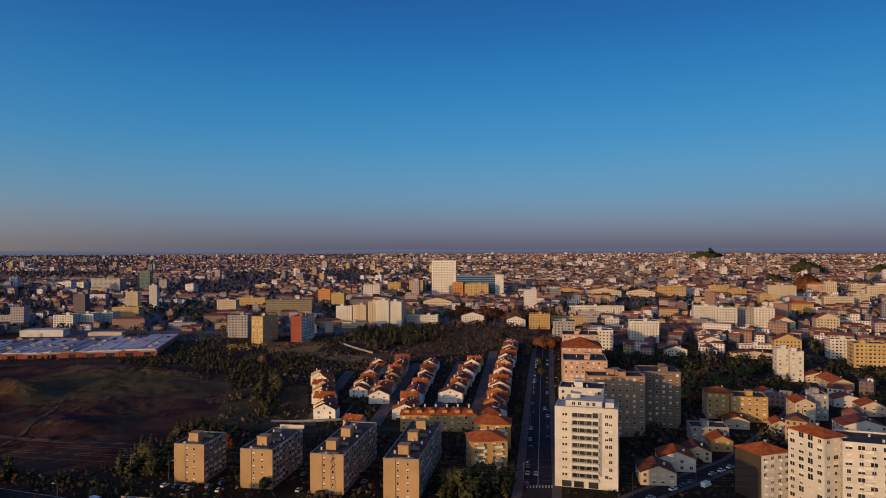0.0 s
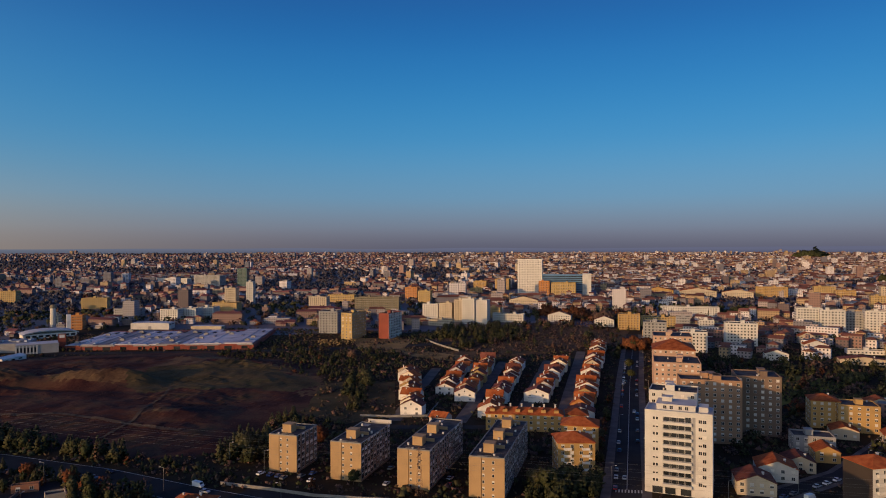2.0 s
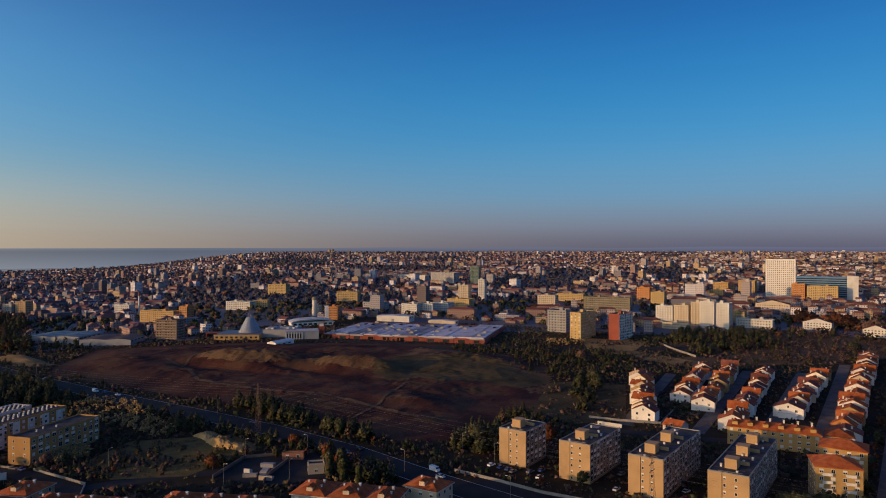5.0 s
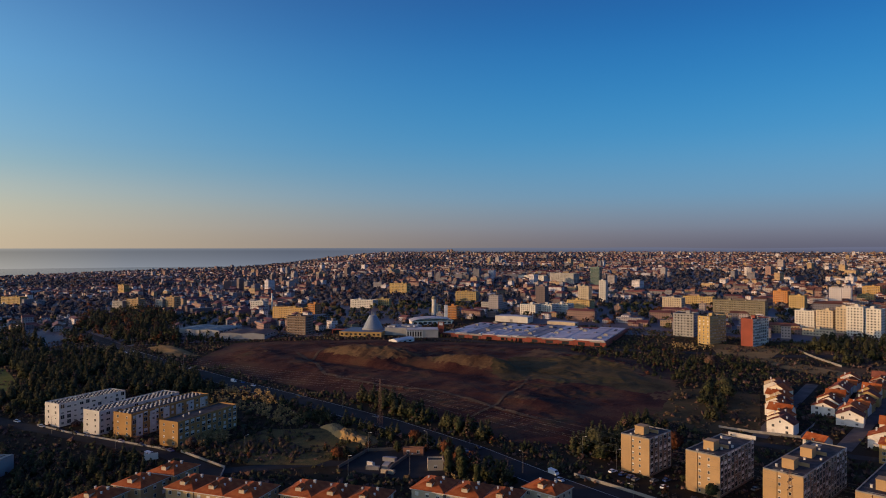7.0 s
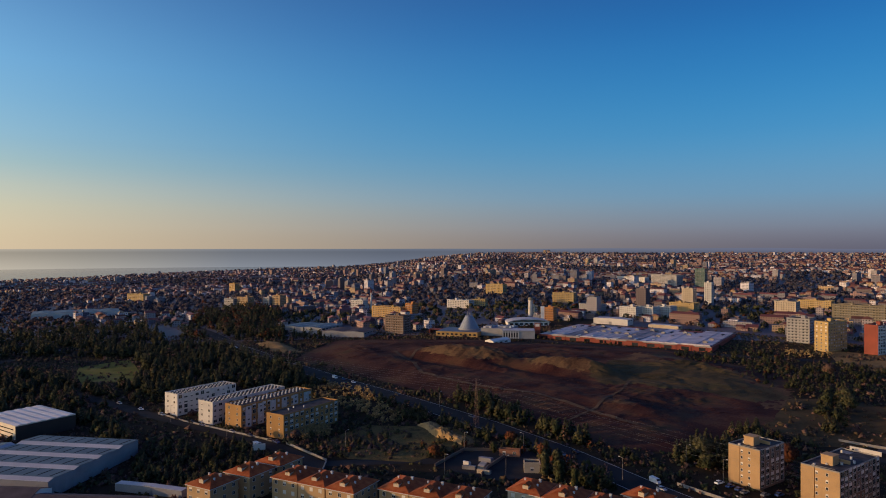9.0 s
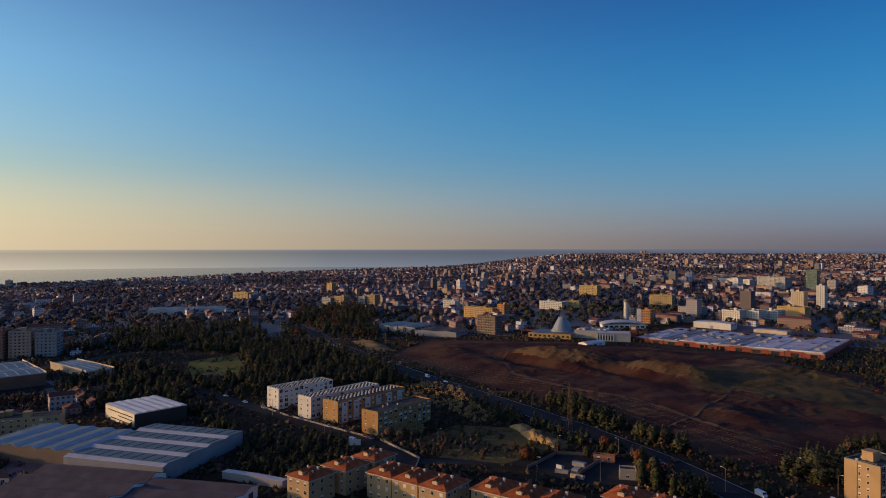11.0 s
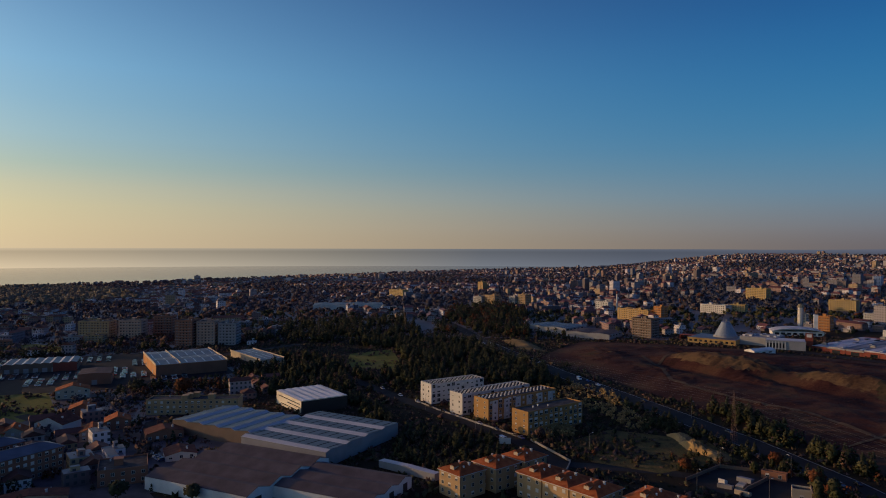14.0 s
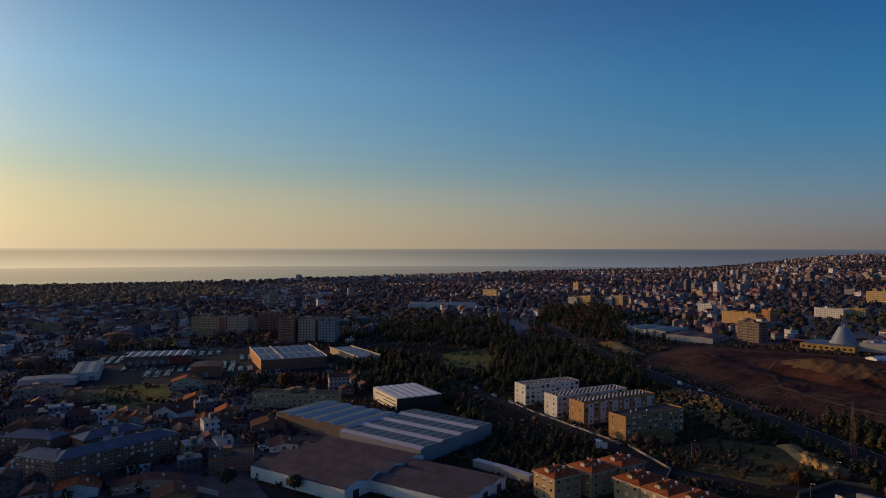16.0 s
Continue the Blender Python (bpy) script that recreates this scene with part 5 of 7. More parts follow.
OLDTOWN_B = [  # x, y, width, depth, turn, height, wall, roof
    (-511.6, -47.0, 19.9, 12, 73.7, 8.8, 'cream', 'gable'),
    (-454.9, -35.1, 14.2, 12, 73.7, 7.1, 'brick', 'gable'),
    (-381.6, 5.0, 18.4, 12, 73.6, 6.1, 'brick', 'gable'),
    (-342.2, 12.5, 13.9, 14, 73.6, 4.2, 'white', 'gable'),
    (-483.7, -111.6, 25.2, 20, 73.7, 5.8, 'rust', 'flat'),
    (-510.2, -144.4, 26.1, 16, 73.7, 6.0, 'pink', 'flat'),
    (-642.1, -189.9, 23.3, 30, 73.8, 5.6, 'brick', 'flat'),
    (-808.6, -142.9, 30.5, 14, 74.0, 7.4, 'brick', 'gable'),
    (-906.8, -233.2, 26.7, 14, 73.7, 8.7, 'tan', 'flat'),
]


NAMED = []


def district(rows, turn, label, near=False, sides=("front", "left")):
    for x, y, w, d, was, h, wall, roof in rows:
        a = radians(was)
        cx, cy = x + math.cos(a) * w / 2 - math.sin(a) * d / 2, y + math.sin(a) * w / 2 + math.cos(a) * d / 2
        far = math.hypot(cx, cy) > 640
        t = was + turn + rnd.uniform(-3, 3)
        kind = "house" if h < 11 and roof != "flat" else "building"
        NAMED.append((cx, cy, max(w, d) * 0.6))
        block(cx, cy, w, d, t, h, wall, roof, f"{wall} {kind} with {'a flat roof' if roof == 'flat' else 'a clay tiled roof'} {label}", label, "town_house" if kind == "house" else "apartment_block", False, far=far, sides=sides, category=kind)


SEEN = {"left": ("front", "left"), "right": ("front", "right"), "front": ("front",)}
for rows, turn, label, side in ((EAST, -9, "on the eastern hill", "left"), (EASTFAR, -9, "higher on the eastern hill", "left"), (EASTHOUSE, -7, "in the eastern quarter", "left"), (EASTSTREET, -10, "along the side street", "left"),
                                (CENTRE, -8, "beyond the avenue", "front"), (PARKSIDE, -9, "beside the park", "right"), (HOSPITAL, -8, "near the hospital", "front"), (WESTPARK, 0, "beyond the shopping centre", "right"),
                                (WESTFAR, -18, "in the western town", "right"), (COAST, -8, "towards the coast", "right"), (OLDTOWN, 18, "in the old town", "front"), (OLDTOWN_B, 18, "in the old town lanes", "front")):
    district(rows, turn, label, sides=SEEN[side])
b = base("hospital", 2, 1300, -4)
part("wall", Geo().box(-23, 23, -9, 9, -5, 66), WALL["chalk"], b)
bands(b, "front", 46, 18, 3, 64, 19, 0.92)
bands(b, "left", 46, 18, 3, 64, 19, 0.8)
part("roof", Geo().box(-22, 22, -8, 8, 66, 67), FLAT, b)
part("wing", Geo().box(23, 112, -8, 8, -5, 37), WALL["blue"], b, "lower hospital wing with blue-grey bands")
for f in range(9):
    part("window_band", BAND[0], None, b, at=(66, -8.01, 4 + f * 3.6), size=(84, 1, 1.1))
part("end_wall", Geo().box(98, 114, -9, 9, -5, 39), WALL["white"], b)
tagged(b, "tall white hospital slab with a long lower wing", "hospital")
NAMED.append((40, 1300, 80))

# two-tone blocks west of the park
b = block(-196, 690, 13, 30, -16, 27, "yellow", "flat", "ochre yellow ribbed block with glazed balconies", far=False, sides=("front", "right"), category="apartment block")
b = block(-158, 700, 12, 30, -16, 26, "red", "flat", "block with a brick-red end wall and white flank", far=False, sides=(), category="apartment block")
fill(b, "right", 12.12, 30, 0.3, 26, 9, 8, WIN_DOOR)
part("flank", Geo().box(0, 0.05, -15, 15, -2, 26), WALL["white"], b, "white gridded flank", at=(6.0, 0, 0))

# shopping centre
b = base("shopping_centre", -359, 657, 11.5)
part("wall", Geo().box(-88, 88, -60, 60, -3, 3.4), WALL["red"], b)
mall = random.Random(17)
GREY_ROOF = material("stained_grey_roof", [(0.11, 0.10, 0.115), (0.19, 0.175, 0.19), (0.29, 0.265, 0.28)], 0.65, 0, 0.08, 0.6, 0.1)
u = -87.0
for i, wide in enumerate((15, 11, 19, 13, 17, 9, 21, 14, 26, 28)):
    step = (0.0, 0.5, 0.15, 0.35, 0.05)[i % 5] if i < 8 else 0.7
    v0, v1 = -59 + mall.uniform(0, 5), 59 - mall.choice([0, 0, 10, 22])
    part("roof", Geo().box(u, u + wide - 0.4, v0, v1, 3.4, 3.8 + step).box(u, u + wide - 0.4, v0 - 0.3, v0, 3.4, 4.3 + step).box(u + wide * 0.5 - 0.5, u + wide * 0.5 + 0.5, v0 + 2, v1 - 2, 3.8 + step, 4.15 + step), [MALL_ROOF, MALL_ROOF, GREY_ROOF, MALL_ROOF][i % 4], b, "pale mottled roof bay")
    for j in range(3):
        part("rooflight", Geo().box(-1.2, 1.2, -4, 4, 0, 0.6), [SKYLIGHT, GREY_ROOF, DARK_LIGHT][j], b, at=(u + wide * (0.22 if j % 2 else 0.78), -42 + j * 36 + mall.uniform(-9, 9), 3.8 + step))
    for j in range(2):
        part("roof_unit", Geo().box(-2.2, 2.2, -1.5, 1.5, 0, 1.5).box(-1.2, 1.2, -0.8, 0.8, 1.5, 2.1), CONCRETE, b, at=(u + wide * mall.uniform(0.25, 0.75), mall.uniform(-44, 50), 3.8 + step))
    u += wide
for i in range(0, 25, 2):
    part("pillar", Geo().box(-0.6, 0.6, -0.4, 0, -1, 3.2), WALL["red"], b, at=(-85 + i * 7.0, -60.0, 0))
for i in range(11):
    part("fascia", Geo().box(-7.4, 7.4, -0.35, 0, 2.9 + 0.3 * (i % 2), 4.1), WALL["grey" if i % 3 else "red"], b, at=(-80 + i * 16, -60.0, 0))
    part("shopfront", Geo().box(-3.5, 3.5, -0.12, 0, -0.6, 2.4), GLASS, b, at=(-80 + i * 16, -60.003, 0))
tagged(b, "low red shopping centre with a wide pale roof", "shopping centre")
NAMED.append((-359, 657, 115))
b = base("leisure_centre", -500, 548, 26)
part("wall", Geo().box(-35, 12, -14, 26, -3, 4.6).box(-35.3, 12.3, -14.3, -13.7, 4.2, 5.0, 0, True), WALL["ochre"], b)
part("roof", Geo().box(-34.5, 11.5, -13.5, 25.5, 4.6, 5.0), SLATE_SHEET, b)
for i in range(9):
    part("window", BAND[0], None, b, at=(-32 + i * 5.1, -14.01, 1.2), size=(2.6, 1, 1.4))
part("drum", Geo().rod((-5, 12, 4.8), (-5, 12, 6.6), 12.2, 28, 0, 11.6), WALL["grey"], b)
part("cone", Geo().rod((-5, 12, 6.6), (-5, 12, 20.5), 11.0, 28, 0, 4.0), material("blue_grey_cladding", [(0.16, 0.19, 0.24), (0.24, 0.28, 0.33)], 0.5, 0.2), b, "blue-grey metal cone over the hall")
for du, h in ((-1.6, 25.0), (1.2, 23.6), (0.2, 24.2)):
    part("spire", Geo().rod((-5 + du, 12, 20.4), (-5 + du, 12, h), 0.55, 6, 0, 0.12), CONCRETE, b)
part("awning", Geo().box(-52, -36, 10, 20, 3.4, 4.0, 0, True).box(-52, -51.4, 10, 20, -1, 3.4).box(-36.6, -36, 10, 20, -1, 3.4), WALL["red"], b, "red entrance awning")
part("rear_hall", Geo().box(12, 46, 0, 34, -3, 8.5).box(15, 22, 8, 20, 8.5, 10.2).box(28, 40, 12, 26, 8.5, 9.6), WALL["grey"], b, "grey flat-roofed rear hall")
for i in range(10):
    part("roof_unit", Geo().box(-1.1, 1.1, -0.8, 0.8, 0, 1.5), FRAME, b, at=(15 + (i * 7) % 29, 4 + (i * 11) % 27, 8.5))
tagged(b, "leisure centre with a truncated cone roof", "leisure centre")
b = base("exhibition_hall", -444, 562, 38)
part("wall", Geo().box(-17, 17, 0, 24, -3, 8.0).box(-17.3, 17.3, -0.3, 0.3, 7.6, 8.6, 0, True), WALL["grey"], b)
part("roof", Geo().box(-16.6, 16.6, 0.4, 23.6, 8.0, 8.3), WHITE_ROOF, b)
for i in range(7):
    part("pilaster", Geo().box(-0.5, 0.5, -0.5, 0, -1, 7.6), WALL["white"], b, at=(-16.4 + i * 2.7, 0, 0))
    if i < 6:
        part("window", BAND[0], None, b, at=(-15.05 + i * 2.7, -0.01, 1.5), size=(1.5, 1, 3.2))
tagged(b, "grey hall with pale pilasters along its front", "hall")
b = base("pavilion", -508, 660, 48)
g = Geo()
for i in range(10):
    t0, t1 = math.pi * (0.08 + 0.84 * i / 10), math.pi * (0.08 + 0.84 * (i + 1) / 10)
    p0, p1 = (-27 * math.cos(t0), 3.2 + 5.0 * math.sin(t0)), (-27 * math.cos(t1), 3.2 + 5.0 * math.sin(t1))
    g.face([(p0[0], -13, p0[1]), (p1[0], -13, p1[1]), (p1[0], 13, p1[1]), (p0[0], 13, p0[1])])
    g.face([(p0[0], -13, p0[1] - 0.9), (p1[0], -13, p1[1] - 0.9), (p1[0], -13, p1[1]), (p0[0], -13, p0[1])])
part("roof", g, WHITE_ROOF, b, "white curved sheet roof")
part("wall", Geo().box(-25, 25, -11, 12, -3, 4.6), WALL["chalk"], b)
for i in range(8):
    part("window", BAND[0], None, b, at=(-21 + i * 6, -11.01, 1.0), size=(4, 1, 1.6))
tagged(b, "white pavilion under a low curved roof", "pavilion")
shed(-438, 521, 11, 27, 0, 4.0, "chalk", BRIGHT_ROOF, "small shed with a pale pitched roof before the leisure centre", 1, 1.6, 0, gates=False)
b = base("sign_tower", -450, 603, 36)
part("pillar", Geo().box(-3.2, 3.2, -1.6, 1.6, -1, 12.5), WALL["red"], b)
part("board", Geo().box(-2.2, 2.2, -1.75, -1.6, 8.6, 11.6, 0, True), WALL["chalk"], b)
part("cap", Geo().box(-3.5, 3.5, -1.9, 1.9, 12.5, 13.1, 0, True), WALL["grey"], b)
tagged(b, "red sign tower with a blank pale board", "sign")
b = base("stair_tower", -507, 690, 40)
part("shaft", Geo().box(-2.2, 2.2, -2.2, 2.2, -1, 20).box(-2.5, 2.5, -2.5, 2.5, 20, 20.5, 0, True), WALL["chalk"], b)
tagged(b, "slim white square tower", "tower")
NAMED += [(-480, 560, 75), (-508, 660, 34), (-450, 603, 12), (-507, 690, 10)]
b = base("minaret_tower", -560, 735, 0)
part("shaft", Geo().rod((0, 0, -2), (0, 0, 22), 3.0, 10), WALL["white"], b)
part("crown", Geo().rod((0, 0, 22), (0, 0, 26), 4.0, 10, 0, 2.5), WALL["olive"], b)
tagged(b, "slim white tower with a green-grey head", "tower")
b = base("chimney_stack", -845, 690, 0)
part("shaft", Geo().rod((0, 0, -2), (0, 0, 28), 1.6, 10, 0, 1.2), WALL["white"], b)
part("tip", Geo().rod((0, 0, 28), (0, 0, 33), 1.2, 10, 0, 1.1), WALL["red"], b)
tagged(b, "white factory chimney with a red tip", "chimney")


# ---- the wide town as one mass of small buildings ----
def city_wall(name, stops):
    """Painted walls in many tones; small dark openings by storey."""
    m = bpy.data.materials.new(name)
    m.use_nodes = True
    n, l = m.node_tree.nodes, m.node_tree.links
    b = n["Principled BSDF"]
    b.inputs["Roughness"].default_value = 0.85
    geo = n.new("ShaderNodeNewGeometry")
    r = ramp(n, stops, "CONSTANT")
    l.new(geo.outputs["Random Per Island"], r.inputs[0])
    uv = n.new("ShaderNodeUVMap")
    uv.uv_map = "metres"
    br = n.new("ShaderNodeTexBrick")
    br.offset, br.inputs["Scale"].default_value = 0.0, 1.0
    br.inputs["Brick Width"].default_value, br.inputs["Row Height"].default_value = 2.9, 3.0
    br.inputs["Mortar Size"].default_value = 0.82
    br.inputs["Mortar Smooth"].default_value = 0.05
    br.inputs["Color1"].default_value = br.inputs["Color2"].default_value = (0.05, 0.05, 0.055, 1)
    l.new(uv.outputs["UV"], br.inputs["Vector"])
    l.new(r.outputs["Color"], br.inputs["Mortar"])
    l.new(br.outputs["Color"], b.inputs["Base Color"])
    return m


# Town colours hold light: haze-cooled in the west, warmer sunlit tones in the east
TOWN_TILE = material("town_tiles", [(0.075, 0.026, 0.022), (0.125, 0.042, 0.032), (0.18, 0.068, 0.048)], 0.6, 0, 0.02, 0.5, 0.0, island=0.35, coords="World")
TOWN_FLAT = material("town_flat_roofs", [(0.06, 0.06, 0.068), (0.11, 0.11, 0.122), (0.2, 0.195, 0.2)], 0.55, 0, 0.01, 0.5, 0.0, island=0.5, coords="World")
HAZED_WALLS = [(0.0, (0.54, 0.52, 0.57)), (0.13, (0.31, 0.29, 0.31)), (0.32, (0.28, 0.18, 0.165)), (0.46, (0.165, 0.165, 0.2)), (0.64, (0.22, 0.14, 0.125)), (0.78, (0.34, 0.25, 0.16)), (0.86, (0.12, 0.095, 0.105))]
SUNNY_WALLS = [(0.0, (0.60, 0.56, 0.57)), (0.28, (0.35, 0.30, 0.30)), (0.44, (0.42, 0.30, 0.17)), (0.52, (0.17, 0.16, 0.19)), (0.68, (0.25, 0.155, 0.135)), (0.82, (0.37, 0.26, 0.15)), (0.90, (0.13, 0.095, 0.10))]
SUNNY_TILE = material("sunny_tone_tiles", [(0.075, 0.028, 0.022), (0.14, 0.05, 0.033), (0.19, 0.075, 0.047)], 0.85, 0, 0.02, 0.5, 0.0, island=0.35, coords="World")
HOLES = [FIELD_EDGE,
         [(-130, 240), (60, 240), (130, 800), (110, 800), (-110, 800), (-130, 560)],
         [(-110, 640), (-240, 640), (-240, 590), (-110, 560)],
         [(-440, 90), (-240, 90), (-100, 240), (-130, 330), (-420, 330), (-700, 360), (-760, 130)],
         [(-720, 140), (-720, -150), (-520, -150), (-520, 140)],
         [(-460, 130), (-460, -10), (-360, 20), (-300, -10), (-230, 30), (-230, 130)],
         [(-560, 150), (-680, 130), (-900, 190), (-900, 350), (-640, 420), (-520, 340)],
         [(-640, 380), (-740, 440), (-740, 520), (-600, 520), (-560, 450)],
         [(-60, -60), (60, -60), (60, 250), (-200, 250), (-240, 60)]]
HOLES += [[(58, 225), (175, 225), (165, 300), (100, 305), (100, 340), (60, 340)], [(-566, -78), (-535, -48), (-471, -38), (-425, -46), (-432, -76), (-500, -102), (-530, -108)], [(-804, -145), (-818, -88), (-752, -40), (-730, -60)]]
WOODS = [[(-732, 323), (-642, 403), (-900, 560), (-1040, 590), (-1000, 470)], [(-105, 678), (-94, 790), (11, 880), (124, 800), (90, 670), (-41, 585)], [(100, 400), (240, 440), (320, 540), (300, 600), (180, 620), (110, 580)], [(-1395, -440), (-1370, -226), (-1480, -60), (-1540, 20), (-2110, -20), (-2560, -220), (-2530, -760), (-1900, -760)], [(-10, 835), (135, 815), (165, 960), (0, 985)]]


def free(x, y, r):
    return not any(inside(x, y, p) for p in HOLES) and not any(abs(x - nx) < nr + r and abs(y - ny) < nr + r for nx, ny, nr in NAMED)


def shore(ph):
    return float(np.interp(ph, [40, 54, 73, 89, 106, 140], [6500, 4790, 3400, 2817, 2626, 2500])) - 80


TREES_FAR = []


BELTS = ((25, 35, 2050, 2500), (13, 18.5, 1650, 2300), (6, 9.5, 1750, 2250), (1, 3, 1900, 2450), (43, 49, 1200, 1400), (43, 48, 820, 950), (36, 42, 2400, 3500), (59, 63, 1950, 2600), (-19, -9, 960, 1130), (70, 84, 1150, 1400), (52, 60, 900, 1060))


def belt(x, y):
    """Where trees stand in the town: long dark belts across the slopes, and small gardens."""
    r, ph = math.hypot(x, y), math.degrees(math.atan2(-x, y))
    for a0, a1, r0, r1 in BELTS:
        if ((ph - (a0 + a1) / 2) / (a1 - a0) * 2) ** 2 + ((r - (r0 + r1) / 2) / (r1 - r0) * 2) ** 2 < 0.9 + 0.5 * noise.noise((x * 0.01, y * 0.01, 2)):
            return 1.0
    return noise.noise((ph * 0.085, r * 0.0042, 7)) + 0.45 * noise.noise((ph * 0.33, r * 0.012, 3))


def town():
    q = random.Random(11)
    vs, fs, uvs, slots = [], [], [], []

    def body(P, w, d, z0, z1, slot):
        k = len(vs)
        cn = ((-w / 2, -d / 2), (w / 2, -d / 2), (w / 2, d / 2), (-w / 2, d / 2))
        for zz in (z0, z1):
            vs.extend(P(u, v, zz) for u, v in cn)
        for m in range(4):
            e = (m + 1) % 4
            fs.append((k + m, k + e, k + 4 + e, k + 4 + m))
            L = w if m % 2 == 0 else d
            uvs.extend((0, z0 - z1, L, z0 - z1, L, 0, 0, 0))
            slots.append(slot)

    def cap(P, w, d, z, slot):
        k = len(vs)
        vs.extend(P(u, v, z) for u, v in ((-w / 2, -d / 2), (w / 2, -d / 2), (w / 2, d / 2), (-w / 2, d / 2)))
        fs.append((k, k + 1, k + 2, k + 3))
        uvs.extend([0, 0] * 4)
        slots.append(slot)

    def pitched(P, w, d, z, rise, hip, slot):
        k, o = len(vs), 0.5
        vs.extend([P(-w / 2 - o, -d / 2 - o, z - 0.1), P(w / 2 + o, -d / 2 - o, z - 0.1), P(w / 2 + o, d / 2 + o, z - 0.1), P(-w / 2 - o, d / 2 + o, z - 0.1), P(-w / 2 + hip, 0, z + rise), P(w / 2 - hip, 0, z + rise)])
        for f in ((k, k + 1, k + 5, k + 4), (k + 1, k + 2, k + 5), (k + 2, k + 3, k + 4, k + 5), (k + 3, k, k + 4)):
            fs.append(f)
            uvs.extend([0, 0] * len(f))
            slots.append(slot)

    r = 250.0
    while r < 4850:
        step = 13.0 + r * 0.0050
        n = int(radians(158) * r / step)
        for i in range(n):
            ph = -38 + 158 * (i + q.random() * 0.8) / n
            rr = r + q.uniform(-0.4, 0.4) * step
            x, y = -rr * math.sin(radians(ph)), rr * math.cos(radians(ph))
            if rr > shore(ph) or rr < 240 + 60 * smooth((ph + 10) / 30):
                continue
            if -12 < ph < 75 and rr < (640 if ph < 2 else 790):
                continue
            if not free(x, y, 2 if ph > 76 else 6):
                continue
            if inside(x, y, WOODS[3]):
                continue
            limit = (0.22 if ph < 6 else 0.10 if ph < 22 else 0.04) - 0.18 * smooth((ph - 70) / 25) * smooth((rr - 1300) / 600) - 0.1 * smooth((ph - 24) / 20) * smooth((1700 - rr) / 700)
            if belt(x, y) > limit or any(inside(x, y, p) for p in WOODS) or q.random() < (0.18 + 0.12 * smooth((1500 - rr) / 400) if ph < 2 else 0.24 + 0.3 * smooth((1900 - rr) / 600) * smooth((ph - 2) / 5) - 0.3 * smooth((ph - 66) / 10)):
                TREES_FAR.append((x, y, rr))
                continue
            dense = noise.noise((x * 0.0021, y * 0.0021, 1))
            tall = dense > 0.02 and rr > 760 and q.random() < (0.05 if rr < 1500 else 0.10 if ph < 60 else 0.04)
            w, d = q.uniform(8, 14), q.uniform(7, 11)
            h = q.choice([4.5, 6.2, 6.2, 7.5, 9.2, 9.2, 12.0]) * q.uniform(0.9, 1.1)
            if tall:
                w, d, h = q.uniform(13, 20), q.uniform(11, 15), q.choice([15, 18, 18, 21, 24, 30]) * q.uniform(0.9, 1.1)
            elif q.random() < (0.16 if rr > 700 else 0.05):
                # terraces and slabs
                w, h = q.uniform(20, 38), q.choice([6.5, 8, 9, 12]) * q.uniform(0.9, 1.1)
            h *= 1 - 0.3 * smooth((rr - 1500) / 2500)
            if ph > 62:
                h *= 0.75
            a = radians(-9 + 40 * noise.noise((x * 0.0015, y * 0.0015, 9)) + q.choice([0, 0, 90]) + q.uniform(-5, 5))
            c, s, z = math.cos(a), math.sin(a), terrain(x, y)
            # the sunlit tones also go on the hazy coast, to lighten its houses
            sunny_slot = 0 if 12 + q.uniform(-6, 6) < ph < 70 + q.uniform(-6, 6) else 3
            P = lambda u, v, zz: (x + c * u - s * v, y + s * u + c * v, zz)
            body(P, w, d, z - 4, z + h, sunny_slot)
            if not tall and q.random() < 0.66:
                pitched(P, w, d, z + h, min(w, d) * 0.26, q.choice([0.0, 0.0, d * 0.4]), 1 + sunny_slot)
                if q.random() < 0.35:
                    # a lower wing beside the house
                    u0, v0, w2, d2, h2 = w * q.choice([-0.5, 0.5]), -d * 0.55, w * 0.5, d * 0.6, h * 0.6
                    Q = lambda u, v, zz: P(u + u0, v + v0, zz)
                    body(Q, w2, d2, z - 4, z + h2, sunny_slot)
                    pitched(Q, w2, d2, z + h2, d2 * 0.22, 0.0, 1 + sunny_slot) if q.random() < 0.6 else cap(Q, w2, d2, z + h2, 2)
            else:
                cap(P, w, d, z + h, 2)
                for _ in range(2 if tall else 1):
                    u0, v0, e = w * q.uniform(-0.3, 0.3), d * q.uniform(-0.2, 0.2), q.uniform(1.6, 3.2)
                    Q = lambda u, v, zz: P(u + u0, v + v0, zz)
                    k = q.uniform(0.2, 0.42)
                    body(Q, w * k, d * k, z + h - 0.05, z + h + e, sunny_slot)
                    cap(Q, w * k, d * k, z + h + e, 2)
        r += step
    me = bpy.data.meshes.new("town")
    me.from_pydata(vs, [], fs)
    for m in (city_wall("hazed_town_walls", HAZED_WALLS), TOWN_TILE, TOWN_FLAT, city_wall("sunny_tone_walls", SUNNY_WALLS), SUNNY_TILE):
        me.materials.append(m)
    me.polygons.foreach_set("material_index", slots)
    me.uv_layers.new(name="metres").data.foreach_set("uv", uvs)
    tagged(new("distant_town", me), "sprawl of white, cream and tile-roofed houses", "town", kind="stuff")


town()


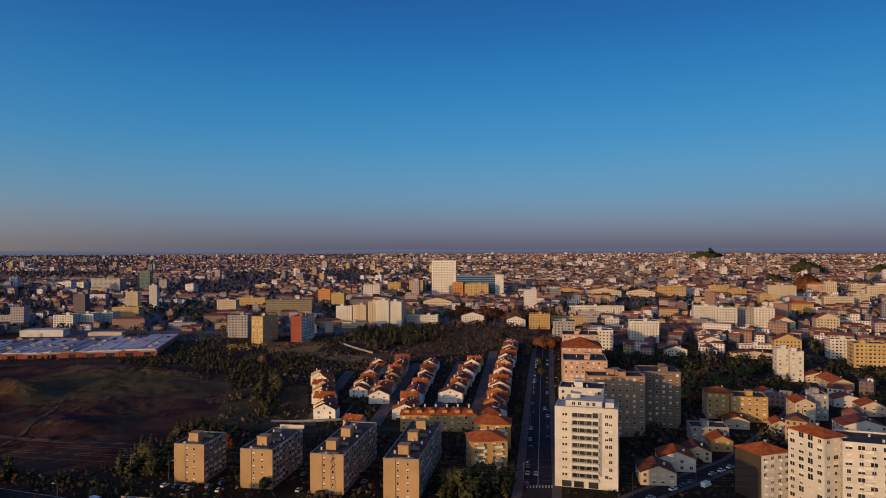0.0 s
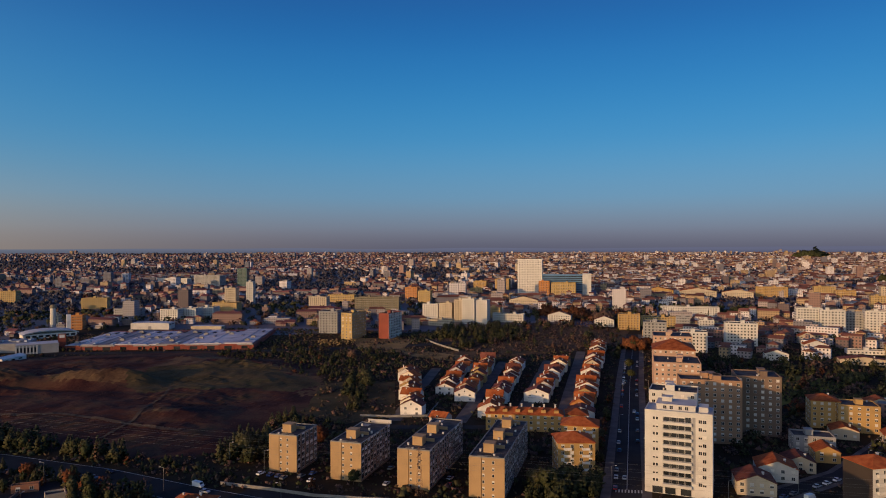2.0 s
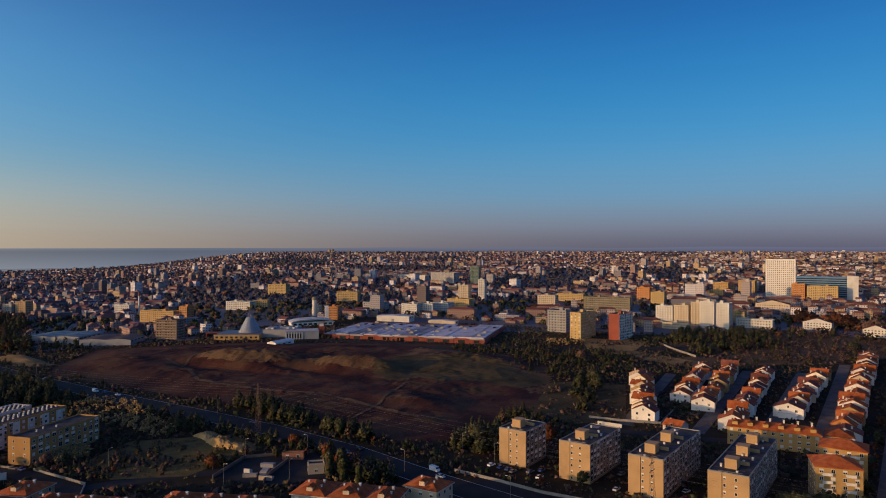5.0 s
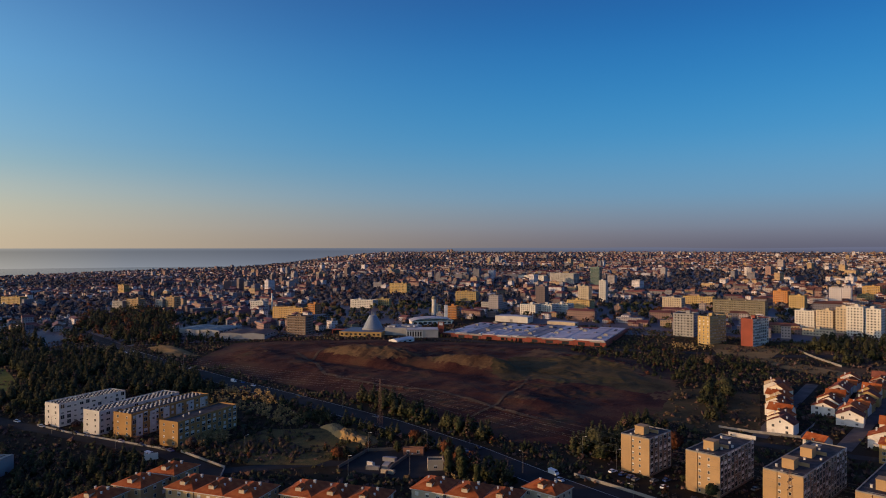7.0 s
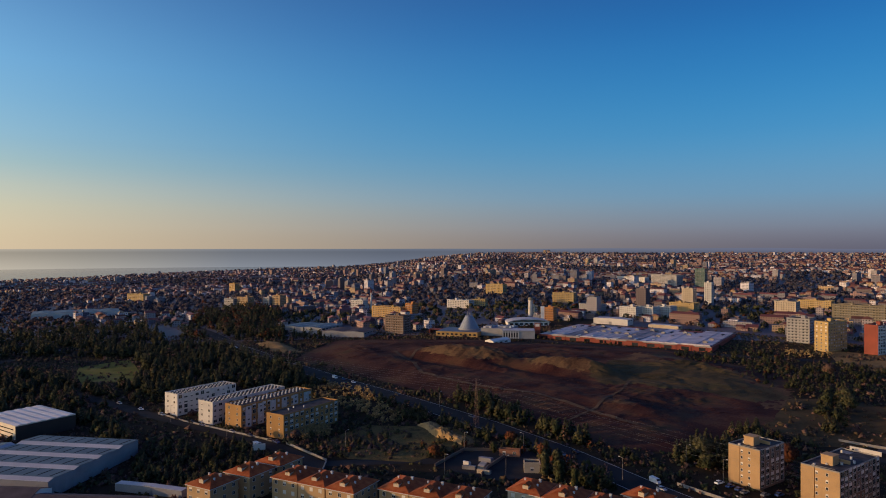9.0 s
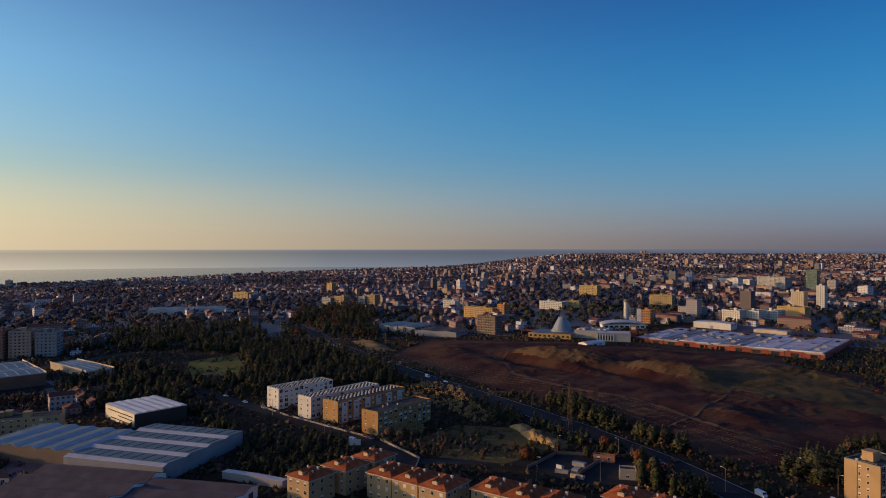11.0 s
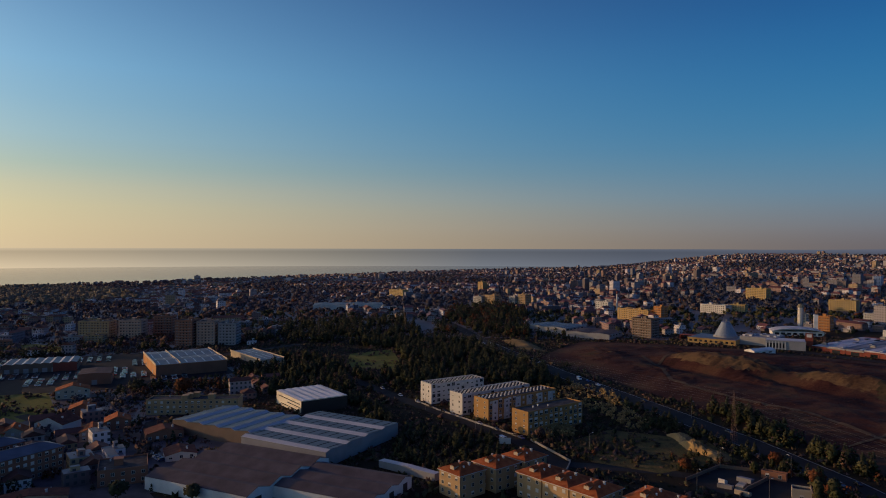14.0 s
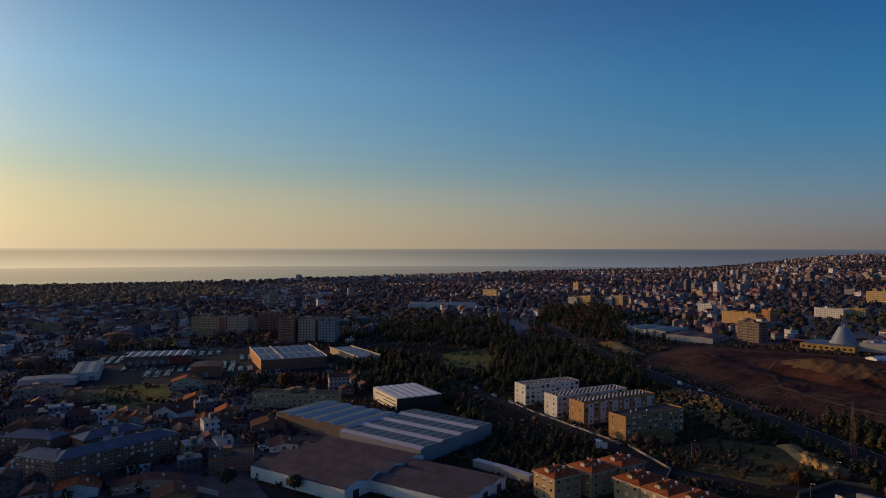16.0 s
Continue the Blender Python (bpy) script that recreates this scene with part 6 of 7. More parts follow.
# ---- trees ----
def clumps(q, n, rx, rz, cz, size, shell=0.55):
    """Small leafy lumps scattered through a crown: (place, radius)."""
    out = []
    for _ in range(n):
        u, t = q.uniform(-1, 1), q.uniform(0, 2 * math.pi)
        k = shell + (1 - shell) * q.random()
        s = math.sqrt(1 - u * u)
        wob = 1 + 0.25 * math.sin(3 * t + cz)
        out.append((rx * k * s * math.cos(t) * wob, rx * k * s * math.sin(t) * wob, cz + rz * k * u, size * q.uniform(0.6, 1.35)))
    return out


TET_V = np.array([(1, 1, 1), (-1, -1, 1), (-1, 1, -1), (1, -1, -1)], float) * 0.8
TET_F = np.array([(0, 2, 1), (0, 1, 3), (0, 3, 2), (1, 2, 3)])


def lump_mesh(name, lumps, mats, slots=None, seed=1, hearts=None):
    """Jagged leaf clusters joined into one mesh."""
    rng = np.random.default_rng(seed)
    L = np.array(lumps, float)
    n = len(L)
    q = rng.normal(size=(n, 4))
    q /= np.linalg.norm(q, axis=1, keepdims=True)
    w, x, y, z = q.T
    rot = np.stack([1 - 2 * (y * y + z * z), 2 * (x * y - z * w), 2 * (x * z + y * w), 2 * (x * y + z * w), 1 - 2 * (x * x + z * z), 2 * (y * z - x * w),
                    2 * (x * z - y * w), 2 * (y * z + x * w), 1 - 2 * (x * x + y * y)], -1).reshape(n, 3, 3)
    v = np.einsum("nij,kj->nki", rot, TET_V) * (L[:, 3, None, None] * rng.uniform(0.6, 1.5, (n, 4, 1))) + L[:, None, :3]
    f = (TET_F[None] + 4 * np.arange(n)[:, None, None]).reshape(-1, 3)
    me = bpy.data.meshes.new(name)
    me.vertices.add(4 * n)
    me.vertices.foreach_set("co", v.reshape(-1))
    me.loops.add(f.size)
    me.loops.foreach_set("vertex_index", f.reshape(-1).astype(np.int32))
    me.polygons.add(len(f))
    me.polygons.foreach_set("loop_start", np.arange(0, f.size, 3, dtype=np.int32))
    for m in mats:
        me.materials.append(m)
    if slots is not None:
        me.polygons.foreach_set("material_index", np.repeat(np.array(slots, np.int32), 4))
    me.update(calc_edges=True)
    me.validate()
    if hearts is not None:
        # leaves shade as part of their crown: outward from its heart, a little by their own cluster
        H = np.repeat(np.array(hearts, float), 4, axis=0)
        own = v.reshape(-1, 3) - np.repeat(L[:, :3], 4, axis=0)
        out = v.reshape(-1, 3) - H[:, :3]
        own /= np.linalg.norm(own, axis=1, keepdims=True) + 1e-6
        out /= np.linalg.norm(out, axis=1, keepdims=True) + 1e-6
        both = out + 0.45 * own
        both /= np.linalg.norm(both, axis=1, keepdims=True) + 1e-6
        me.polygons.foreach_set("use_smooth", np.ones(len(f), bool))
        me.normals_split_custom_set_from_vertices(both.tolist())
    return me


def scatter(poly, gap, q):
    xs, ys = [p[0] for p in poly], [p[1] for p in poly]
    n = int((max(xs) - min(xs)) * (max(ys) - min(ys)) / gap ** 2)
    for _ in range(n):
        x, y = q.uniform(min(xs), max(xs)), q.uniform(min(ys), max(ys))
        if inside(x, y, poly):
            yield x, y


PAMPAS_BANK = [(-409, 279), (-413, 300), (-371, 300), (-345, 284), (-290, 262), (-294, 250), (-372, 258)]


def wood(name, poly, gap, height, mix, label, seed, spread=0.32, per=52, far=False):
    """A stand of trees too many to count; mix: share of pine, green, russet, bare."""
    q = random.Random(seed)
    lumps, slots, hearts = [], [], []
    for x, y in scatter(poly, gap * (1 if far else 0.72), q):
        if noise.noise((x * 0.035, y * 0.035, seed * 1.7)) < -0.38 or not off_road(x, y) or inside(x, y, PAMPAS_BANK):
            continue
        h = height * q.uniform(0.5, 1.2)
        rx = h * spread * q.uniform(0.75, 1.15)
        kind = q.choices(range(4), mix)[0]
        z = terrain(x, y)
        n = per if kind != 3 else per // 2
        if kind == 0 and not far:
            # conifers taper to a point
            for _ in range(n):
                u, t = q.random() ** 1.3, q.uniform(0, 2 * math.pi)
                k = rx * (1.12 - u) * math.sqrt(q.uniform(0.15, 1))
                lumps.append((x + k * math.cos(t), y + k * math.sin(t), z + h * (0.12 + 0.86 * u), h * 0.062 * (1.25 - 0.6 * u)))
        else:
            lumps += [(x + lx, y + ly, z + lz, ls) for lx, ly, lz, ls in clumps(q, n, rx, h * 0.42, h * 0.52, h * (0.062 if kind != 3 else 0.04) * (3 if far else 1))]
        slots += [kind] * n
        hearts += [(x, y, z + h * 0.4)] * n
    if lumps:
        tagged(new(name, lump_mesh(name, lumps, [HAZED_RIDGE] * 4 if far else [PINE, LEAF, RUSSET, TWIG], slots, seed, hearts)), label, "trees", kind="stuff")


wood("woodland", [(-343, 132), (-312, 176), (-290, 170), (-262, 150), (-268, 122), (-300, 112)], 5.0, 5.5, (6, 3, 0, 1), "dense dark pines between workshops and flats", 1)
wood("woodland", [(-500, 175), (-430, 190), (-425, 240), (-405, 285), (-517, 318), (-650, 335), (-690, 250), (-677, 195), (-630, 240), (-520, 208)], 7.5, 10, (8, 3, 0, 1), "dark pine wood west of the bypass", 2)
wood("woodland", [(-754, 92), (-690, 190), (-700, 300), (-893, 350), (-898, 204), (-843, 61)], 10, 11, (8, 2, 0, 1), "pine wood beyond the clearing", 3, per=34)
wood("woodland", WOODS[0], 10, 12, (7, 2, 1, 2), "dark grove by the bypass junction", 4, per=34)
wood("woodland", [(-282, 582), (-215, 650), (-127, 619), (-104, 566), (-141, 490), (-225, 520)], 9, 5.5, (6, 4, 0.2, 2), "thicket of dark shrubs in the valley beside the heath", 5)
wood("woodland", [(-136, 488), (-119, 496), (-98, 404), (-112, 397)], 8, 8, (6, 4, 0, 1), "clump of dark trees in the hollow", 36)
wood("woodland", [(-432, 574), (-260, 609), (-258, 597), (-433, 562)], 5.5, 6.5, (2, 2, 2.5, 6), "small trees before the shopping centre", 37)
wood("woodland", [(-105, 690), (-94, 782), (-30, 800), (0, 720), (-60, 640)], 8, 9, (8, 3, 0, 1), "round-headed pines in the park", 6)
wood("woodland", [(-30, 800), (11, 859), (114, 790), (90, 660), (20, 640), (-41, 600)], 13, 8, (0.7, 0.8, 0.25, 9), "bare brown park trees", 7)
wood("woodland", [(20, 860), (150, 830), (240, 900), (200, 980), (40, 960)], 17, 11, (3, 3, 1.5, 5), "autumn trees round villas", 8, per=34)
wood("woodland", [(36, 300), (60, 420), (88, 620), (98, 690), (88, 690), (70, 560), (48, 430), (30, 320)], 6, 7, (3, 6, 1, 1), "trees along the avenue", 9)
wood("woodland", WOODS[2], 15, 7, (5, 4, 0.2, 1), "garden trees on the shaded slope", 10)
wood("woodland", [(-420, 296), (-330, 286), (-262, 276), (-262, 258), (-310, 250), (-410, 270)], 7, 6, (4, 5, 0, 2), "shrubs and young trees beside the bypass", 13)
wood("woodland", [(-310, 318), (-262, 306), (-180, 290), (-182, 300), (-260, 322), (-305, 335)], 6.5, 9, (6, 3, 0.2, 1), "pines between the bypass and the heath", 14)
wood("woodland", [(-210, 262), (-180, 252), (-150, 240), (-140, 246), (-180, 268), (-205, 278)], 5.5, 8, (5, 3, 0.5, 2), "mixed trees above the walled yard", 15)
wood("woodland", [(-150, 268), (-60, 262), (0, 252), (0, 244), (-60, 244), (-140, 252)], 7, 5, (4, 4, 0, 3), "shrubs on the bypass bank", 16)
wood("woodland", [(-150, 300), (-122, 296), (-118, 330), (-150, 340)], 6, 8, (7, 3, 0, 0), "dark trees beside the end apartment block", 17)
wood("woodland", [(-2, 268), (34, 268), (36, 292), (10, 296), (0, 290)], 6, 8, (3, 6, 0, 0), "leafy trees before the hipped houses", 18)
wood("woodland", [(-255, 190), (-300, 196), (-310, 244), (-295, 255), (-268, 250), (-262, 205)], 9, 4, (2, 4, 0, 5), "shrubs on the slope by the flats", 19)
wood("woodland", [(-420, -30), (-380, -60), (-330, -110), (-260, -60), (-300, 20), (-420, 20)], 15, 6, (4, 4, 1, 3), "garden trees in the old town", 20)
wood("woodland", [(-560, -150), (-700, -160), (-800, 0), (-720, 40), (-700, -120)], 14, 9, (5, 3, 1, 3), "trees along the warehouse road", 21, per=34)
wood("woodland", WOODS[3], 15, 9, (8, 2, 0, 1), "wooded ridge before the sea, paled by painted haze", 22, 0.8, 22, True)


wood("woodland", [(-420, 300), (-262, 284), (-190, 268), (-215, 250), (-262, 272), (-310, 248), (-300, 262), (-400, 262)], 6.5, 6, (5, 4, 0, 2), "thicket along the near side of the bypass", 23)
wood("woodland", [(-345, 316), (-262, 306), (-140, 270), (-60, 252), (-60, 262), (-130, 285), (-250, 325), (-345, 330)], 8, 4.5, (4, 4, 0.2, 4), "scrub on the heath's lower edge", 24)
wood("woodland", [(-300, 185), (-262, 190), (-235, 215), (-225, 250), (-240, 262), (-262, 215), (-290, 200)], 9, 3.5, (3, 4, 1, 4), "low bushes above the street", 25)
wood("woodland", [(-140, 340), (-110, 340), (-108, 365), (-130, 385), (-146, 380)], 7.5, 7, (6, 4, 0, 1), "dark bushes behind the end apartment block", 26)
wood("woodland", [(-620, 350), (-500, 335), (-400, 320), (-400, 326), (-500, 345), (-610, 370)], 10, 4, (5, 4, 0, 3), "hedge along the bypass", 27)
wood("woodland", [(-640, 380), (-600, 430), (-640, 470), (-760, 440), (-740, 390)], 12, 7, (6, 3, 0, 2), "bushes by the junction", 28)
wood("woodland", [(10, 262), (34, 262), (36, 285), (14, 296), (2, 282)], 5, 9, (2, 7, 0, 0), "full green trees before the hipped houses", 29)

wood("woodland", [(-445, 128), (-405, 138), (-348, 132), (-352, 120), (-400, 128), (-450, 120)], 6, 8, (7, 3, 0, 1), "dark trees behind the white hall", 32)
wood("woodland", [(-560, 72), (-462, 82), (-452, 140), (-500, 165), (-600, 155), (-640, 125), (-586, 118)], 7.5, 9, (6, 3, 0, 2), "trees between depot and clearing", 33)
wood("woodland", [(-530, 140), (-440, 150), (-430, 185), (-500, 172), (-545, 158)], 8, 8, (6, 3, 0, 2), "trees before the pine wood", 34)
wood("woodland", [(-520, 60), (-492, 70), (-490, 20), (-500, -20), (-530, 0)], 8, 7, (4, 3, 1, 3), "trees behind the long tan flats", 35)


def far_trees():
    q = random.Random(5)
    lumps, slots, hearts = [], [], []
    for x, y, r in TREES_FAR:
        z, h = terrain(x, y), q.uniform(4, 9)
        # the coast side gets mostly paler bare trees, lightened for haze there
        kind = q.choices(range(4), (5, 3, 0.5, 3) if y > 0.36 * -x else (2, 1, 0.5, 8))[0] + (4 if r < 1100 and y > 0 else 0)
        n = 34 if r < 700 else 22 if r < 1000 else 11 if r < 2000 else 5
        for _ in range(n):
            s = h * (0.1 if r < 700 else 0.14 if r < 1000 else 0.23 if r < 2000 else 0.36)
            t, k = q.uniform(0, 6.283), math.sqrt(q.random()) * (1.0 if r < 1000 else 1.3)
            lumps.append((x + k * math.cos(t) * h * 0.7, y + k * math.sin(t) * h * 0.7, z + h * q.uniform(0.1, 0.95 - 0.3 * k), s))
        slots += [kind] * n
        hearts += [(x, y, z + h * 0.2)] * n
    tagged(new("town_trees", lump_mesh("town_trees", lumps, [HAZED_LEAF, HAZED_LEAF, RUSSET, HAZED_TWIG, PINE, LEAF, RUSSET, TWIG], slots, 6, hearts)), "trees and gardens scattered through the town", "trees", kind="stuff")


far_trees()


def grove(x, y, w, d, h, mat, label, seed, n=260):
    """A wooded knoll: crowns heaped over a low rise."""
    q = random.Random(seed)
    lumps = []
    for _ in range(n):
        t, k = q.uniform(0, 6.283), math.sqrt(q.random())
        u, v = k * math.cos(t), k * math.sin(t)
        top = h * (1 - k * k) ** 0.5 * (0.75 + 0.5 * noise.noise((u * 2.5 + seed, v * 2.5, 0.5)))
        lumps.append((x + u * w / 2, y + v * d / 2, terrain(x, y) + top * q.uniform(0.55, 1.0), h * q.uniform(0.07, 0.15)))
    tagged(new("grove", lump_mesh("grove", lumps, [mat], None, seed, [(x, y, terrain(x, y) - h * 0.2)] * n)), label, "trees", kind="stuff")


grove(1382, 3525, 185, 90, 46, LEAF, "dark wooded knoll among distant houses", 81, 500)
grove(1084, 2011, 95, 60, 40, LEAF, "dark wooded hillock above the eastern town", 82, 420)
grove(782, 1590, 44, 30, 24, LEAF, "dark green crowns above rooftops", 83)
grove(728, 1347, 52, 34, 36, RUSSET, "tall russet autumn trees above rooftops", 84, 420)
grove(1250, 1900, 110, 60, 30, LEAF, "dark trees beyond the eastern hill", 85, 300)
for i, (x, y, w, h, m) in enumerate(((60, 900, 46, 17, RUSSET), (95, 880, 40, 14, TWIG), (28, 930, 40, 15, RUSSET), (130, 850, 34, 15, LEAF), (100, 660, 26, 14, RUSSET), (118, 915, 34, 12, RUSSET), (175, 880, 40, 12, LEAF), (300, 970, 70, 13, LEAF), (245, 985, 60, 12, PINE), (355, 990, 50, 12, TWIG))):
    grove(x, y, w, w * 0.7, h, m, {RUSSET.name: "russet autumn trees round villas", TWIG.name: "bare brown trees round villas"}.get(m.name, "dark green trees beside villas"), 90 + i, 300)


def embankment(x, y, L, W, h, turn, mat=None, label="sunlit grassy bank beside the bypass"):
    """A grassy road bank with a rounded top."""
    g, a = Geo(), radians(turn)
    at = lambda i, j: (x + math.cos(a) * (i / 16 - 0.5) * L - math.sin(a) * (j / 8 - 0.5) * W, y + math.sin(a) * (i / 16 - 0.5) * L + math.cos(a) * (j / 8 - 0.5) * W,
                       terrain(x, y) - 0.1 + h * math.sin(math.pi * i / 16) ** 0.6 * math.sin(math.pi * j / 8) + 0.5 * noise.noise((i * 0.7, j * 0.7, 3)) * (0 < i < 16 and 0 < j < 8))
    for i in range(16):
        for j in range(8):
            g.face([at(i, j), at(i + 1, j), at(i + 1, j + 1), at(i, j + 1)])
    tagged(new("embankment", g.mesh("embankment", mat or DRY)), label, "bank", kind="structure")


embankment(-600, 368, 88, 26, 3.6, -16)
wood("woodland", [(-262, 265), (-258, 267), (-219, 221), (-222, 216), (-226, 213), (-230, 217)], 3.2, 3.4, (5, 4, 1, 0), "dark hedge along the yard wall", 38, 0.5, 26)

def plumes(name, poly, gap, label, seed):
    q = random.Random(seed)
    lumps = []
    for x, y in scatter(poly, gap, q):
        h = q.uniform(1.8, 3.8)
        for _ in range(7):
            lumps.append((x + q.uniform(-1, 1), y + q.uniform(-1, 1), terrain(x, y) + h * q.uniform(0.3, 1), 0.5))
    tagged(new(name, lump_mesh(name, lumps, [PAMPAS], None, seed)), label, "pampas grass", kind="stuff")


plumes("pampas_grass", PAMPAS_BANK, 4.2, "pale pampas plumes above the slabs", 1)
plumes("pampas_grass", [(-165, 240), (-110, 232), (-60, 226), (-60, 220), (-120, 224), (-170, 230)], 5, "pale pampas plumes by the bypass", 2)
plumes("pampas_grass", [(-315, 206), (-312, 222), (-294, 214), (-298, 197)], 2.0, "pale pampas plumes beside the rust slab", 3)
plumes("pampas_grass", [(-205, 640), (-170, 650), (-175, 680), (-215, 670)], 5, "pale reeds below the apartment blocks", 4)

# ---- single trees ----


def tree(x, y, h, mat, label, seed, spread=0.42, lumps=320, name="tree", size=0.13, narrow=False):
    q = random.Random(seed)
    b = base(name, x, y, q.uniform(0, 360))
    g = Geo().rod((0, 0, -0.5), (0.1, 0.05, h * 0.45), h * 0.03, 7, 0, h * 0.02)
    for k in range(5):
        t = k * 1.256 + q.uniform(-0.3, 0.3)
        g.rod((0.1, 0.05, h * (0.28 + 0.04 * k)), (math.cos(t) * h * spread * 0.6, math.sin(t) * h * spread * 0.6, h * (0.5 + 0.07 * k)), h * 0.012, 5, 0, h * 0.005)
    part("trunk", g, BARK, b)
    if narrow:
        pts = [(q.gauss(0, 1) * h * 0.06, q.gauss(0, 1) * h * 0.06, h * (0.15 + 0.8 * q.random()), h * 0.05) for _ in range(lumps)]
    else:
        pts = clumps(q, lumps, h * spread, h * 0.36, h * 0.62, h * spread * size, 0.5)
    part("crown", lump_mesh("crown", pts, [mat], None, seed, [(0, 0, p[2]) if narrow else (0, 0, h * 0.5) for p in pts]), None, b)
    return tagged(b, label, "tree")


STREET_TREES = [(8, 276, 11, LEAF, 0), (16, 284, 10, LEAF, 0), (2, 284, 8, PINE, 0), (24, 280, 8, LEAF, 0), (-74, 279, 6, LEAF, 0), (-136, 312, 11, PINE, 0), (-128, 322, 9, PINE, 0), (-105, 330, 10, RUSSET, 0), (-229, 226, 6, RUSSET, 0), (-216, 268, 7, RUSSET, 0), (-192, 262, 7, RUSSET, 0), (-178, 252, 7, RUSSET, 0)]
SLOPE_TREES = [(-175, 240, 11, PINE, 1), (-171, 243, 12, PINE, 1), (-166, 238, 10, LEAF, 1), (-157, 236, 9, LEAF, 1), (-246, 122, 9, PINE, 1), (-244, 126, 8, PINE, 1), (-276, 171, 6, PINE, 0), (-300, 195, 6, TWIG, 0), (-318, 184, 5, TWIG, 0), (-489, 32, 12, RUSSET, 0), (-295, -5, 8, PINE, 0), (-282, 22, 7, PINE, 0)]
PARK_TREES = [(104, 640, 12, RUSSET, 0), (112, 660, 11, RUSSET, 0), (98, 655, 9, LEAF, 0), (80, 560, 8, LEAF, 0), (76, 520, 7, LEAF, 0), (230, 510, 10, PINE, 0), (222, 505, 9, PINE, 0), (-150, 565, 10, TWIG, 0), (-118, 480, 11, PINE, 0), (-112, 462, 10, PINE, 0)]
SPECIES = {PINE.name: "dark green conifer", LEAF.name: "leafy green tree", RUSSET.name: "russet autumn tree", TWIG.name: "bare brown winter tree"}
for i, (x, y, h, m, thin) in enumerate(STREET_TREES + SLOPE_TREES + PARK_TREES):
    tree(x, y, h * 1.05, m, SPECIES[m.name] + (" with a slim crown" if thin else " with a spreading crown"), 60 + i, narrow=bool(thin), size=0.13 if m is not TWIG else 0.1)

# ---- street lamps, pylons and cables ----


def street_lamp(x, y, h, turn, label="tall grey street lamp with one arm"):
    b = base("street_lamp", x, y, turn)
    part("pole", Geo().rod((0, 0, -0.3), (0, 0, h), 0.11, 6, 0, 0.07), STEEL, b)
    part("arm", Geo().rod((0, 0, h), (1.6, 0, h + 0.25), 0.06, 5), STEEL, b)
    part("lantern", Geo().box(1.3, 2.1, -0.16, 0.16, h + 0.2, h + 0.36, 0, True), FRAME, b)
    return tagged(b, label, "street lamp", "street lamps")


lamp_a = street_lamp(34, 287, 9.5, 0)
for x, y, t in ((48.5, 376, 0), (61.5, 459, 0), (73.5, 537, 0), (56, 330, 180), (80, 470, 180), (96, 580, 180), (76.8, 274, 20), (109.5, 292.6, 200), (150, 322, 30), (182, 391.6, 200), (215, 420, 30), (-226.4, 243.9, 0), (-204, 262, 180),
                (-186.8, 227.6, 90), (-208.4, 211.6, 0), (-270, 204, 90), (-330, 172, 90), (-385, 166, 90), (-118, 290, 0), (-139, 300, 0), (-150, 262, 180), (-95, 250, 180), (-300, 300, 100), (-520, 330, 100), (-640, 350, 100)):
    c = copy_thing(lamp_a, Matrix.Translation((x, y, terrain(x, y))) @ pose(0, 0, 0, 0, 0, t))


def pylon(x, y, h, turn, label, wide=1.25, arms=True):
    """A square lattice mast."""
    b = base("pylon", x, y, turn)
    n = int(h / 2.4)
    at = lambda k: wide * (1 - 0.82 * k / n)
    for i, (sx, sy) in enumerate(((-1, -1), (1, -1), (1, 1), (-1, 1))):
        part("leg", Geo().rod((sx * at(0), sy * at(0), -0.3), (sx * at(n), sy * at(n), h), 0.055, 4, 0, 0.035), RUST_STEEL, b)
    for k in range(n):
        z0, z1 = h * k / n, h * (k + 1) / n
        g = Geo()
        c0 = [(-at(k), -at(k)), (at(k), -at(k)), (at(k), at(k)), (-at(k), at(k))]
        c1 = [(-at(k + 1), -at(k + 1)), (at(k + 1), -at(k + 1)), (at(k + 1), at(k + 1)), (-at(k + 1), at(k + 1))]
        for i in range(4):
            j = (i + 1) % 4
            g.rod((*c0[i], z0), (*c1[j], z1), 0.022, 3)
            g.rod((*c0[j], z0), (*c1[i], z1), 0.022, 3)
            g.rod((*c1[i], z1), (*c1[j], z1), 0.022, 3)
        part("bracing", g, RUST_STEEL, b)
    if arms:
        for z in (h - 0.6, h - 3.4, h - 6.2):
            part("crossarm", Geo().rod((-3.0, 0, z), (3.0, 0, z), 0.1, 4).rod((-3.0, 0, z), (0, 0, z + 1.2), 0.06, 3).rod((3.0, 0, z), (0, 0, z + 1.2), 0.06, 3), RUST_STEEL, b)
    return tagged(b, label, "pylon", "pylons")


PY = [(-760, 300, 27, 80), (-252, 281, 27, 70), (-44, 268.5, 20, 80), (190, 225, 27, 80)]
for x, y, h, t in PY:
    pylon(x, y, h, t, "reddish lattice power pylon" if x < -100 else "slim lattice power pylon before a tan wall")
pylon(-590, 378, 14, 20, "short lattice gantry mast above the road bank", 1.0, False)
pylon(-724, 185, 30, 0, "slim grey lattice radio mast", 0.7, False)
pylon(198, 372, 12, 0, "rooftop aerial mast beside old houses", 0.5, False)
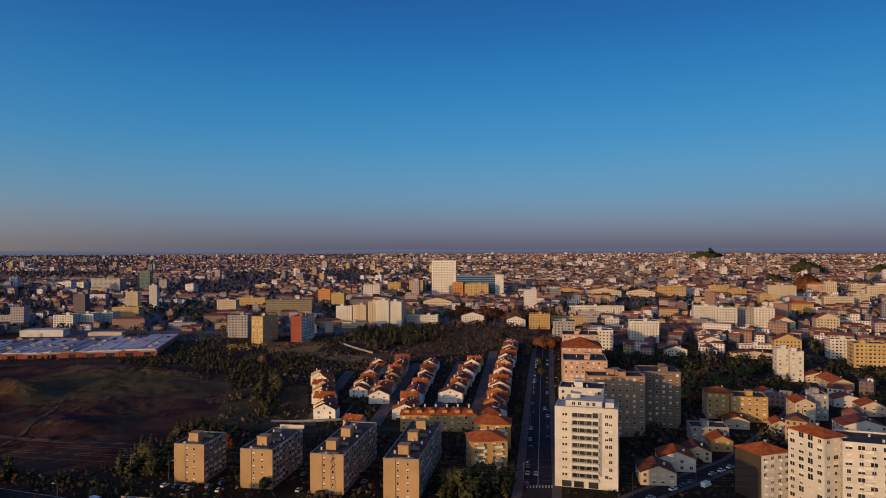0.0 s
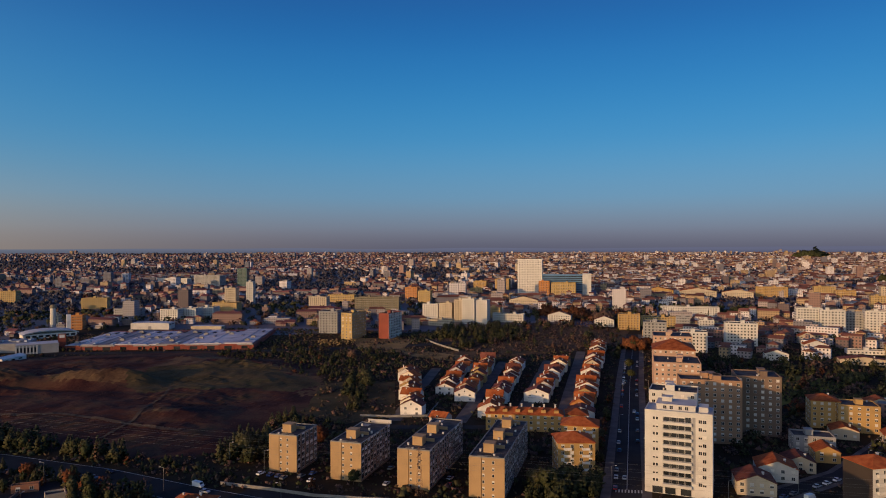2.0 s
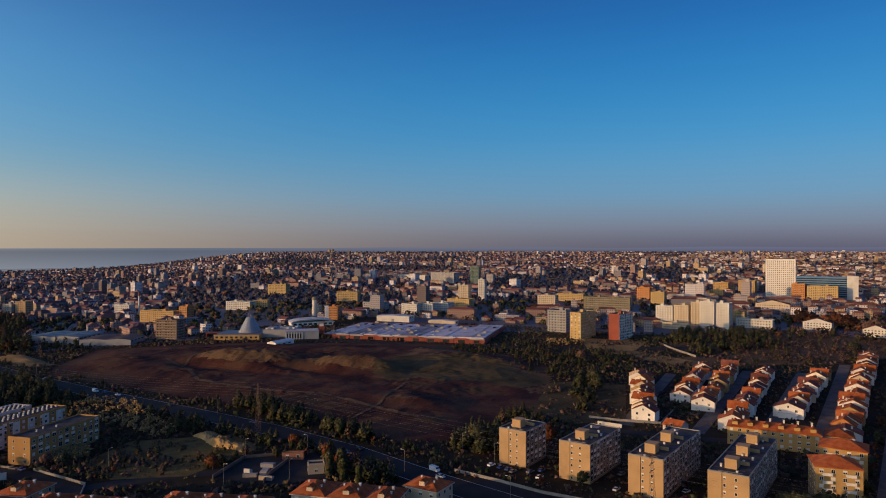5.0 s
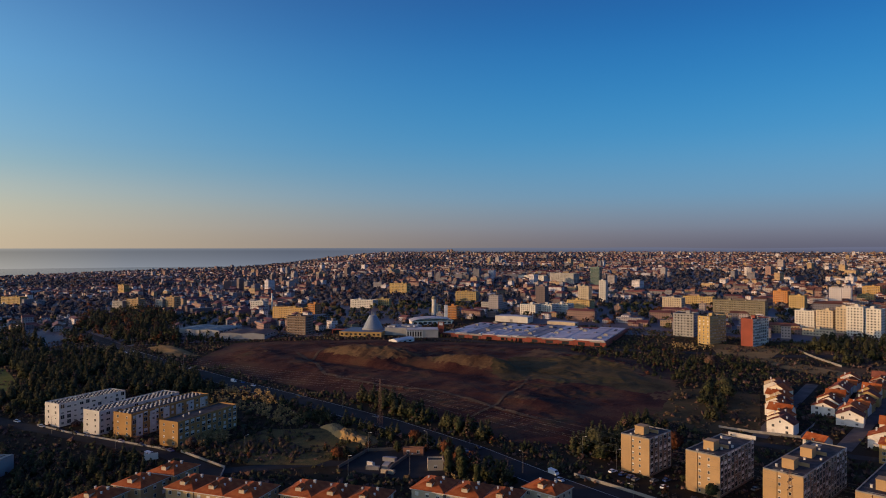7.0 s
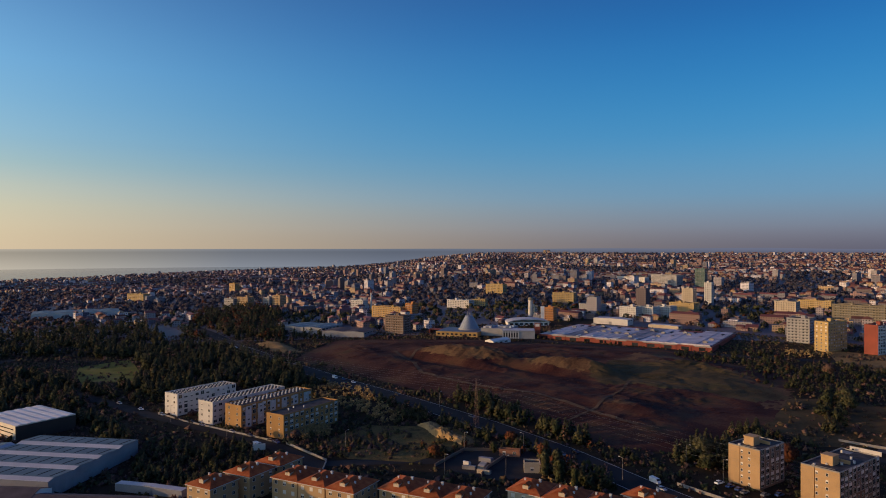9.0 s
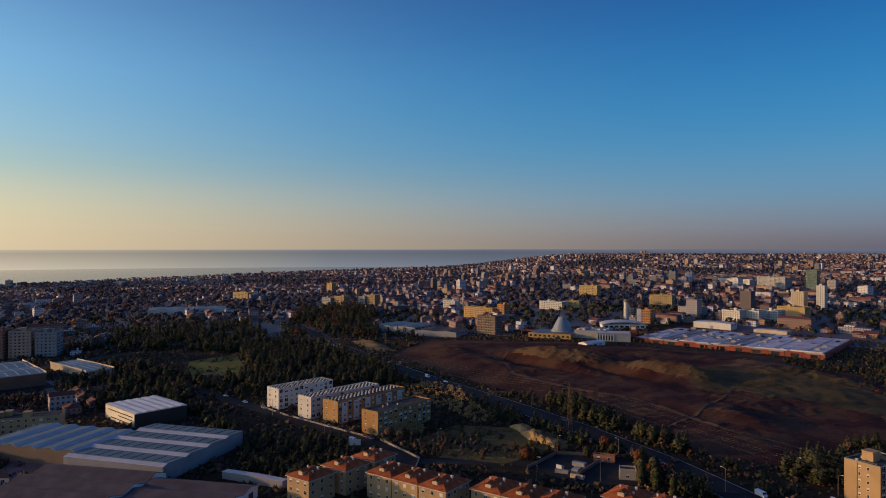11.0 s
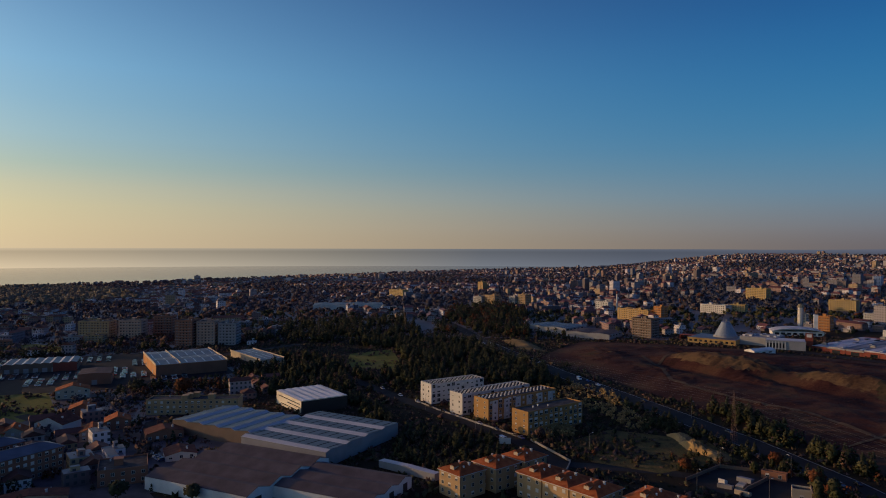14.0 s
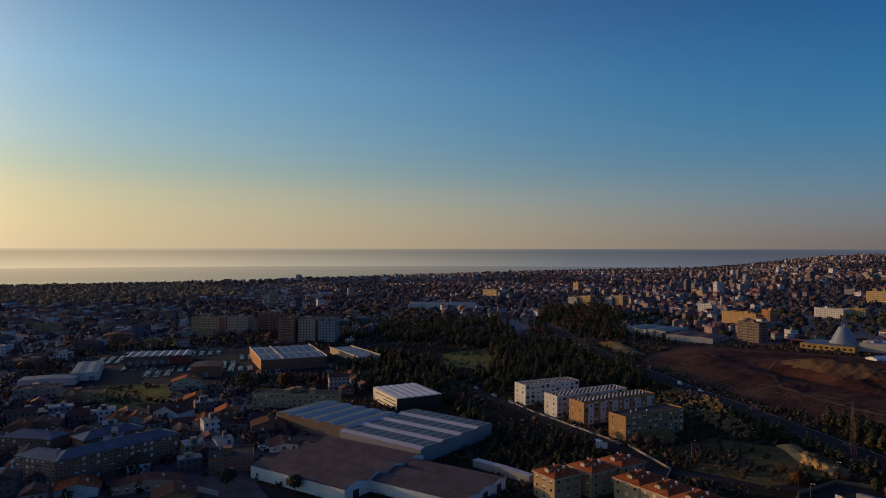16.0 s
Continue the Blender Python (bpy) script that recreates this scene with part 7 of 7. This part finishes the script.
for k, dz in enumerate((0.6, 3.4, 6.2)):
    for off in (-3, 3):
        cu = bpy.data.curves.new("power_line", "CURVE")
        cu.dimensions, cu.bevel_depth, cu.bevel_resolution = "3D", 0.016, 0
        for (xa, ya, ha, ta), (xb, yb, hb, tb) in zip(PY, PY[1:]):
            sp = cu.splines.new("POLY")
            sp.points.add(16)
            for i in range(17):
                t = i / 16
                dx, dy = yb - ya, -(xb - xa)
                L = math.hypot(dx, dy)
                sag = 0.00010 * L * L * 4 * t * (1 - t) * 0.35
                sp.points[i].co = (xa + (xb - xa) * t + dx / L * off, ya + (yb - ya) * t + dy / L * off, ha - dz + (hb - ha) * t - sag, 1)
        cu.materials.append(STEEL)
        tagged(new("power_line", cu), "thin grey power cable sagging between pylons", "cable", "power lines")


# ---- vehicles ----
PAINTS = {k: material("car_paint_" + k, tones(c, 0.05), 0.25, 0.0, 0.5, 3, 0.0) for k, c in {"white": (0.75, 0.75, 0.74), "silver": (0.42, 0.43, 0.44), "black": (0.02, 0.02, 0.022), "grey": (0.14, 0.145, 0.15), "red": (0.35, 0.03, 0.02), "blue": (0.04, 0.07, 0.18)}.items()}
RUBBER = material("tyre_rubber", [(0.012, 0.012, 0.012), (0.03, 0.03, 0.03)], 0.9)
WHEEL = Geo().rod((0, -0.11, 0), (0, 0.11, 0), 0.32, 10).rod((0, 0.11, 0), (0, -0.11, 0), 0.32, 10).mesh("wheel", RUBBER)


def prism(profile, half):
    g = Geo()
    n = len(profile)
    g.face([(x, -half, z) for x, z in profile])
    g.face([(x, half, z) for x, z in reversed(profile)])
    for i in range(n):
        (x1, z1), (x2, z2) = profile[i], profile[(i + 1) % n]
        g.face([(x2, -half, z2), (x1, -half, z1), (x1, half, z1), (x2, half, z2)])
    return g


def car(color, van=False):
    b = base("delivery_van" if van else "car", 0, 0, 0, 0)
    if van:
        part("body", prism([(-2.6, 0.35), (2.5, 0.35), (2.6, 0.9), (2.1, 1.35), (1.5, 2.2), (-2.6, 2.3)], 0.98), PAINTS[color], b)
        part("windscreen", prism([(2.06, 1.4), (2.09, 1.41), (1.6, 2.12), (1.57, 2.1)], 0.85), GLASS, b)
    else:
        part("body", prism([(-2.1, 0.3), (2.1, 0.3), (2.15, 0.65), (1.9, 0.82), (0.95, 0.95), (-1.95, 0.98), (-2.15, 0.7)], 0.87), PAINTS[color], b)
        part("cabin", prism([(-1.75, 0.97), (0.95, 0.95), (0.25, 1.42), (-1.25, 1.45)], 0.76), GLASS, b)
        part("roof", prism([(-1.28, 1.44), (0.28, 1.41), (0.15, 1.48), (-1.15, 1.5)], 0.74), PAINTS[color], b)
    for sx in (-1.35, 1.35):
        for sy in (-0.84, 0.84):
            part("wheel", WHEEL, None, b, at=(sx, sy, 0.32))
    return tagged(b, f"{color} {'delivery van' if van else 'hatchback car'} on the asphalt", "van" if van else "car", "vehicles")


def along(line, off, lo, hi, gap, q, miss=0.3):
    """Places beside a road line, with the heading there."""
    done = 0.0
    for (x1, y1), (x2, y2) in zip(line, line[1:]):
        L = math.hypot(x2 - x1, y2 - y1)
        ux, uy = (x2 - x1) / L, (y2 - y1) / L
        s = 0.0
        while s < L:
            if lo < done + s < hi and q.random() > miss:
                yield x1 + ux * s - uy * off, y1 + uy * s + ux * off, math.degrees(math.atan2(uy, ux))
            s += gap * q.uniform(0.9, 1.4)
        done += L


q = random.Random(8)
SPOTS = []
for off in (-4.7, 4.7):
    SPOTS += list(along(AVENUE, off, 150, 520, 10, q, 0.5))
SPOTS += [(41, 300, 80), (44, 340, 80), (63, 420, 261), (70, 505, 261)]
SPOTS += list(along(HILL_STREET, -3.2, 25, 330, 7, q, 0.35)) + list(along(HILL_STREET, 3.4, 120, 330, 11, q, 0.5))
SPOTS += list(along(BYPASS, 4, 500, 1320, 70, q, 0.3)) + list(along(BYPASS, -4, 600, 1320, 80, q, 0.3))
SPOTS += [(x, y, 75 + q.uniform(-5, 5)) for x, y in ((-118, 286), (-113, 285), (-109, 284), (-106, 282), (-99, 285), (-95, 289), (-93, 280), (-89, 298), (-60, 280), (-62, 300), (-34, 290), (-36, 300), (-33, 282))]
SPOTS += list(along(WEST_STREET, 3.4, 60, 240, 12, q, 0.5))
SPOTS += [(-378 + 3.4 * i, -12 + 1.0 * i, 100) for i in range(6)] + [(-352 + 3 * i, 10 + i, 110) for i in range(4)]
garage = {k: car(k) for k in PAINTS}
home = {k: True for k in PAINTS}
van0, van_home = car("white", True), True
for x, y, t in SPOTS:
    k = q.choice(["white", "silver", "black", "grey", "grey", "silver", "red", "blue", "white"])
    m = pose(x, y, terrain(x, y) + 0.1, 0, 0, t)
    if home[k]:
        garage[k].matrix_basis, home[k] = m, False
    else:
        copy_thing(garage[k], m)
for x, y, t in ((110.6, 284.2, 38), (-138, 268, -20), (-425, 311, -8), (-372, -14, 100), (-330, 2, 95), (-306, 176, 5)):
    m = pose(x, y, terrain(x, y) + 0.1, 0, 0, t)
    if van_home:
        van0.matrix_basis, van_home = m, False
    else:
        copy_thing(van0, m)


def parked_field():
    """Rows of small cars in the depot's lot, past counting."""
    g = Geo()
    r = random.Random(3)
    for cx, cy, rows, n, t in ((-597, -42, 3, 12, 5), (-580, 5, 3, 8, 5), (-608, -75, 4, 8, 5), (-672, -30, 5, 9, 90), (-600, -5, 2, 14, 5), (-690, -85, 4, 8, 5), (-560, 30, 4, 7, 5), (-655, -105, 3, 14, 5), (-575, -58, 3, 9, 5), (-640, 10, 2, 10, 5)):
        for i in range(rows):
            for j in range(n):
                if r.random() < 0.25:
                    continue
                x, y = cx + (j - n / 2) * 2.9, cy + (i - rows / 2) * 7.5
                s = r.choice([0, 1, 2, 2, 2, 1, 3])
                g.box(x - 0.85, x + 0.85, y - 2, y + 2, 0.35, 0.95, s, True)
                g.box(x - 0.72, x + 0.72, y - 1.3, y + 0.9, 0.95, 1.45, 4)
    tagged(new("parked_cars", g.mesh("parked_cars", PAINTS["white"], PAINTS["silver"], PAINTS["grey"], PAINTS["red"], GLASS)), "rows of parked cars beside the warehouses", "cars", kind="stuff")


parked_field()

# ---- walled yard, walls and small structures ----


def wall_line(pts, h, mat, label, thick=0.25, name="boundary_wall"):
    b = base(name, pts[0][0], pts[0][1], 0)
    for (x1, y1), (x2, y2) in zip(pts, pts[1:]):
        L = math.hypot(x2 - x1, y2 - y1)
        part("wall_panel", Geo().box(0, L, -thick / 2, thick / 2, -0.3, h).box(-0.05, L + 0.05, -thick / 2 - 0.05, thick / 2 + 0.05, h, h + 0.1, 0, True), mat, b, at=(x1 - pts[0][0], y1 - pts[0][1], 0), turn=math.degrees(math.atan2(y2 - y1, x2 - x1)))
    return tagged(b, label, "wall")


wall_line([(-220, 217), (-227, 244), (-201, 269), (-176, 240)], 1.5, WALL["brown"], "brown wall round the works yard")
wall_line([(-130, 272), (-108, 268), (-86, 263), (-66, 262), (-30, 262)], 1.2, CONCRETE, "low pale wall along the car park")
wall_line([(-107, 695), (-88, 659), (-65, 623)], 1.4, CONCRETE, "pale park wall curving down the slope")
wall_line([(-300, 189), (-262, 187), (-246, 172)], 1.0, CONCRETE, "low street wall above the flats")
wall_line([(-410, 169), (-380, 172), (-340, 180), (-312, 186)], 0.9, CONCRETE, "pale garden wall before the slabs")
wall_line([(-100, 392), (-84, 392), (-60, 396), (-58, 430)], 1.3, CONCRETE, "pale garden wall by terraced houses")
wall_line([(-92, 380), (-78, 378)], 2.0, WALL["white"], "white garden wall on the slope")
wall_line([(-318, -30), (-300, -22), (-286, -8)], 2.0, WALL["white"], "whitewashed yard wall in the old town")


def crate_stack(x, y, turn, w, d, h, mat, label):
    b = base("material_stack", x, y, turn)
    for i in range(3):
        part("pallet", Geo().box(-w / 2, w / 2, -d / 2 + i * d / 3, -d / 2 + (i + 0.9) * d / 3, 0, h * (1 - 0.15 * i)), mat, b)
    return tagged(b, label, "stack", "yard stock")


for x, y, t, w, d, h, m, lab in ((-207, 226, 30, 6, 3, 1.8, CONCRETE, "grey pallets of paving stock"), (-205, 233, 30, 3, 8, 1.5, WALL["cream"], "pale stacked panels on pallets"), (-209, 240, 20, 6, 4, 2.0, WALL["grey"], "grey stacked fencing on asphalt"), (-211, 229, 10, 3, 2.2, 2.2, WALL["white"], "white site container on asphalt"), (-198, 226, 20, 6, 2.5, 2.0, WALL["cream"], "pale timber stack by the wall")):
    crate_stack(x, y, t, w, d, h, m, lab)
block(-206, 254, 10, 3, 28, 2.8, "brick", "flat", "red and dark site cabin in the yard", name="site_cabin", corner=False, heads=0, sides=("front",), category="cabin")
block(-184.5, 243, 7, 5, 40, 4.2, "cream", "flat", "small cream gatehouse with flat dark roof", name="gatehouse", corner=False, heads=0, sides=("front", "left"), category="gatehouse")
wall_line([(-206, 250), (-201, 232), (-196, 222)], 1.6, WALL["brown"], "brown divider across the yard", 0.4)


def bank():
    """A sandy scarp in the slope above the yard, grass on its back."""
    vs, fs, slots = [], [], []
    n, m = 52, 18
    for i in range(n + 1):
        for j in range(m + 1):
            t, u = i / n, j / m
            x, y = -281 + 47 * t + 3 * u, 258 - 12 * t + 15 * u + 1.6 * math.sin(9 * t) + 1.2 * noise.noise((t * 9, 1.7, 0))
            rim = smooth((u - 0.12) * 5.5) * (1 - smooth((u - 0.55) * 2.3))
            z = 4.3 * rim * (0.75 + 0.6 * noise.noise((t * 4.1, 0.4, 0))) * math.sin(math.pi * t) ** 0.6
            z += (0.9 * noise.noise((x * 0.35, y * 0.35, 1)) + 0.6 * noise.noise((x * 0.9, y * 0.9, 2))) * math.sin(math.pi * t) * math.sin(math.pi * u) - 0.2
            vs.append((x, y, z))
            if i and j:
                k = i * (m + 1) + j
                fs.append((k - m - 2, k - 1, k, k - m - 1))
                slots.append(1 if u > 0.44 + 0.12 * noise.noise((t * 12, 0, 2)) else 0)
    me = bpy.data.meshes.new("sand_bank")
    me.from_pydata(vs, [], [f[::-1] for f in fs])
    me.materials.append(SAND)
    me.materials.append(DRY)
    me.polygons.foreach_set("material_index", slots)
    tagged(new("sand_bank", me), "sunlit sandy cut in the slope", "bank", kind="structure")


bank()

PLOTS.append(("bank", [(-282, 250), (-238, 238), (-232, 256), (-276, 272)]))


def scrub():
    """Low bushes and rough growth on all open ground between roads, plots and buildings."""
    q = random.Random(21)
    cell = 3.0
    X, Y = np.meshgrid(np.arange(-830, 480, cell), np.arange(-170, 760, cell))
    taken = np.zeros(X.shape, bool)

    def cover(poly):
        c = np.zeros(X.shape, bool)
        for (x1, y1), (x2, y2) in zip(poly[-1:] + poly[:-1], poly):
            if y1 != y2:
                c ^= ((y1 > Y) != (y2 > Y)) & (X < (x2 - x1) * (Y - y1) / (y2 - y1) + x1)
        return c

    for pts, width in ROADS:
        for (x1, y1), (x2, y2) in zip(pts, pts[1:]):
            dx, dy = x2 - x1, y2 - y1
            t = np.clip(((X - x1) * dx + (Y - y1) * dy) / (dx * dx + dy * dy), 0, 1)
            taken |= np.hypot(X - x1 - t * dx, Y - y1 - t * dy) < width / 2 + 1.2
    for name, poly in PLOTS:
        if name not in ("meadow", "lawn"):
            taken |= cover(poly)
    for ob in bpy.data.objects:
        if ob.type == "MESH" and ob.parent and ob.name.split(".")[0] in ("wall", "setback_storey", "porch"):
            bb = [Vector(c) for c in ob.bound_box]
            x0, x1, y0, y1 = min(c.x for c in bb) - 1.2, max(c.x for c in bb) + 1.2, min(c.y for c in bb) - 1.2, max(c.y for c in bb) + 1.2
            p, a = ob.parent.location, ob.parent.rotation_euler[2]
            U, V = (X - p.x - ob.location.x) * math.cos(a) + (Y - p.y - ob.location.y) * math.sin(a), -(X - p.x) * math.sin(a) + (Y - p.y) * math.cos(a)
            taken |= (U > x0) & (U < x1) & (V > y0) & (V < y1)
    field = cover(FIELD_EDGE)
    grass, lawn = np.zeros(X.shape, bool), np.zeros(X.shape, bool)
    for name, poly in PLOTS:
        if name in ("meadow", "lawn"):
            grass |= cover(poly)
            lawn |= cover(poly) if name == "lawn" else False
    R, PH = np.hypot(X, Y), np.degrees(np.arctan2(-X, Y))
    taken |= (R < 150) | (R > 830) | (PH < -38) | (PH > 110)
    lumps, slots, hearts = [], [], []
    for i, j in np.argwhere(~taken):
        x, y = float(X[i, j]) + q.uniform(-1.5, 1.5), float(Y[i, j]) + q.uniform(-1.5, 1.5)
        thick = noise.noise((x * 0.03, y * 0.03, 12)) + 0.6 * noise.noise((x * 0.11, y * 0.11, 4))
        if field[i, j]:
            if q.random() < 0.12 + 0.3 * thick:
                lumps.append((x, y, heath_height(x, y), q.uniform(0.2, 0.5)))
                slots.append(2)
                hearts.append((x, y, lumps[-1][2] - 1.2))
            continue
        if grass[i, j] and q.random() > (0.2 if lawn[i, j] else 0.25 if x > -200 else 0.42) + 0.5 * thick:
            continue
        if not grass[i, j] and q.random() > (0.62 if x < 40 else 0.4) + 0.5 * thick:
            continue
        # more brown growth in the west, tinting the ground for its warm haze
        kind = q.choice([3, 4, 4]) if grass[i, j] else q.choices(range(5), (5, 4, 0.3, 3, 2) if thick > 0 and x > -380 else (2, 2, 0.5, 4, 5))[0]
        big = q.uniform(0.45, 1.15) * (1.3 if thick > 0.15 else 0.8)
        for _ in range(3):
            lumps.append((x + q.uniform(-1.2, 1.2), y + q.uniform(-1.2, 1.2), terrain(x, y) + big * q.uniform(0.1, 1.1), big * q.uniform(0.5, 1)))
            slots.append(kind)
            hearts.append((x, y, terrain(x, y) - 0.6))
    rough = material("rough_growth", [(0.034, 0.021, 0.009), (0.065, 0.041, 0.017), (0.10, 0.066, 0.029)], 0.9, 0, 0.5, 4, 0.0, island=0.4)
    heather = material("heather", [(0.030, 0.012, 0.010), (0.055, 0.025, 0.018), (0.085, 0.045, 0.027)], 0.9, 0, 0.5, 4, 0.0, island=0.4, spec=0.12)
    tagged(new("undergrowth", lump_mesh("undergrowth", lumps, [PINE, LEAF, heather, TWIG, rough], slots, 31, hearts)), "rough dark scrub and dry growth over the open ground", "bushes", kind="stuff")


scrub()
b = base("billboard", -294, 170, 60)
part("board", Geo().box(-3, 3, -0.15, 0.15, 2.2, 5.2, 0, True), WALL["white"], b)
for u in (-2, 2):
    part("post", Geo().rod((u, 0, -0.3), (u, 0, 2.2), 0.12, 6), STEEL, b)
tagged(b, "blank white billboard on two posts", "billboard")
# zebra crossing and lane marks on the avenue
for i in range(9):
    x = 34.8 + i * 1.3
    g = Geo()
    g.face([(x, 283, 0.1), (x + 0.6, 283, 0.1), (x + 1.1, 286.4, 0.1), (x + 0.5, 286.4, 0.1)])
    tagged(new("crossing_stripe", g.mesh("crossing_stripe", PAINT_LINE)), "white zebra stripe on the asphalt", "road marking", "zebra crossing", "structure")
ribbon("lane_line", [(AVENUE[1][0], AVENUE[1][1]), AVENUE[2], AVENUE[3]], 0.25, PAINT_LINE, 0.1, "white centre line of the avenue", "road marking")
for off in (-8.2, 8.2):
    ribbon("verge_line", [(x, y + off * 1.0) for x, y in BYPASS[3:]], 0.3, PAINT_LINE, 0.1, "white edge line of the bypass", "road marking")
